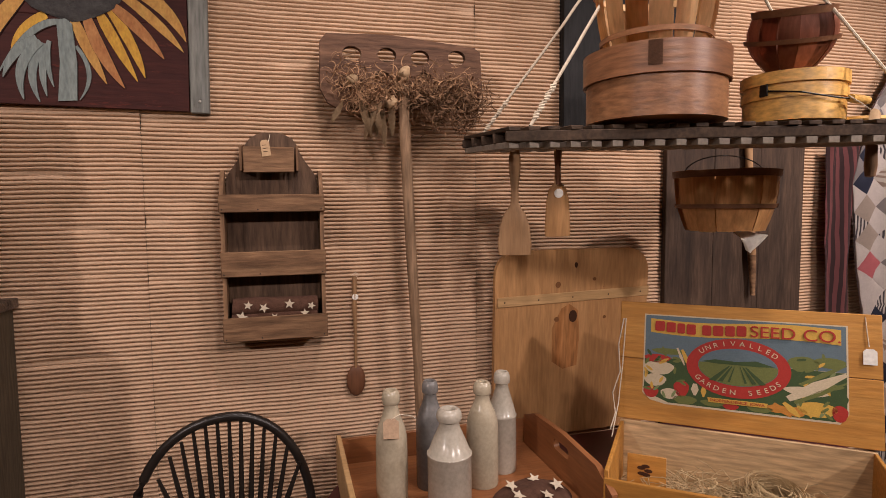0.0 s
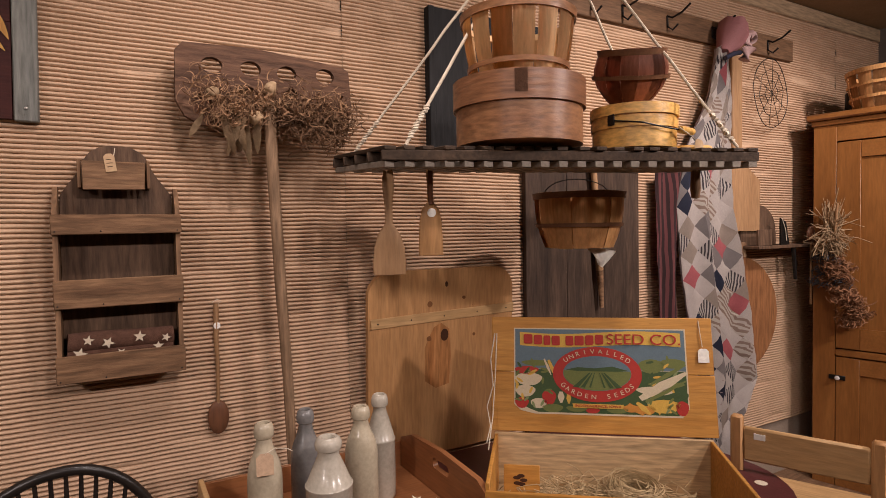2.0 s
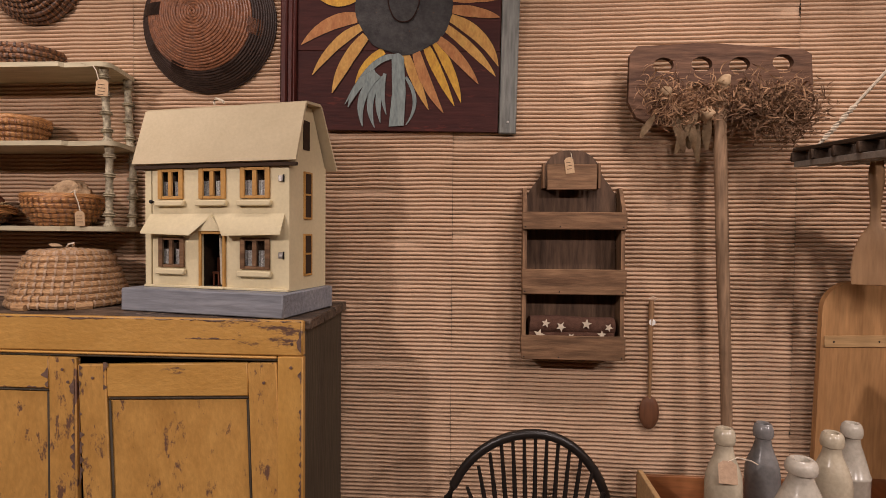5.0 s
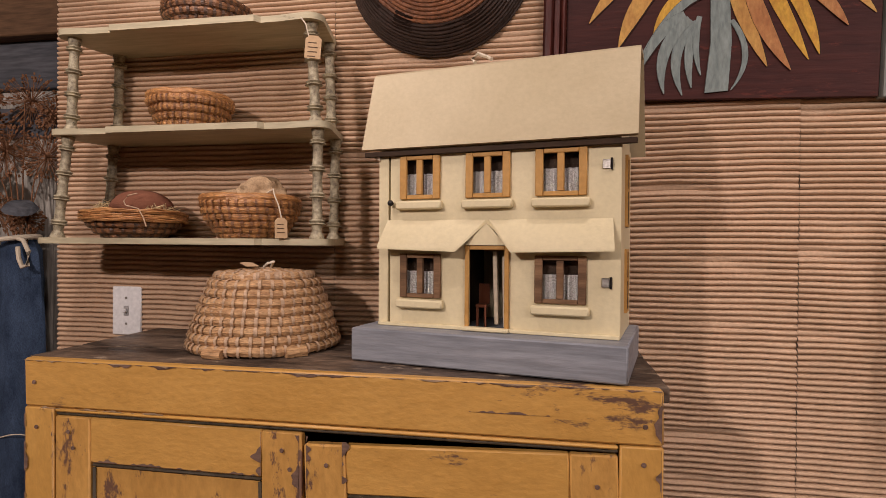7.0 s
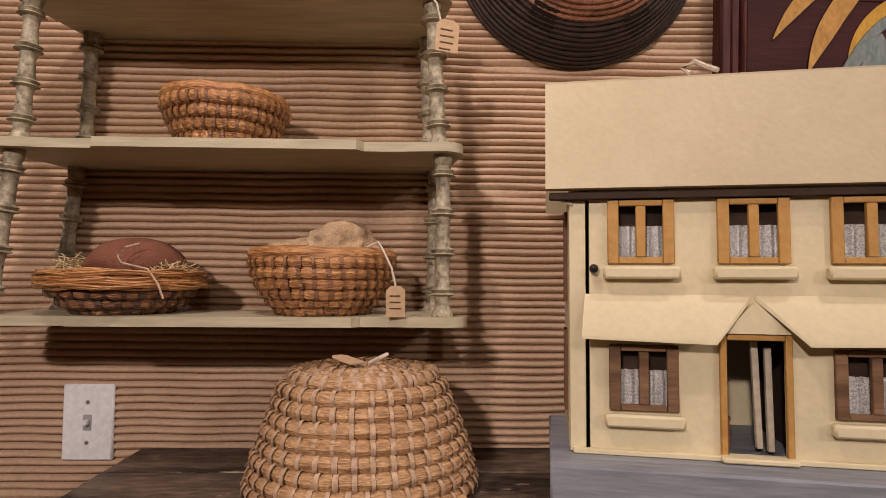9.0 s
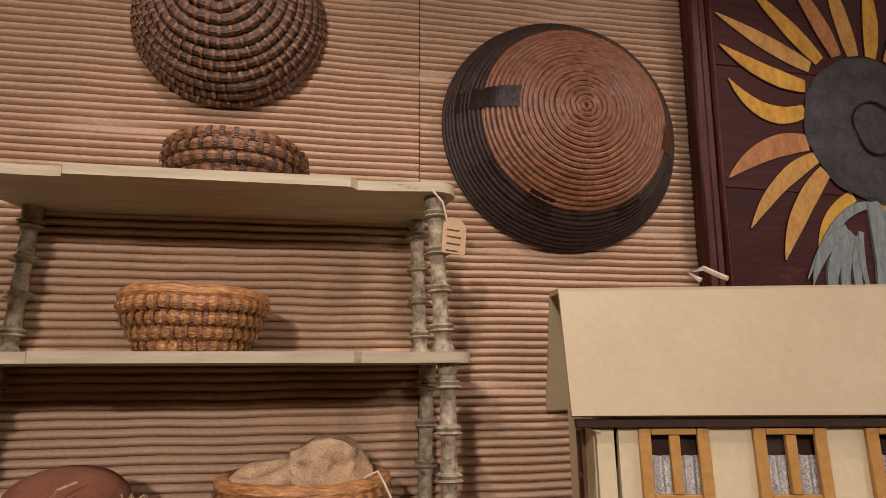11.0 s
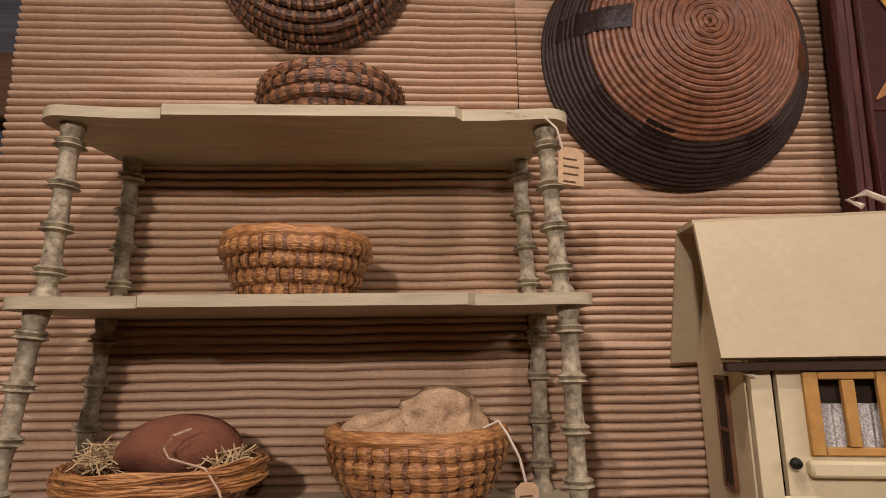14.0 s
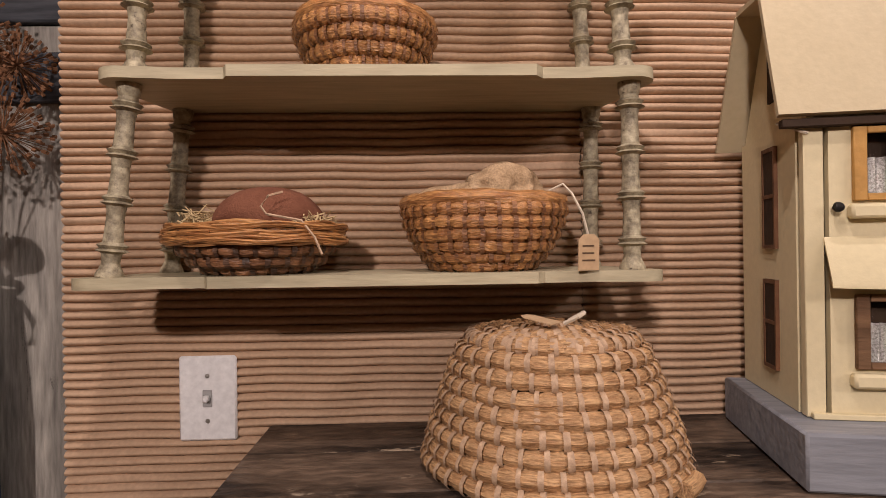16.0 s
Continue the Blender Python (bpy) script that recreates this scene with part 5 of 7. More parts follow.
# ---- hanging lattice rack on ropes ----
LX, LY, LZ, LR = 3.085, -0.535, 1.603, -19.5
lat = thing("drying_rack", "dark slatted wooden drying rack hung level from ropes", "hanging rack", pose(LX, LY, LZ, 3.5, 0, LR))
L2, D2, SKEW = 0.575, 0.195, 0.12  # the end slats stand askew
for y in (-D2, -D2 / 2, 0, D2 / 2, D2):
    part("bar", wobble(box(-L2 + SKEW * (D2 - y) / (2 * D2), L2, y - 0.011, y + 0.011, -0.013, 0.0125, 0.002), 0.0008, 20, y), lattice_dark, lat)
slat = box(-0.0155, 0.0155, -D2 - 0.017, D2 + 0.017, 0.013, 0.023, 0.0015)
slat_data = part("slat", slat, lattice_dark, lat)
under = box(-0.013, 0.013, -D2 - 0.011, D2 + 0.011, -0.029, -0.0135, 0.001)
under_ob = part("lower_slat", under, lattice_end, lat, "grey sawn slat")
NS = 21
for k in range(NS):
    x = -L2 + 0.02 + (2 * L2 - 0.04) * k / (NS - 1)
    if k == 0:
        slat_data.matrix_basis = under_ob.matrix_basis = pose(x + SKEW / 2, 0, 0, 0, 0, math.degrees(math.atan(SKEW / (2 * D2))))
    else:
        fan = SKEW * (1 - k / (NS - 1))
        turn_z = math.degrees(math.atan(fan / (2 * D2)))
        put("slat", slat_data.data, lat, pose(x + fan / 2 + random.uniform(-0.004, 0.004), random.uniform(-0.006, 0.006), 0, 0, 0, turn_z + random.uniform(-1.2, 1.2)))
        put("lower_slat", under_ob.data, lat, pose(x + fan / 2, 0, 0, 0, 0, turn_z))
HOOK = Vector((3.130, -0.540, 2.360))
M = pose(LX, LY, LZ, 3.5, 0, LR)
for k, (cx, cy) in enumerate(((-L2 + 0.06, D2), (-L2 + 0.06 + SKEW, -D2), (L2 - 0.06, D2), (L2 - 0.06, -D2))):
    foot = M @ Vector((cx, cy, 0.024))
    r = thing("rope", "pale twisted cotton rope holding up the drying rack", "rope", pose(*foot), "rack ropes")
    d = HOOK - foot
    part("cord", tube([d * (i / 12) + noise.noise_vector(Vector((i, k, 2))) * 0.002 for i in range(13)], 0.0042, 7), rope_mat, r)
    part("wrapping", tube([d * (0.02 + 0.12 * i / 40) + Vector((math.cos(i * 1.9), math.sin(i * 1.9), 0)) * 0.0065 for i in range(41)], 0.0035, 5), rope_mat, r, "whipped rope end")
hk = thing("ceiling_hook", "iron hook in the ceiling carrying the ropes", "hook", pose(*HOOK))
part("hanging_rope", tube([(0, 0, 0.269), (0.002, 0, 0.15), (0, 0, 0.034)], 0.005, 7), rope_mat, hk)
part("hook", tube([(0, 0, 0.035), (0, 0, 0.012), (0.012, 0, 0.0), (0, 0, -0.012), (-0.012, 0, -0.002)], 0.004, 8), iron, hk)


# ---- slatted fruit baskets and bentwood boxes ----
def slat_basket(name, label, m, rb, rt, h, n, wood, hoop, gap=0.12, bail=False, double_rim=True, hoops=(0.22,), belly=0.006):
    b = thing(name, label, "basket", m, "slatted baskets")
    def stave(wd, cut):
        def fn(u, v):
            r = rb + (rt - rb) * v + belly * math.sin(math.pi * v)
            a = (u - 0.5) * wd
            return (r * math.cos(a), r * math.sin(a), 0.002 + h * v)
        return sheet(fn, 3, 6, 0.0018)
    first = part("stave", stave(2 * math.pi / n * (1 - gap), 0), wood, b)
    for k in range(1, n):
        put("stave", first.data, b, pose(0, 0, random.uniform(-0.002, 0.002), 0, 0, 360 * k / n + random.uniform(-1, 1)))
    part("bottom", lathe([(0, 0.004), (rb * 0.97, 0.004), (rb * 0.97, 0.008), (0, 0.008)], 28), wood, b)
    def hoop_at(q, w, off):
        r = rb + (rt - rb) * q + belly * math.sin(math.pi * q) + off
        z = h * q
        return lathe([(r, z - w / 2), (r + 0.0028, z - w / 2), (r + 0.0028 + (rt - rb) * w / h, z + w / 2), (r + (rt - rb) * w / h, z + w / 2)], 48, closed=True)
    part("rim_hoop", hoop_at(0.95, h * 0.11, 0.0022), hoop if double_rim else wood, b, "rim hoop")
    part("inner_rim_hoop", hoop_at(0.95, h * 0.10, -0.0055), wood, b)
    for q in hoops:
        part("hoop", hoop_at(q, h * 0.07, 0.0022), hoop, b, "thin wooden hoop")
    if bail:
        part("bail", tube([((rt + 0.004) * math.cos(a), 0, h * 0.93 + (rt * 0.42) * math.sin(a)) for a in [math.pi * i / 16 for i in range(17)]], 0.0018, 6), iron, b, "thin wire bail")
    return b


def at(u, v, z=0.0):
    return M @ Vector((u, v, z))


TOP = 0.0235
cheese = thing("cheese_box", "round brown bentwood cheese box with a deep lid", "wooden box", pose(2.985, -0.600, LZ + TOP, 0, 0, 20))
part("body", lathe([(0, 0), (0.170, 0), (0.170, 0.125), (0.163, 0.125), (0.163, 0.005), (0, 0.005)], 64), cheese_wood, cheese)
part("lid_band", lathe([(0.1715, 0.095), (0.178, 0.095), (0.178, 0.168), (0.1715, 0.168)], 64, closed=True), cheese_lid, cheese, "overlapping lid band")
part("lid_top", lathe([(0, 0.160), (0.171, 0.160), (0.171, 0.167), (0, 0.167)], 64), cheese_lid, cheese)
part("seam_strip", sheet(lambda u, v: (0.1788 * math.cos(radians(-150 + 10 * u)), 0.1788 * math.sin(radians(-150 + 10 * u)), 0.110 + 0.056 * v), 4, 1, 0.001), hoop_dark, cheese)
slat_basket("fruit_basket", "pale slatted fruit basket standing on the cheese box", pose(2.985, -0.600, LZ + TOP + 0.1675), 0.122, 0.150, 0.178, 15, slat_pale, cheese_wood, 0.09, hoops=(0.20,))
butter = thing("bentwood_pail", "round honey-yellow lidded bentwood pail with a bail handle", "wooden pail", pose(3.355, -0.665, LZ + TOP))
part("body", lathe([(0, 0), (0.118, 0), (0.118, 0.095), (0.112, 0.095), (0.112, 0.004), (0, 0.004)], 56), butter_yellow, butter)
part("hoop", lathe([(0.1185, 0.055), (0.122, 0.055), (0.122, 0.080), (0.1185, 0.080)], 56, closed=True), butter_yellow, butter)
part("lid_band", lathe([(0.1185, 0.0905), (0.1245, 0.0905), (0.1245, 0.120), (0.1185, 0.120)], 56, closed=True), butter_yellow, butter)
part("lid_top", lathe([(0, 0.110), (0.118, 0.110), (0.118, 0.1195), (0, 0.1195)], 56), butter_yellow, butter)
part("bail", tube([(-0.122, -0.03, 0.075), (-0.09, -0.110, 0.06), (0.0, -0.135, 0.045), (0.06, -0.130, 0.045)], 0.0022, 6), iron, butter)
part("grip", lathe([(0, 0), (0.010, 0.002), (0.011, 0.03), (0.010, 0.075), (0, 0.078)], 14, m=pose(0.03, -0.135, 0.045, 0, 90, 12)), butter_yellow, butter, "turned wooden grip")
part("bail_ear", box(-0.128, -0.1225, -0.045, -0.02, 0.06, 0.09, 0.002), iron, butter)
tc = part("tag_cord", tube([(0.02, -0.14, 0.05), (0.05, -0.15, 0.03), (0.07, -0.155, 0.016)], 0.0014, 5), rope_mat, butter)
paper_label(tc, pose(0.075, -0.158, -0.030, 0, 10, 0), 0.034, 0.048, paper_tag, 0)
slat_basket("red_basket", "small red-stained slatted basket lying tipped on the pail", pose(3.362, -0.640, LZ + TOP + 0.138, 4, -15, 40), 0.052, 0.086, 0.158, 14, slat_red, hoop_dark, 0.03, hoops=(0.52,), belly=0.034)
solo("wooden_plate", lathe([(0, 0), (0.082, 0), (0.086, 0.004), (0.084, 0.011), (0, 0.012)], 40), butter_yellow, "flat round wooden plate lying on the rack", "plate", pose(3.520, -0.700, LZ + TOP))

slat_basket("hanging_basket", "tan slatted fruit basket hung beneath the drying rack", pose(3.397, -0.385, 1.335), 0.114, 0.148, 0.185, 14, slat_tan, hoop_dark, 0.03, True, hoops=(0.42,), belly=0.012)
solo("cloth_corner", wobble(sheet(lambda u, v: (3.42 + 0.13 * (u - 0.5) * (1 - v), -0.46 + 0.01 * math.sin(u * 5), 1.344 - 0.055 * v - 0.02 * u), 10, 6, 0.0015), 0.004, 22), white_tag, "corner of pale print cloth hanging below the basket", "cloth")
for name, lab, x, y, prof_, mt in (
    ("butter_paddle", "broad worn wooden butter paddle hung from the rack", 2.690, -0.385, [(0.0, 0.0), (0.045, 0.002), (0.048, 0.03), (0.043, 0.08), (0.032, 0.115), (0.012, 0.145), (0.011, 0.19), (0.017, 0.245), (0.017, 0.27), (0.012, 0.30), (0.0, 0.302)], utensil),
    ("wooden_scoop", "short wooden butter scoop with dark handle hung from the rack", 2.815, -0.400, [(0.0, 0.0), (0.036, 0.002), (0.037, 0.02), (0.033, 0.10), (0.026, 0.135), (0.010, 0.155), (0.009, 0.20), (0.012, 0.25), (0.0, 0.252)], pine)):
    z0 = 1.602 - prof_[-1][1] - 0.02
    o = thing(name, lab, "kitchen tool", pose(x, y, z0, 0, 0, -15))
    bm = lathe(prof_, 24)
    for v in bm.verts:
        v.co.y *= 0.36
        if v.co.z < prof_[2][1] + 0.06 and v.co.y < 0:
            v.co.y *= 0.4
    part("paddle", bm, mt, o)
    part("cord", tube([(0, 0, prof_[-1][1] - 0.01), (0.012, -0.012, prof_[-1][1] + 0.015), (0.0, 0, prof_[-1][1] + 0.036), (-0.010, 0.006, prof_[-1][1] + 0.012), (0, 0, prof_[-1][1] - 0.01)], 0.0014, 5), rope_mat, o)
    if name == "wooden_scoop":
        part("price_dot", lathe([(0, 0.001), (0.013, 0.001), (0.013, 0), (0, 0)], 16, m=pose(0, -0.014, 0.125, 90)), white_tag, o)
        part("dark_grip", tube([(0.0, -0.008, 0.150), (-0.002, -0.009, 0.20), (0, -0.008, 0.255)], 0.0075, 8), utensil_dark, o)
tool = thing("wooden_handle_tool", "slim pale wooden tool hung before the dark plank panel", "wooden tool", pose(3.80, -0.062, 1.06))
part("shaft", tube([(-0.02, 0, 0.60), (0.0, 0, 0.35), (0.012, 0, 0.16)], 0.013, 10, radii=[0.014, 0.013, 0.016]), utensil, tool)
part("tip", tube([(0.012, 0, 0.159), (0.018, 0, 0.08), (0.022, 0, 0.0)], 0.01, 10, radii=[0.015, 0.012, 0.009]), grey_wood, tool)
th = thing("tool_handle", "dark turned tool handle hanging from the rack", "wooden tool", pose(3.585, -0.70, 1.487))
part("handle", lathe([(0, 0), (0.012, 0.003), (0.0155, 0.03), (0.013, 0.09), (0.014, 0.117), (0, 0.12)], 14), grey_wood_v, th)

# ---- burgundy table with the tray, bottles and seed box ----
table = thing("table", "low burgundy painted table with rounded ends", "table", pose(0, 0, 0.013))
tt = plate(rounded(2.14, 3.83, -1.0, -0.12, 0.30, "all", 10), -0.602, -0.574)
bmesh.ops.transform(tt, matrix=Matrix(((1, 0, 0, 0), (0, 0, 1, 0), (0, -1, 0, 0), (0, 0, 0, 1))), verts=tt.verts[:])
part("tabletop", tt, burgundy, table)
for lx in (2.42, 3.55):
    for ly in (-0.30, -0.82):
        part("leg", lathe([(0, -0.013), (0.016, -0.013), (0.022, 0.2), (0.028, 0.42), (0.030, 0.574), (0, 0.574)], 14, m=pose(lx, ly, 0)), burgundy, table)
part("apron", box(2.45, 3.52, -0.84, -0.82, 0.50, 0.5735, 0.002), burgundy, table)
part("paint_dot", lathe([(0, 0.0012), (0.018, 0.001), (0.018, 0), (0, 0)], 20, m=pose(3.712, -0.832, 0.6022)), star_white, table, "pale round sticker")

tray = thing("wooden_tray", "reddish cedar carrying tray with a hand-hole end", "tray", pose(0, 0, 0.616))
part("tray_floor", box(2.205, 2.785, -0.745, -0.225, 0.030, 0.045, 0.001), cedar, tray)
part("tray_side", wobble(box(2.19, 2.80, -0.224, -0.212, 0.0, 0.120, 0.002), 0.001, 15), cedar, tray)
part("tray_side", box(2.19, 2.80, -0.758, -0.746, 0.0, 0.120, 0.002), cedar, tray)
part("tray_end", wobble(box(2.190, 2.2045, -0.7455, -0.2245, 0.0, 0.136, 0.002), 0.001, 15), pine_x, tray)
end = holed([(-0.7455, 0), (-0.2245, 0), (-0.2245, 0.135), (-0.30, 0.165), (-0.485, 0.175), (-0.67, 0.165), (-0.7455, 0.125)][::-1], [rounded(-0.53, -0.44, 0.115, 0.145, 0.013)], 0.016)
eo = part("tray_end", end, cedar, tray, "end board with a hand hole")
eo.matrix_basis = pose(2.794, 0, 0, 0, 0, 90)


def bottle(x, y, r, h, mt, label, cone=False):
    if cone:
        p = [(0, 0), (r * 0.96, 0), (r, 0.006), (r, h * 0.545), (r * 1.03, h * 0.555), (r * 1.03, h * 0.57), (r * 0.97, h * 0.58), (r * 0.72, h * 0.71), (r * 0.47, h * 0.83), (r * 0.44, h * 0.865)]
    else:
        p = [(0, 0), (r * 0.96, 0), (r, 0.006), (r * 1.01, h * 0.5), (r * 0.99, h * 0.59), (r * 0.93, h * 0.65), (r * 0.80, h * 0.71), (r * 0.62, h * 0.77), (r * 0.48, h * 0.83), (r * 0.44, h * 0.87)]
    p += [(r * 0.44, h * 0.878), (r * 0.54, h * 0.888), (r * 0.58, h * 0.915), (r * 0.57, h * 0.95), (r * 0.50, h * 0.985), (r * 0.40, h), (r * 0.29, h * 0.995), (r * 0.24, h * 0.97), (r * 0.24, h * 0.86), (0, h * 0.86)]
    solo("stoneware_bottle", wobble(lathe(p, 40), 0.0009, 18, x), mt, label, "bottle", pose(x, y, 0.6615), "stoneware bottles")


bottle(2.308, -0.500, 0.040, 0.303, stone_cream, "cream glazed stoneware bottle with a paper tag at its neck")
bottle(2.429, -0.420, 0.039, 0.292, stone_grey, "dark grey stoneware bottle standing in the tray")
bottle(2.443, -0.560, 0.055, 0.262, stone_pale, "stout pale grey stoneware bottle with crazed shoulder", True)
bottle(2.568, -0.450, 0.043, 0.285, stone_cream, "grey-cream stoneware bottle standing in the tray")
bottle(2.650, -0.385, 0.041, 0.288, stone_pale, "tall pale stoneware bottle with a shoulder ridge", True)
bt = thing("bottle_tag", "blank cream paper tag tied round the bottle neck", "tag", pose(2.302, -0.538, 0.881, -18, 0, -10))
part("tag_paper", plate([(-0.020, -0.026), (0.018, -0.026), (0.018, 0.014), (0.008, 0.022), (-0.010, 0.022), (-0.020, 0.014)], -0.0005, 0.0005), surface("pale_tan_tag", (0.42, 0.28, 0.18), (0.5, 0.35, 0.23), 30), bt)
part("tag_cord", tube([(0.0, 0.0, 0.020), (0.022, 0.012, 0.030), (0.05, 0.01, 0.026), (0.06, 0.0, 0.02)], 0.0014, 5), rope_mat, bt)
for k, (x, y, sx, sy) in enumerate(((2.64, -0.62, 0.10, 0.07), (2.28, -0.66, 0.075, 0.05))):
    heap = bmesh.new()
    bmesh.ops.create_icosphere(heap, subdivisions=4, radius=1)
    bmesh.ops.transform(heap, matrix=Matrix.LocRotScale((0, 0, 0.030), None, (sx, sy, 0.034)), verts=heap.verts[:])
    hb = thing("star_cloth", "crumpled brown cloth with cream stars in the tray", "cloth", pose(x, y, 0.662))
    part("cloth", smooth(wobble(heap, 0.012, 16, k)), star_cloth, hb)
    for q in range(5):
        a = q * 1.25 + k
        s = part("star", plate(star(0, 0, 0.020, a), -0.0006, 0.0006), star_white, hb)
        s.matrix_basis = pose(sx * 0.62 * math.cos(a), sy * 0.62 * math.sin(a) - 0.01, 0.064, -68, 0, 15 * q)
for k in range(5):
    solo("fabric_strip", wobble(sheet(lambda u, v: (0.07 * math.cos(u * 4 + k), 0.035 * math.sin(u * 5 + k * 1.3), 0.045 * math.sin(u * math.pi) + 0.012 * v + 0.006 * k), 16, 2, 0.001), 0.004, 30, k), (star_white, star_cloth)[k % 2], "curled strip of homespun cloth in the tray", "cloth", pose(2.29, -0.67, 0.685, 0, 0, 40 * k), "cloth strips")

# seed box: open, its lid leaning back
BW, BDP, BH = 0.628, 0.364, 0.172
seed = thing("seed_box", "open wooden seed box with a bright paper label inside its lid", "wooden box", pose(3.009, -0.429, 0.616, 0, 0, -38.5))
part("bottom", box(0.011, BW - 0.011, -BDP + 0.011, -0.011, 0.004, 0.014, 0), box_inner, seed)
part("back", wobble(box(0, BW, -0.0105, 0, 0, BH, 0.002), 0.0008, 15), box_inner, seed)
part("front", wobble(box(0, BW, -BDP, -BDP + 0.0105, 0, BH - 0.02, 0.002), 0.0008, 15), box_wood, seed)
part("side", box(0, 0.0108, -BDP + 0.011, -0.011, 0, BH - 0.002, 0.002), box_wood, seed)
part("side", box(BW - 0.0108, BW, -BDP + 0.011, -0.011, 0, BH - 0.002, 0.002), box_wood, seed)
lidm = pose(-0.004, 0.004, BH + 0.003, -14) @ Matrix.Diagonal((1.02, 1, 0.885, 1))
lid_part = part("lid", wobble(box(-0.006, BW + 0.006, -0.012, 0, 0.0, 0.198, 0.002), 0.0008, 12), box_wood, seed, "golden board lid with paper label")
lid_part.matrix_basis = lidm
part("lid_board", wobble(box(-0.006, BW + 0.006, -0.012, 0, 0.1995, 0.388, 0.002), 0.0008, 12, 4), box_wood, lid_part)
sky_b, field_g, dark_g, red_p, yel_p, cream_p, orange_p = (plain(n, tuple(v * 0.98 for v in c), 0.5) for n, c in (("label_sky", (0.12, 0.17, 0.20)), ("label_field", (0.15, 0.17, 0.05)), ("label_leaf", (0.05, 0.085, 0.03)), ("label_red", (0.40, 0.035, 0.025)), ("label_yellow", (0.62, 0.38, 0.07)), ("label_cream", (0.60, 0.50, 0.34)), ("label_orange", (0.52, 0.22, 0.04))))
leaf_light = plain("label_light_leaf", (0.20, 0.24, 0.10), 0.5)
LX0, LX1, LZ0, LZ1 = 0.062, 0.560, 0.060, 0.350


def ink_shape(name, ol, mt, lift):
    return part(name, plate(ol, -0.0125 - 0.0004 * lift - 0.0003, -0.0125 - 0.0004 * lift + 0.0001), mt, lid_part)


ink_shape("label_paper", [(LX0, LZ0 + 0.03), (LX0 + 0.02, LZ0 + 0.01), (LX0 + 0.06, LZ0), (LX1 - 0.02, LZ0), (LX1, LZ0 + 0.03), (LX1, LZ1), (LX0, LZ1)], cream_p, 0)
ink_shape("label_sky", [(LX0 + 0.004, 0.21), (LX1 - 0.004, 0.21), (LX1 - 0.004, LZ1 - 0.004), (LX0 + 0.004, LZ1 - 0.004)], sky_b, 1)
ink_shape("label_ground", [(LX0 + 0.004, LZ0 + 0.035), (LX0 + 0.07, LZ0 + 0.006), (LX1 - 0.03, LZ0 + 0.006), (LX1 - 0.004, LZ0 + 0.04), (LX1 - 0.004, 0.209), (LX0 + 0.004, 0.209)], dark_g, 1)
for cx, cz, rx, rz, mt in ((0.10, 0.205, 0.035, 0.014, red_p), (0.105, 0.175, 0.040, 0.022, cream_p), (0.095, 0.135, 0.030, 0.020, cream_p), (0.085, 0.095, 0.020, 0.018, red_p), (0.135, 0.095, 0.024, 0.017, cream_p), (0.165, 0.115, 0.020, 0.026, red_p), (0.175, 0.080, 0.030, 0.014, field_g), (0.46, 0.225, 0.035, 0.024, field_g), (0.52, 0.235, 0.035, 0.016, field_g), (0.47, 0.145, 0.055, 0.014, cream_p), (0.50, 0.165, 0.05, 0.010, field_g), (0.49, 0.095, 0.045, 0.022, yel_p), (0.445, 0.082, 0.022, 0.014, orange_p), (0.54, 0.090, 0.018, 0.024, red_p), (0.40, 0.085, 0.025, 0.012, orange_p), (0.36, 0.078, 0.03, 0.010, field_g), (0.245, 0.08, 0.03, 0.010, field_g), (0.29, 0.075, 0.02, 0.009, red_p), (0.13, 0.23, 0.045, 0.010, field_g), (0.545, 0.13, 0.014, 0.016, dark_g)):
    ink_shape("vegetable", [(cx + rx * math.cos(t) * (1 + 0.1 * math.sin(3 * t)), cz + rz * math.sin(t)) for t in [2 * math.pi * i / 16 for i in range(16)]], mt, 2)
ink_shape("banner", [(0.08 + 0.465 * i / 12, 0.290 - 0.006 * math.sin(math.pi * i / 6)) for i in range(13)] + [(0.545 - 0.465 * i / 12, 0.336 - 0.006 * math.sin(math.pi * (12 - i) / 6)) for i in range(13)], yel_p, 3)
ink_shape("oval_ring", oval(0.305, 0.195, 0.128, 0.092, 40), red_p, 4)
ink_shape("oval_sky", oval(0.305, 0.198, 0.098, 0.058, 40), sky_b, 5)
ink_shape("oval_field", [(0.305 + 0.097 * math.cos(t), 0.198 + 0.057 * math.sin(t)) for t in [math.pi * (1.0 - 0.05) + (math.pi + 0.3) * i / 20 for i in range(21)]], field_g, 6)
ink_shape("oval_hill", [(0.215, 0.209), (0.25, 0.218), (0.30, 0.215), (0.35, 0.222), (0.395, 0.208), (0.36, 0.205), (0.25, 0.205)], dark_g, 7)
for k in range(7):
    ink_shape("crop_row", [(0.305 + (k - 3) * 0.006, 0.200), (0.305 + (k - 3) * 0.0075, 0.200), (0.305 + (k - 3) * 0.0235, 0.152), (0.305 + (k - 3) * 0.018, 0.150)], dark_g, 8)
ink_shape("ribbon", [(0.235, 0.083), (0.375, 0.083), (0.378, 0.097), (0.232, 0.097)], yel_p, 8)
flat = pose(0, 0, 0, 90)
xs = 0.092
for k, w in enumerate((0.026, 0.024, 0.020, 0.024, 0.0, 0.023, 0.026, 0.024, 0.024)):
    if w:
        z = 0.313 - 0.006 * math.sin(2 * math.pi * (xs - 0.08) / 0.465)
        ink_shape("banner_mark", rounded(xs, xs + w, z - 0.0165, z + 0.0165, 0.005), red_p, 9)
        xs += w + 0.0045
    else:
        xs += 0.012
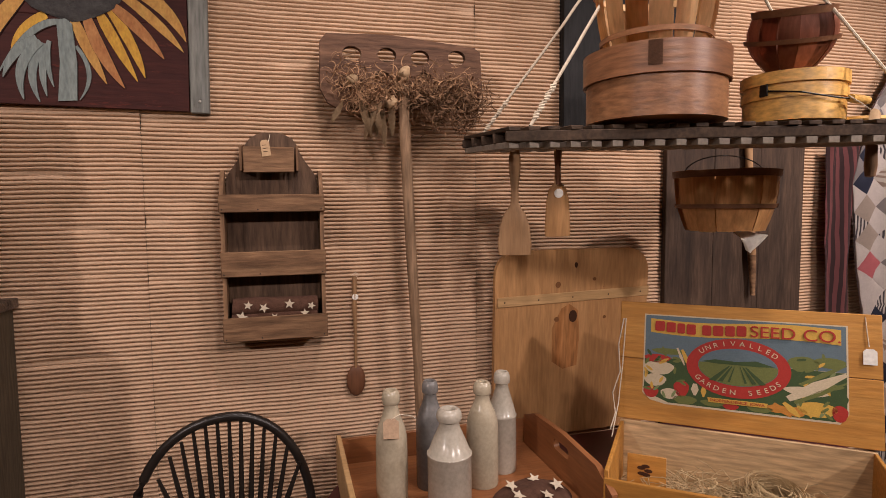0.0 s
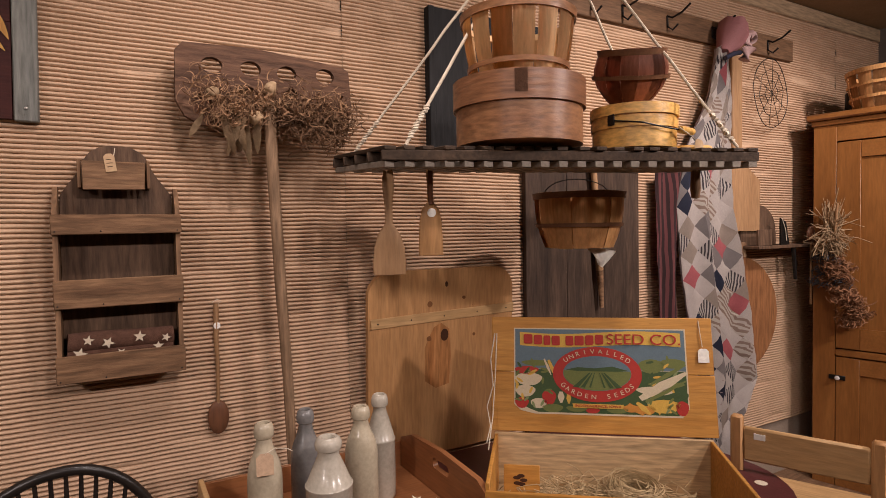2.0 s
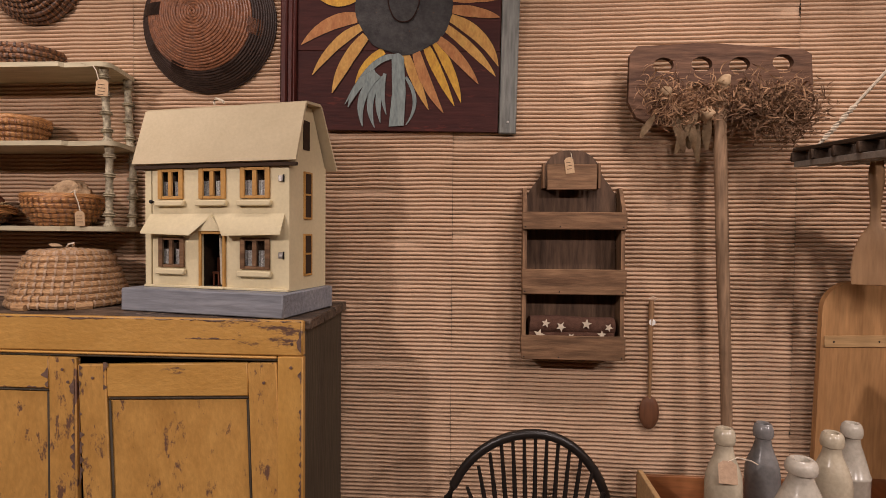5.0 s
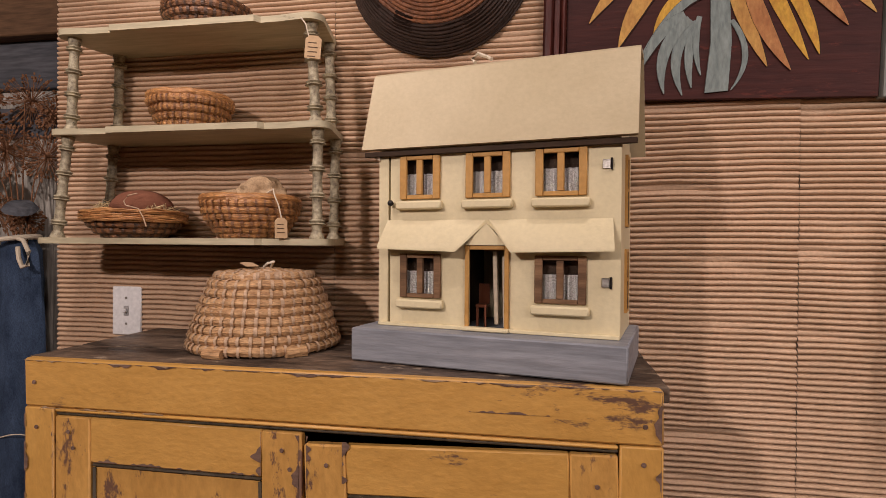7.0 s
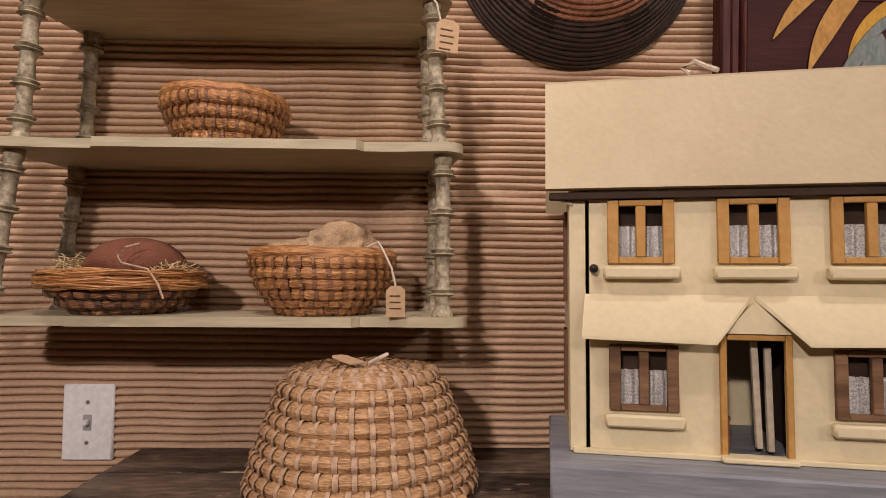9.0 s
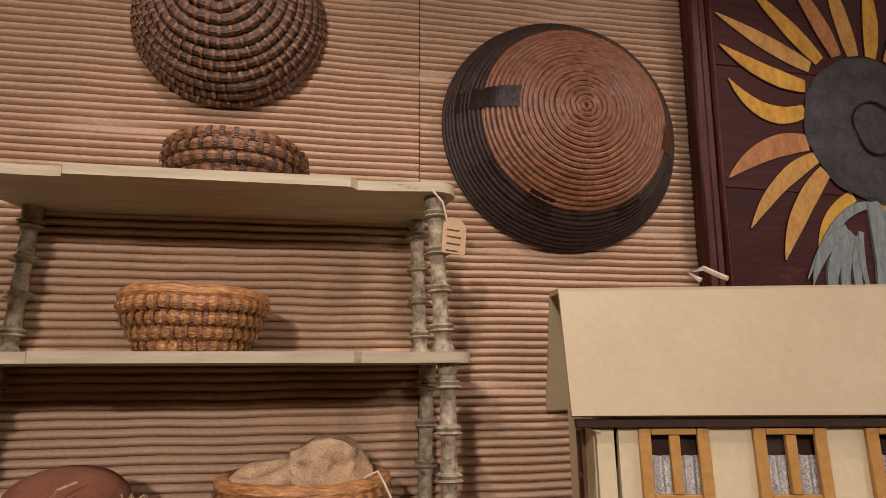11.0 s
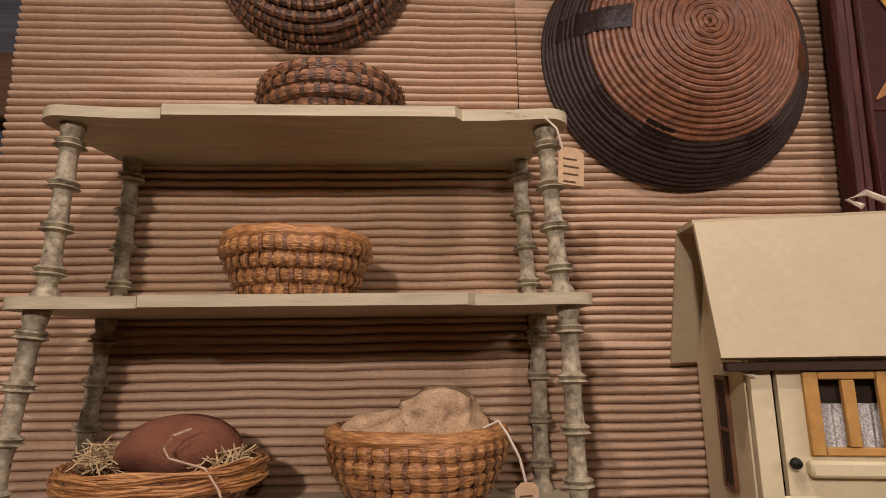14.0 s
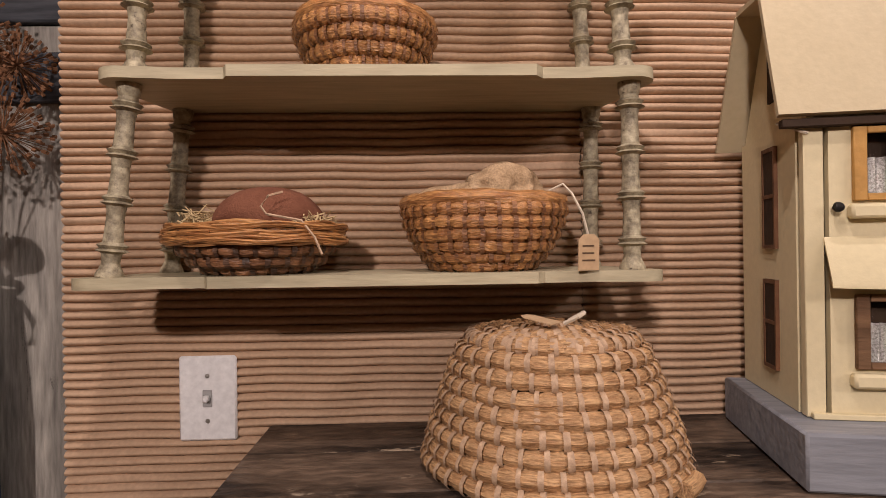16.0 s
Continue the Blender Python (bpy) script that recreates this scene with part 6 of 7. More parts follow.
# corn, pea pods and leaves on the printed border
for a0, b0, wd, mt in (((0.425, 0.118), (0.556, 0.205), 0.016, cream_p), ((0.440, 0.108), (0.556, 0.180), 0.007, field_g), ((0.455, 0.165), (0.556, 0.232), 0.007, field_g), ((0.392, 0.100), (0.432, 0.066), 0.009, orange_p), ((0.415, 0.106), (0.452, 0.068), 0.009, yel_p), ((0.200, 0.135), (0.200, 0.098), 0.010, cream_p), ((0.222, 0.130), (0.222, 0.096), 0.007, yel_p), ((0.165, 0.240), (0.185, 0.185), 0.006, yel_p), ((0.152, 0.244), (0.172, 0.190), 0.004, cream_p)):
    d0 = Vector((b0[0] - a0[0], b0[1] - a0[1])).normalized()
    n0 = Vector((-d0.y, d0.x)) * wd
    ink_shape("vegetable", [(a0[0] + n0.x * 0.5, a0[1] + n0.y * 0.5), (a0[0] - n0.x * 0.5, a0[1] - n0.y * 0.5), ((a0[0] + b0[0]) / 2 - n0.x, (a0[1] + b0[1]) / 2 - n0.y), (b0[0] - n0.x * 0.3, b0[1] - n0.y * 0.3), (b0[0] + n0.x * 0.3, b0[1] + n0.y * 0.3), ((a0[0] + b0[0]) / 2 + n0.x, (a0[1] + b0[1]) / 2 + n0.y)], mt, 3)
rl = random.Random(12)
for k in range(46):
    side = rl.choice((-1, 1))
    cx, cz, a0 = 0.305 + side * rl.uniform(0.135, 0.235), rl.uniform(0.075, 0.255), rl.uniform(0, 3.14)
    ink_shape("leaf", [(cx + 0.012 * math.cos(t) * math.cos(a0) - 0.004 * math.sin(t) * math.sin(a0), cz + 0.012 * math.cos(t) * math.sin(a0) + 0.004 * math.sin(t) * math.cos(a0)) for t in [2 * math.pi * i / 10 for i in range(10)]], rl.choice((field_g, dark_g, field_g, yel_p, leaf_light)), 2.6)
writing("SEED CO.", 0.050, red_p, lid_part, pose(0.440, -0.0165, 0.312) @ flat)
for k, ch in enumerate("UNRIVALLED"):
    t = radians(90 + 52 - 104 * k / 9)
    writing(ch, 0.021, cream_p, lid_part, pose(0.305 + 0.113 * math.cos(t), -0.0150, 0.195 + 0.076 * math.sin(t), 0, -math.degrees(t) * 0.55 + 49) @ flat)
for k, ch in enumerate("GARDEN SEEDS"):
    t = radians(270 - 60 + 120 * k / 11)
    if ch != " ":
        writing(ch, 0.021, cream_p, lid_part, pose(0.305 + 0.113 * math.cos(t), -0.0150, 0.195 + 0.076 * math.sin(t), 0, -(math.degrees(t) - 270) * 0.55) @ flat)
writing("INDEPENDENCE, IOWA", 0.0125, red_p, lid_part, pose(0.305, -0.0165, 0.090) @ flat)
bc = part("tag_cord", tube([(0.598, -0.013, 0.380), (0.600, -0.016, 0.34), (0.604, -0.016, 0.292)], 0.0013, 5), rope_mat, lid_part)
paper_label(bc, pose(0.606, -0.0165, 0.240), 0.030, 0.046, white_tag, 0)
part("lid_cord", tube([(0.004, -0.016, 0.33), (-0.008, -0.02, 0.24), (0.0, -0.03, 0.15), (-0.016, -0.05, 0.08), (-0.004, -0.07, 0.02), (-0.012, -0.11, -0.03)], 0.0018, 5), rope_mat, lid_part)
part("lid_cord", tube([(0.010, -0.016, 0.33), (0.006, -0.025, 0.18), (0.001, -0.05, 0.05), (-0.006, -0.12, -0.05)], 0.0018, 5), rope_mat, lid_part)
card = thing("small_wooden_card", "small ochre wooden card with a dark leaf motif", "card", pose(3.009, -0.429, 0.616, 0, 0, -37.3))
part("card", box(0.030, 0.130, -0.165, -0.157, 0.0145, 0.095, 0.001, m=pose(0, 0.02, 0, -10)), box_wood, card)
for k in range(5):
    part("leaf_motif", plate(oval(0.075 + 0.010 * math.cos(k * 1.3), 0.055 + 0.012 * math.sin(k * 1.3), 0.011, 0.005, 10), -0.1662, -0.1652), knot, card).matrix_basis = pose(0, 0.02, 0, -10)
solo("nest_straw", strands(750, (0.30, -0.13, 0.022), (0.11, 0.055, 0.024), 0.085, 0.0013, 0.3, 21), hay, "loose dry straw lying in the seed box", "straw", pose(3.009, -0.429, 0.616, 0, 0, -37.3), kind="stuff")
nest = bmesh.new()
for k in range(170):
    rr, zz, a0 = random.uniform(0.030, 0.076), random.uniform(0.0, 0.055), random.uniform(0, 6.28)
    tl = random.uniform(-0.25, 0.25)
    tube([(rr * math.cos(a0 + 0.22 * q), rr * math.sin(a0 + 0.22 * q), zz + tl * rr * math.sin(a0 + 0.22 * q)) for q in range(9)], 0.0013, 3, nest)
solo("bird_nest", nest, hay, "round bird nest of dry grass in the seed box", "nest", pose(3.235, -0.765, 0.653, 8, 0, 0))

# ---- windsor chair ----
chair = thing("windsor_chair", "black bow-back windsor chair with many thin spindles", "chair", pose(1.905, -0.30, 0) @ Matrix.Diagonal((1, 1, 1.01, 1)))
bow = [((0.215 if math.cos(a) > 0 else 0.255) * math.cos(a), 0.02 - 0.03 * math.sin(a), 0.45 + 0.412 * math.sin(a) ** 0.72) for a in [math.pi * i / 28 for i in range(29)]]
part("bow", tube(bow, 0.0125, 10), black_paint, chair, "bent back bow")
for k in range(13):
    q = (k - 6) / 6.7
    top_z = 0.45 + 0.412 * (1 - (q * 0.93) ** 2) ** 0.36
    part("spindle", tube([(0.125 * q, -0.005, 0.445), (0.16 * q, -0.006, 0.62), (0.200 * q, -0.008, top_z - 0.004)], 0.006, 7, radii=[0.0055, 0.0075, 0.0045]), black_paint, chair)
part("seat", lathe([(0, 0.415), (0.20, 0.415), (0.225, 0.430), (0.215, 0.450), (0.12, 0.440), (0, 0.436)], 36, m=pose(0, -0.19, 0)), black_paint, chair)
for lx, ly in ((-0.14, -0.06), (0.14, -0.06), (-0.15, -0.32), (0.15, -0.32)):
    part("leg", tube([(lx, ly, 0.416), (lx * 1.2, ly + (0.03 if ly > -0.1 else -0.03), 0.2), (lx * 1.35, ly + (0.05 if ly > -0.1 else -0.05), 0.0)], 0.014, 10, radii=[0.012, 0.018, 0.011]), black_paint, chair)

# ---- pine cupboard in the far corner ----
pc = thing("pine_cupboard", "tall honey-stained pine cupboard with panelled doors and porcelain latches", "cupboard", pose(5.30, -0.145, 0, 0, 0, 12))
PD, PWD, PHT = 0.46, 0.98, 1.945
part("carcass", pierced(0.02, PD, 0.0, PHT, -0.018, 0.0, []), honey, pc)
part("carcass", pierced(0.02, PD, 0.0, PHT, -PWD, -PWD + 0.018, []), honey, pc)
part("back", box(PD - 0.012, PD, -PWD + 0.0185, -0.0185, 0, PHT, 0), honey, pc)
part("top", box(0.02, PD, -PWD + 0.0185, -0.0185, PHT - 0.02, PHT, 0), honey, pc)
part("cornice", wobble(box(-0.035, PD, -PWD - 0.03, 0.03, PHT + 0.0005, PHT + 0.035, 0.008), 0.0006, 9), honey_x, pc, "projecting moulded cornice")
part("cornice_bead", box(-0.012, 0.02, -PWD - 0.008, 0.008, PHT - 0.028, PHT, 0.004), honey_x, pc)
part("stile", box(0, 0.0195, -0.105, 0, 0, PHT - 0.0285, 0.002), honey, pc)
part("stile", box(0, 0.0195, -PWD, -PWD + 0.105, 0, PHT - 0.0285, 0.002), honey, pc)
part("top_rail", box(0.0003, 0.0195, -PWD + 0.1055, -0.1055, PHT - 0.115, PHT - 0.0285, 0.002), honey_x, pc)
part("middle_rail", box(-0.004, 0.0195, -PWD + 0.1055, -0.1055, 0.70, 0.735, 0.004), honey_x, pc)


def pine_door(z0, z1, y0, y1, latch_z):
    d = part("door", box(-0.001, 0.0185, y1 - 0.105, y1, z0, z1, 0.002), honey, pc, "panelled pine door")
    part("door_stile", box(-0.001, 0.0185, y0, y0 + 0.105, z0, z1, 0.002), honey, d)
    part("door_rail", box(-0.0007, 0.0182, y0 + 0.1055, y1 - 0.1055, z1 - 0.085, z1, 0.002), honey_x, d)
    part("door_rail", box(-0.0007, 0.0182, y0 + 0.1055, y1 - 0.1055, z0, z0 + 0.11, 0.002), honey_x, d)
    part("door_panel", box(0.008, 0.016, y0 + 0.106, y1 - 0.106, z0 + 0.1105, z1 - 0.0855, 0), honey, d)
    lt = part("latch", box(-0.008, -0.0012, y1 - 0.045, y1 + 0.03, latch_z - 0.012, latch_z + 0.012, 0.002), iron, d, "black iron latch")
    part("knob", lathe([(0, 0), (0.006, 0), (0.006, 0.008), (0.012, 0.013), (0.009, 0.020), (0, 0.022)], 16, m=pose(-0.0082, y1 - 0.012, latch_z, 0, -90)), switch_plastic, lt, "white porcelain knob")


pine_door(0.742, PHT - 0.122, -PWD + 0.1075, -0.1075, 1.285)
pine_door(0.06, 0.694, -PWD + 0.1075, -0.1075, 0.585)
part("base_rail", box(0.0003, 0.0195, -PWD + 0.1055, -0.1055, 0, 0.055, 0.002), honey_x, pc)
slat_basket("splint_basket", "golden splint basket with crossed weave on the pine cupboard", pose(5.52, -0.40, PHT + 0.036), 0.150, 0.185, 0.205, 15, slat_tan, slat_wood, 0.12, hoops=(0.3, 0.62))
solo("dark_tin", smooth(lathe([(0, 0), (0.06, 0), (0.06, 0.155), (0.052, 0.165), (0, 0.165)], 24)), iron, "dark canister standing behind the splint basket", "canister", pose(5.72, -0.16, PHT + 0.036))

bun = thing("dried_bouquet", "dried flower bundle tied with raffia on the cupboard door", "dried flowers", pose(5.268, -0.255, 1.285))
part("stem_bundle", strands(110, (0, 0, 0.06), (0.012, 0.012, 0.03), 0.24, 0.0022, 3.0, 61, None, 3.0, 0.1), husk, bun, "upright bundle of stems")
fl = bmesh.new()
for k in range(34):
    q = k / 33
    strands(40, (random.gauss(0, 0.02), -0.015 - 0.09 * q + random.gauss(0, 0.035), -0.08 - 0.33 * q), (0.015, 0.020, 0.014), 0.040, 0.0030, 0.9, 200 + k, fl, 0, 0.6)
part("seed_spray", fl, dried_brown, bun, "drooping brown seed heads")
lf = bmesh.new()
for k in range(9):
    strands(30, (-0.012, random.gauss(0.02, 0.035), -0.06 - 0.02 * k), (0.01, 0.02, 0.015), 0.05, 0.0022, 0.9, 300 + k, lf, 0, 0.8)
part("dark_leaf", lf, barn_dark, bun, "dark crumpled leaves")
part("raffia", strands(70, (-0.03, 0.0, 0.0), (0.008, 0.025, 0.015), 0.15, 0.0024, 0.9, 77, None, -0.3, 0.6), husk, bun, "pale raffia bow")
part("stick", tube([(-0.02, -0.02, 0.0), (-0.02, -0.035, 0.22)], 0.006, 7), utensil, bun)

# ---- peg rail with iron hooks ----
rail = thing("peg_rail", "long brown wooden rail with bent iron hooks", "hook rail", pose(0, -0.012, 0))
part("rail_board", wobble(box(3.60, 5.302, -0.022, 0, 2.295, 2.408, 0.003), 0.0015, 7), barn_brown, rail)
for x in (3.80, 3.985, 4.275, 4.60, 5.06):
    h = part("hook", tube([(x, -0.024, 2.375), (x + 0.004, -0.05, 2.36), (x + 0.012, -0.095, 2.372), (x + 0.02, -0.135, 2.40)], 0.0048, 7), iron, rail, "bent iron coat hook")
    part("lower_hook", tube([(x, -0.024, 2.375), (x, -0.027, 2.325), (x + 0.006, -0.05, 2.305), (x + 0.012, -0.075, 2.325)], 0.0048, 7), iron, h)

# ---- patchwork quilt hung from the rail ----
quilt = thing("patchwork_quilt", "faded diamond patchwork quilt hung bunched from a hook", "quilt", pose(0, 0, 0))
LEFT = [(0.0, 4.545), (0.10, 4.50), (0.26, 4.33), (0.38, 4.28), (0.52, 4.31), (0.68, 4.36), (0.82, 4.42), (1.0, 4.46)]
RIGHT = [(0.0, 4.635), (0.10, 4.655), (0.26, 4.625), (0.38, 4.63), (0.52, 4.70), (0.68, 4.775), (0.82, 4.83), (1.0, 4.62)]


def interp(table_, q):
    for (a, x0), (b, x1) in zip(table_, table_[1:]):
        if q <= b:
            s = (q - a) / (b - a)
            s = s * s * (3 - 2 * s) * 0.5 + s * 0.5
            return x0 + (x1 - x0) * s
    return table_[-1][1]


def cloth(u, v):
    x0, x1 = interp(LEFT, v), interp(RIGHT, v)
    fold = 0.020 * math.sin(u * 9.5 + v * 2.2) * min(1, 0.25 + v * 1.6) + 0.012 * math.sin(u * 21 + v * 5)
    return Vector((x0 + (x1 - x0) * u, -0.105 + fold, 2.235 - 1.95 * v + 0.025 * math.sin(u * 6)))


fabrics = [plain("quilt_cream", (0.55, 0.49, 0.45)), plain("quilt_grey", (0.24, 0.21, 0.20)), plain("quilt_taupe", (0.36, 0.29, 0.24)), plain("quilt_navy", (0.025, 0.028, 0.05)), plain("quilt_pink", (0.46, 0.13, 0.14)), plain("quilt_print", (0.55, 0.49, 0.45))]


def striped(name, c1, c2, scale, axis):
    m = surface(name, c1, c1, 40, rough=0.95, bump=0.15, fine=200)
    nt = m.node_tree
    co, wv, mx = nt.nodes.new("ShaderNodeTexCoord"), nt.nodes.new("ShaderNodeTexWave"), nt.nodes.new("ShaderNodeMix")
    wv.bands_direction, mx.data_type = axis, "RGBA"
    wv.inputs["Scale"].default_value, wv.inputs["Distortion"].default_value = scale, 0.6
    nt.links.new(co.outputs["Object"], wv.inputs["Vector"])
    sharp = nt.nodes.new("ShaderNodeMapRange")
    sharp.inputs["From Min"].default_value, sharp.inputs["From Max"].default_value = 0.45, 0.55
    nt.links.new(wv.outputs["Fac"], sharp.inputs["Value"])
    nt.links.new(sharp.outputs[0], mx.inputs["Factor"])
    mx.inputs["A"].default_value, mx.inputs["B"].default_value = (*c1, 1), (*c2, 1)
    nt.links.new(mx.outputs["Result"], nt.nodes["Principled BSDF"].inputs["Base Color"])
    return m


fabrics += [striped("quilt_stripe", (0.52, 0.47, 0.43), (0.07, 0.06, 0.065), 26, "X"), striped("quilt_check", (0.50, 0.44, 0.38), (0.28, 0.2, 0.16), 24, "DIAGONAL")]
NU, NV = 4, 17
rq = random.Random(5)
for i in range(-1, 2 * NU + 1):
    for j in range(-1, 2 * NV + 2):
        if (i + j) % 2:
            continue
        cu, cv = i / (2 * NU), j / (2 * NV)
        du, dv = 1 / (2 * NU), 1 / (2 * NV)
        ring = []
        for s, t in ((0, -1), (0.5, -0.5), (1, 0), (0.5, 0.5), (0, 1), (-0.5, 0.5), (-1, 0), (-0.5, -0.5)):
            ring.append((min(max(cu + du * s, 0), 1), min(max(cv + dv * t, 0), 1)))
        if len(set(ring)) < 4 or not -0.01 <= cu <= 1.01 or not -0.01 <= cv <= 1.01:
            continue
        bm = bmesh.new()
        mid = bm.verts.new(cloth(min(max(cu, 0), 1), min(max(cv, 0), 1)) + Vector((0, -0.004, 0)))
        vs = [bm.verts.new(cloth(*p)) for p in ring]
        for k in range(8):
            try:
                bm.faces.new((mid, vs[(k + 1) % 8], vs[k])).smooth = True
            except ValueError:
                pass
        bmesh.ops.solidify(bm, geom=bm.faces[:], thickness=0.004)
        mt = fabrics[0] if i % 2 == 0 and rq.random() < 0.78 else fabrics[rq.choice((1, 1, 2, 3, 4, 5, 6, 6, 7, 7))]
        part("patch", bm, mt, quilt)
part("lining", sheet(lambda u, v: cloth(u, v) + Vector((0, 0.008, 0)), 24, 60, 0.002), plain("quilt_lining", (0.40, 0.30, 0.28)), quilt)
part("knot", smooth(wobble(lathe([(0, -0.09), (0.035, -0.08), (0.05, -0.03), (0.075, 0.03), (0.07, 0.08), (0.03, 0.10), (0, 0.10)], 24, m=pose(4.63, -0.11, 2.30, 0, 25, 0)), 0.022, 16)), plain("quilt_rose", (0.30, 0.13, 0.13)), quilt, "rose bunched corner over the hook")
part("fold_roll", tube([(4.665, -0.16, 2.19), (4.68, -0.175, 2.24), (4.69, -0.17, 2.29), (4.73, -0.15, 2.315)], 0.035, 12, radii=[0.028, 0.034, 0.036, 0.03]), plain("quilt_pale_rose", (0.50, 0.33, 0.31)), quilt)
part("dark_tie", tube([(4.55, -0.14, 2.19), (4.60, -0.155, 2.215), (4.66, -0.14, 2.23)], 0.016, 8, squash=0.7), fabrics[3], quilt)
part("side_fold", wobble(sheet(lambda u, v: (4.16 + 0.16 * u - 0.09 * v * (1 - v) + 0.04 * v, -0.06 - 0.02 * math.sin(u * 9 + v * 3), 1.66 - 1.0 * v), 20, 30, 0.003), 0.006, 9), striped("pink_stripe", (0.20, 0.075, 0.075), (0.06, 0.035, 0.035), 14, "X"), quilt, "dark pink striped quilt back")

# ---- small wall things beside the cupboard ----
beater = thing("wire_beater", "round rusty wire rug beater hung on the rail", "wire beater", pose(5.06, -0.055, 2.095))
part("outer_wire", tube([(0.150 * math.cos(a), 0.004 * math.sin(3 * a), 0.180 * math.sin(a)) for a in [2 * math.pi * i / 40 for i in range(40)]], 0.0022, 6, closed=True), iron, beater)
for k in range(5):
    a = math.pi * k / 5 + 0.2
    part("spoke", tube([(-0.15 * math.cos(a), 0, -0.18 * math.sin(a)), (0, -0.006, 0), (0.15 * math.cos(a), 0, 0.18 * math.sin(a))], 0.0015, 5), iron, beater)
for q in (0.35, 0.68):
    part("inner_wire", tube([(0.150 * q * math.cos(a) + 0.006 * math.sin(7 * a), -0.003, 0.180 * q * math.sin(a)) for a in [2 * math.pi * i / 36 for i in range(36)]], 0.0016, 5, closed=True), iron, beater)
peel = thing("bread_peel", "pale wooden bread peel with a broad square blade", "bread peel", pose(0, -0.030, 0))
part("handle", wobble(box(4.755, 4.838, -0.012, 0.010, 1.705, 2.26, 0.006), 0.001, 9), utensil, peel)
part("blade", wobble(plate([(4.672, 1.372), (4.985, 1.366), (4.992, 1.63), (4.94, 1.665), (4.845, 1.722), (4.748, 1.722), (4.672, 1.66)], -0.010, 0.006), 0.001, 9), utensil, peel)
rbd = thing("round_board", "brown round-edged chopping board hung low on the wall", "chopping board", pose(0, -0.030, 0))
part("board", plate([(4.79 + 0.355 * math.cos(a) * (1 if math.cos(a) > 0 else 0.5), 0.93 + 0.31 * math.sin(a)) for a in [2 * math.pi * i / 36 for i in range(36)]], -0.010, 0.008), surface("warm_brown_board", (0.20, 0.085, 0.035), (0.30, 0.14, 0.06), 6, GZ, 0.5), rbd)
part("hanger", box(4.80, 4.86, -0.018, 0.008, 1.241, 1.31, 0.004), grey_wood, rbd)
part("price_tag", box(4.835, 4.855, -0.0205, -0.0185, 1.235, 1.29, 0), paper_tag, rbd)
ws = thing("candle_shelf", "small dark wooden wall shelf with arched back", "wall shelf", pose(0, -0.012, 0))
part("shelf_board", box(4.83, 5.40, -0.125, 0, 1.276, 1.292, 0.002), dark_board, ws)
part("back_board", plate([(4.845, 1.2925), (5.16, 1.2925)] + [(5.00 + 0.155 * math.cos(a), 1.36 + 0.145 * math.sin(a)) for a in [math.pi * i / 12 for i in range(13)]], -0.014, 0), dark_board, ws)
part("box_front", wobble(box(4.845, 4.965, -0.110, -0.098, 1.2925, 1.375, 0.002), 0.001, 20), dark_board, ws)
tw = thing("small_trowel", "dark iron trowel resting on the little shelf", "trowel", pose(5.09, -0.105, 1.293))
part("blade", plate([(-0.03, 0.0), (0.05, 0.0), (0.02, 0.12), (-0.03, 0.14)], -0.004, 0.003), iron, tw)
part("cord", tube([(-0.02, -0.005, 0.14), (0.0, -0.012, 0.08), (0.015, -0.01, 0.02)], 0.002, 5), rope_mat, tw)
sp2 = thing("iron_spike", "dark iron bar hanging beneath the shelf", "iron bar", pose(5.175, -0.115, 1.105))
part("bar", tube([(0.012, 0, 0.0), (-0.008, 0, 0.17)], 0.011, 8, radii=[0.009, 0.012]), iron, sp2)
for x, z in ((5.285, 0.965), (5.40, 0.96)):
    w = thing("ladle_spoon", "red-brown wooden spoon with a thin straight handle", "spoon", pose(x, -0.142, z), "spoons on the shelf")
    part("handle", tube([(0, 0, 0), (0, 0, 0.345)], 0.0055, 8), utensil, w)
    bm = bmesh.new()
    bmesh.ops.create_uvsphere(bm, u_segments=16, v_segments=10, radius=1)
    bmesh.ops.transform(bm, matrix=Matrix.LocRotScale((0, 0, 0.38), None, (0.038, 0.014, 0.044)), verts=bm.verts[:])
    part("bowl", smooth(bm), utensil_dark, w, "red-brown oval spoon bowl")

# ---- pale chair behind the table ----
ch = thing("plain_chair", "plain pale wooden chair with a wide top rail", "chair", pose(3.756, -0.725, 0, 0, 0, -66.7) @ Matrix.Diagonal((1, 1, 1.02, 1)))
part("post", box(-0.018, 0.018, -0.016, 0.016, 0, 0.775, 0.006), pine, ch)
part("post", box(0.35, 0.390, -0.016, 0.016, 0, 0.765, 0.008), pine, ch)
part("top_rail", wobble(box(0.0185, 0.3495, -0.010, 0.010, 0.635, 0.742, 0.006), 0.001, 9), pine_x, ch)
part("seat", box(-0.02, 0.392, 0.017, 0.40, 0.43, 0.452, 0.006), pine_x, ch)
for lx in (0.0, 0.37):
    part("leg", box(lx - 0.018, lx + 0.018, 0.365, 0.399, 0, 0.4295, 0.004), pine, ch)
part("price_tag", box(0.05, 0.082, -0.0125, -0.0105, 0.708, 0.726, 0), white_tag, ch)

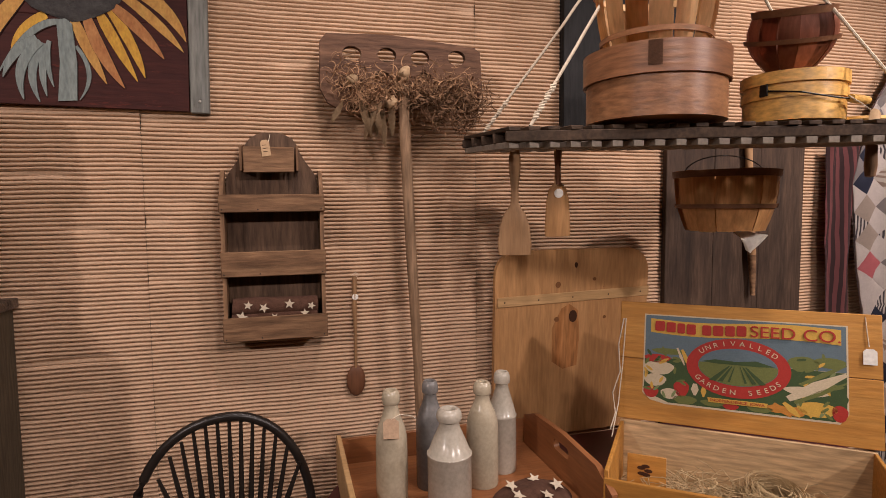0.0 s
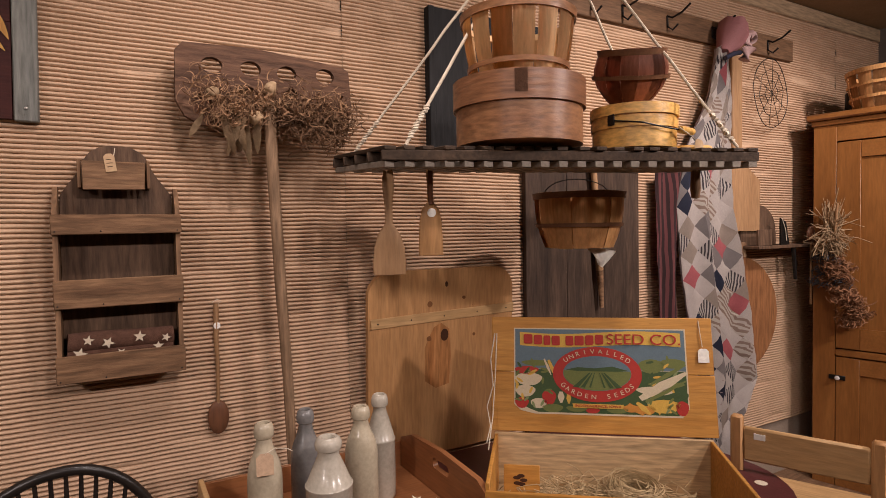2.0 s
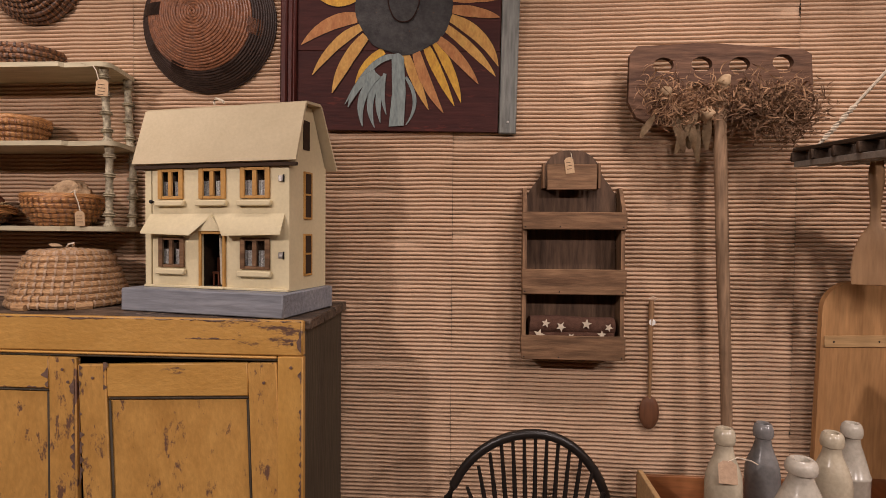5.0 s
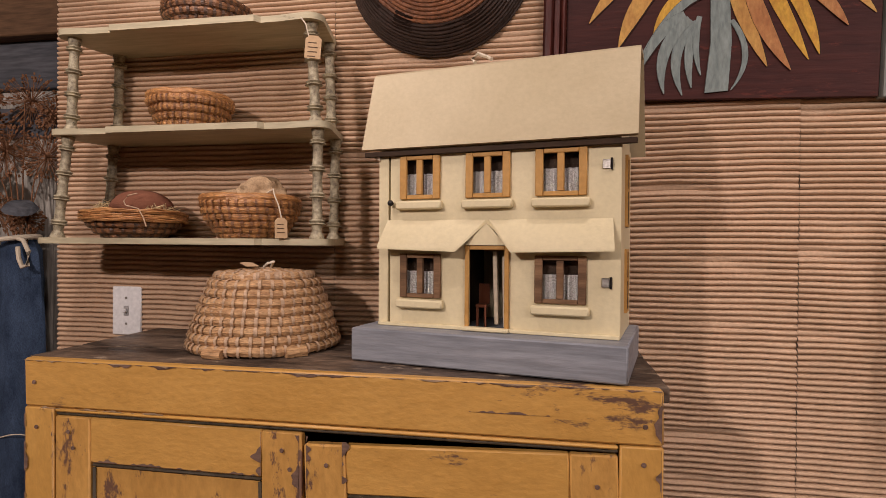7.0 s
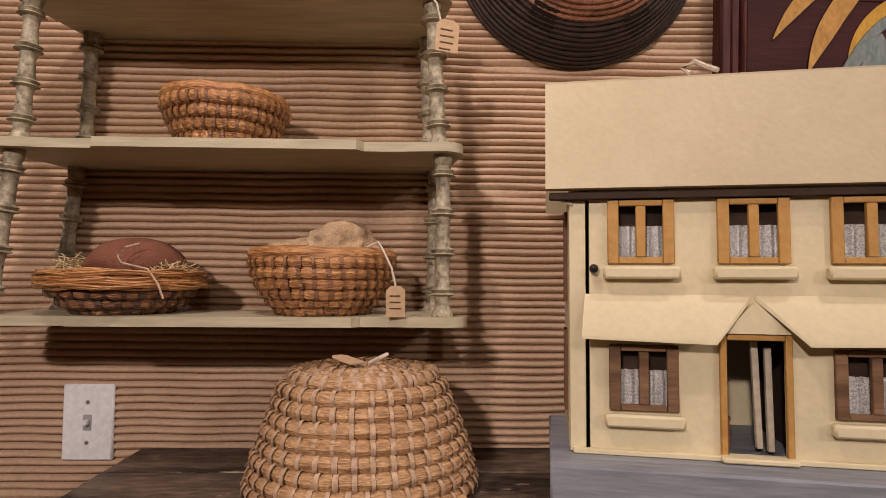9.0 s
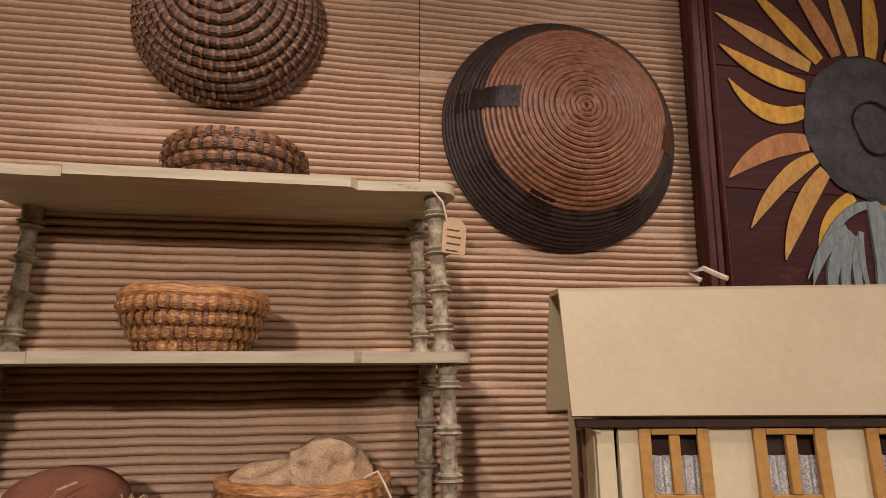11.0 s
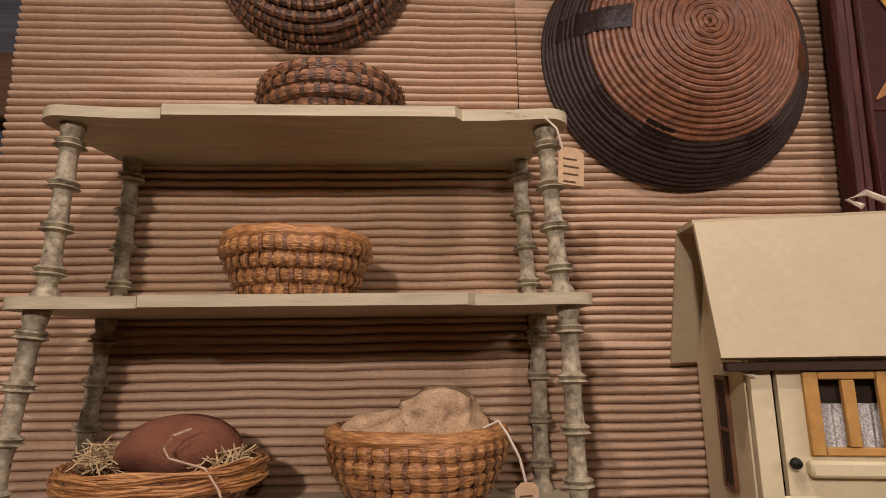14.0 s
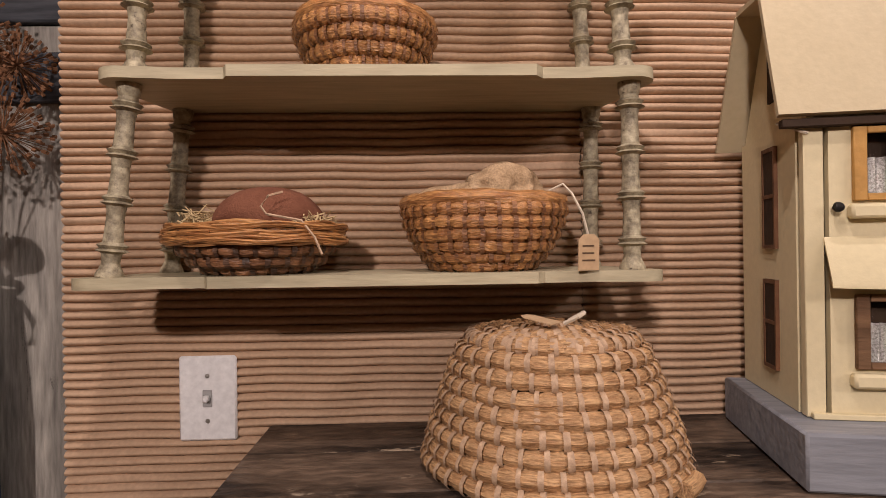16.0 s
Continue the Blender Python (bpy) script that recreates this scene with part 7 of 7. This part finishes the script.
# ---- weathered boards, dried flowers and jeans at the end of the cardboard ----
ob = thing("barn_door", "weathered grey plank door in the recess beside the cardboard wall", "door", pose(0.018, 0.318, 0))
for k in range(7):
    part("plank", wobble(box(-0.195 - 0.155 * (k + 1), -0.1965 - 0.155 * k, -0.022, 0.004, 0.0, 1.90, 0.003), 0.0015, 12, k), barn_grey, ob)
part("lintel", wobble(box(-1.40, -0.194, -0.040, 0.004, 1.9005, 2.06, 0.004), 0.0015, 9), barn_dark, ob, "dark blue-grey lintel board")
part("beam", wobble(box(-1.45, -0.194, -0.090, 0.004, 2.0605, 2.20, 0.005), 0.0015, 9), barn_brown, ob, "brown beam")
part("upper_plank", box(-1.45, -0.194, -0.020, 0.004, 2.2005, 2.60, 0.004), barn_dark, ob)
part("door_batten", wobble(box(-1.30, -0.20, -0.040, -0.0225, 1.74, 1.84, 0.003), 0.0015, 9), barn_dark, ob)
fb = thing("dried_flowers", "bunch of dried brown allium heads tucked into hanging jeans", "dried flowers", pose(-0.480, 0.185, 1.385))
for k, (x, z, r) in enumerate(((-0.13, 0.36, 0.075), (0.02, 0.45, 0.085), (-0.02, 0.29, 0.085), (0.10, 0.27, 0.075), (0.11, 0.40, 0.060), (-0.20, 0.25, 0.060), (-0.08, 0.10, 0.062), (0.0, 0.08, 0.05), (-0.10, 0.46, 0.05))):
    hd = bmesh.new()
    c0 = Vector((x, -0.02 + 0.03 * math.sin(k * 2.1), z))
    for q in range(150):
        dv_ = noise.random_unit_vector()
        e1 = c0 + dv_ * r * random.uniform(0.82, 1.05)
        tube([c0, e1], 0.0007, 3, hd)
        tube([e1 - dv_ * 0.004, e1 + dv_ * 0.004], 0.0032, 4, hd)
    part("flower_head", hd, dried_brown, fb, "round spiky dried flower head")
    part("stalk", tube([(x, -0.02, z - 0.01), (x * 0.4, -0.015, z * 0.45), (x * 0.12, -0.01, -0.03)], 0.0022, 5), dried_brown, fb)
part("seed_disc", wobble(lathe([(0, 0.010), (0.035, 0.007), (0.050, 0.0), (0.040, -0.006), (0, -0.006)], 24, m=pose(-0.13, -0.075, 0.205, 82, 0, -15)), 0.003, 60), burlap, fb, "pale dried seed disc")
part("disc_edge", wobble(tube([(-0.13 + 0.050 * math.cos(t), -0.077, 0.205 + 0.050 * math.sin(t)) for t in [2 * math.pi * i / 24 for i in range(24)]], 0.007, 6, closed=True), 0.006, 50), dried_brown, fb)
part("dark_cap", wobble(lathe([(0, 0.020), (0.034, 0.014), (0.046, 0.0), (0, -0.002)], 20, m=pose(0.045, -0.06, 0.11, 25, 20, 0)), 0.003, 50), barn_dark, fb, "dark dried seed cap")
part("dark_cap", wobble(lathe([(0, 0.018), (0.022, 0.012), (0.028, 0.0), (0, -0.002)], 20, m=pose(-0.12, -0.07, 0.055, 70, 0, 0)), 0.003, 50), barn_dark, fb)
je = thing("jeans", "faded blue jeans hung by a white rope belt on the door", "jeans", pose(-0.578, 0.195, 0.0))


def denim_leg(x, s):
    bm = lathe([(0.001, 0.50), (0.100, 0.50), (0.098, 0.70), (0.092, 0.95), (0.088, 1.15), (0.082, 1.28), (0.070, 1.365), (0.055, 1.395), (0.001, 1.395)], 40)
    for v in bm.verts:
        t = math.atan2(v.co.y, v.co.x)
        k = 1 + 0.10 * math.sin(5 * t + s) * min(1, (1.42 - v.co.z) * 3) + 0.05 * math.sin(9 * t + v.co.z * 7)
        v.co.x, v.co.y = v.co.x * k + x, v.co.y * k * 0.55
    return wobble(bm, 0.010, 7, s)


part("leg", denim_leg(-0.105, 1.0), denim, je, "blue denim leg")
part("leg", denim_leg(0.065, 2.0), denim, je, "blue denim leg")
part("hem_stitching", tube([(-0.20 + 0.36 * i / 20, -0.066 + 0.006 * math.sin(i), 0.80 - 0.01 * math.sin(i * 0.6)) for i in range(21)], 0.0018, 5), rope_mat, je, "pale stitched seam")
part("rope_belt", tube([(0.12 * math.cos(t) + 0.02, -0.01 + 0.060 * math.sin(t), 1.395 + 0.018 * math.cos(t)) for t in [2 * math.pi * i / 24 for i in range(24)]], 0.0075, 8, closed=True), rope_mat, je, "white rope belt")
part("rope_end", tube([(0.115, -0.050, 1.405), (0.140, -0.056, 1.400), (0.163, -0.060, 1.365), (0.160, -0.060, 1.325), (0.140, -0.060, 1.318), (0.126, -0.058, 1.345), (0.120, -0.056, 1.380)], 0.0065, 8), rope_mat, je, "loose looped rope end")
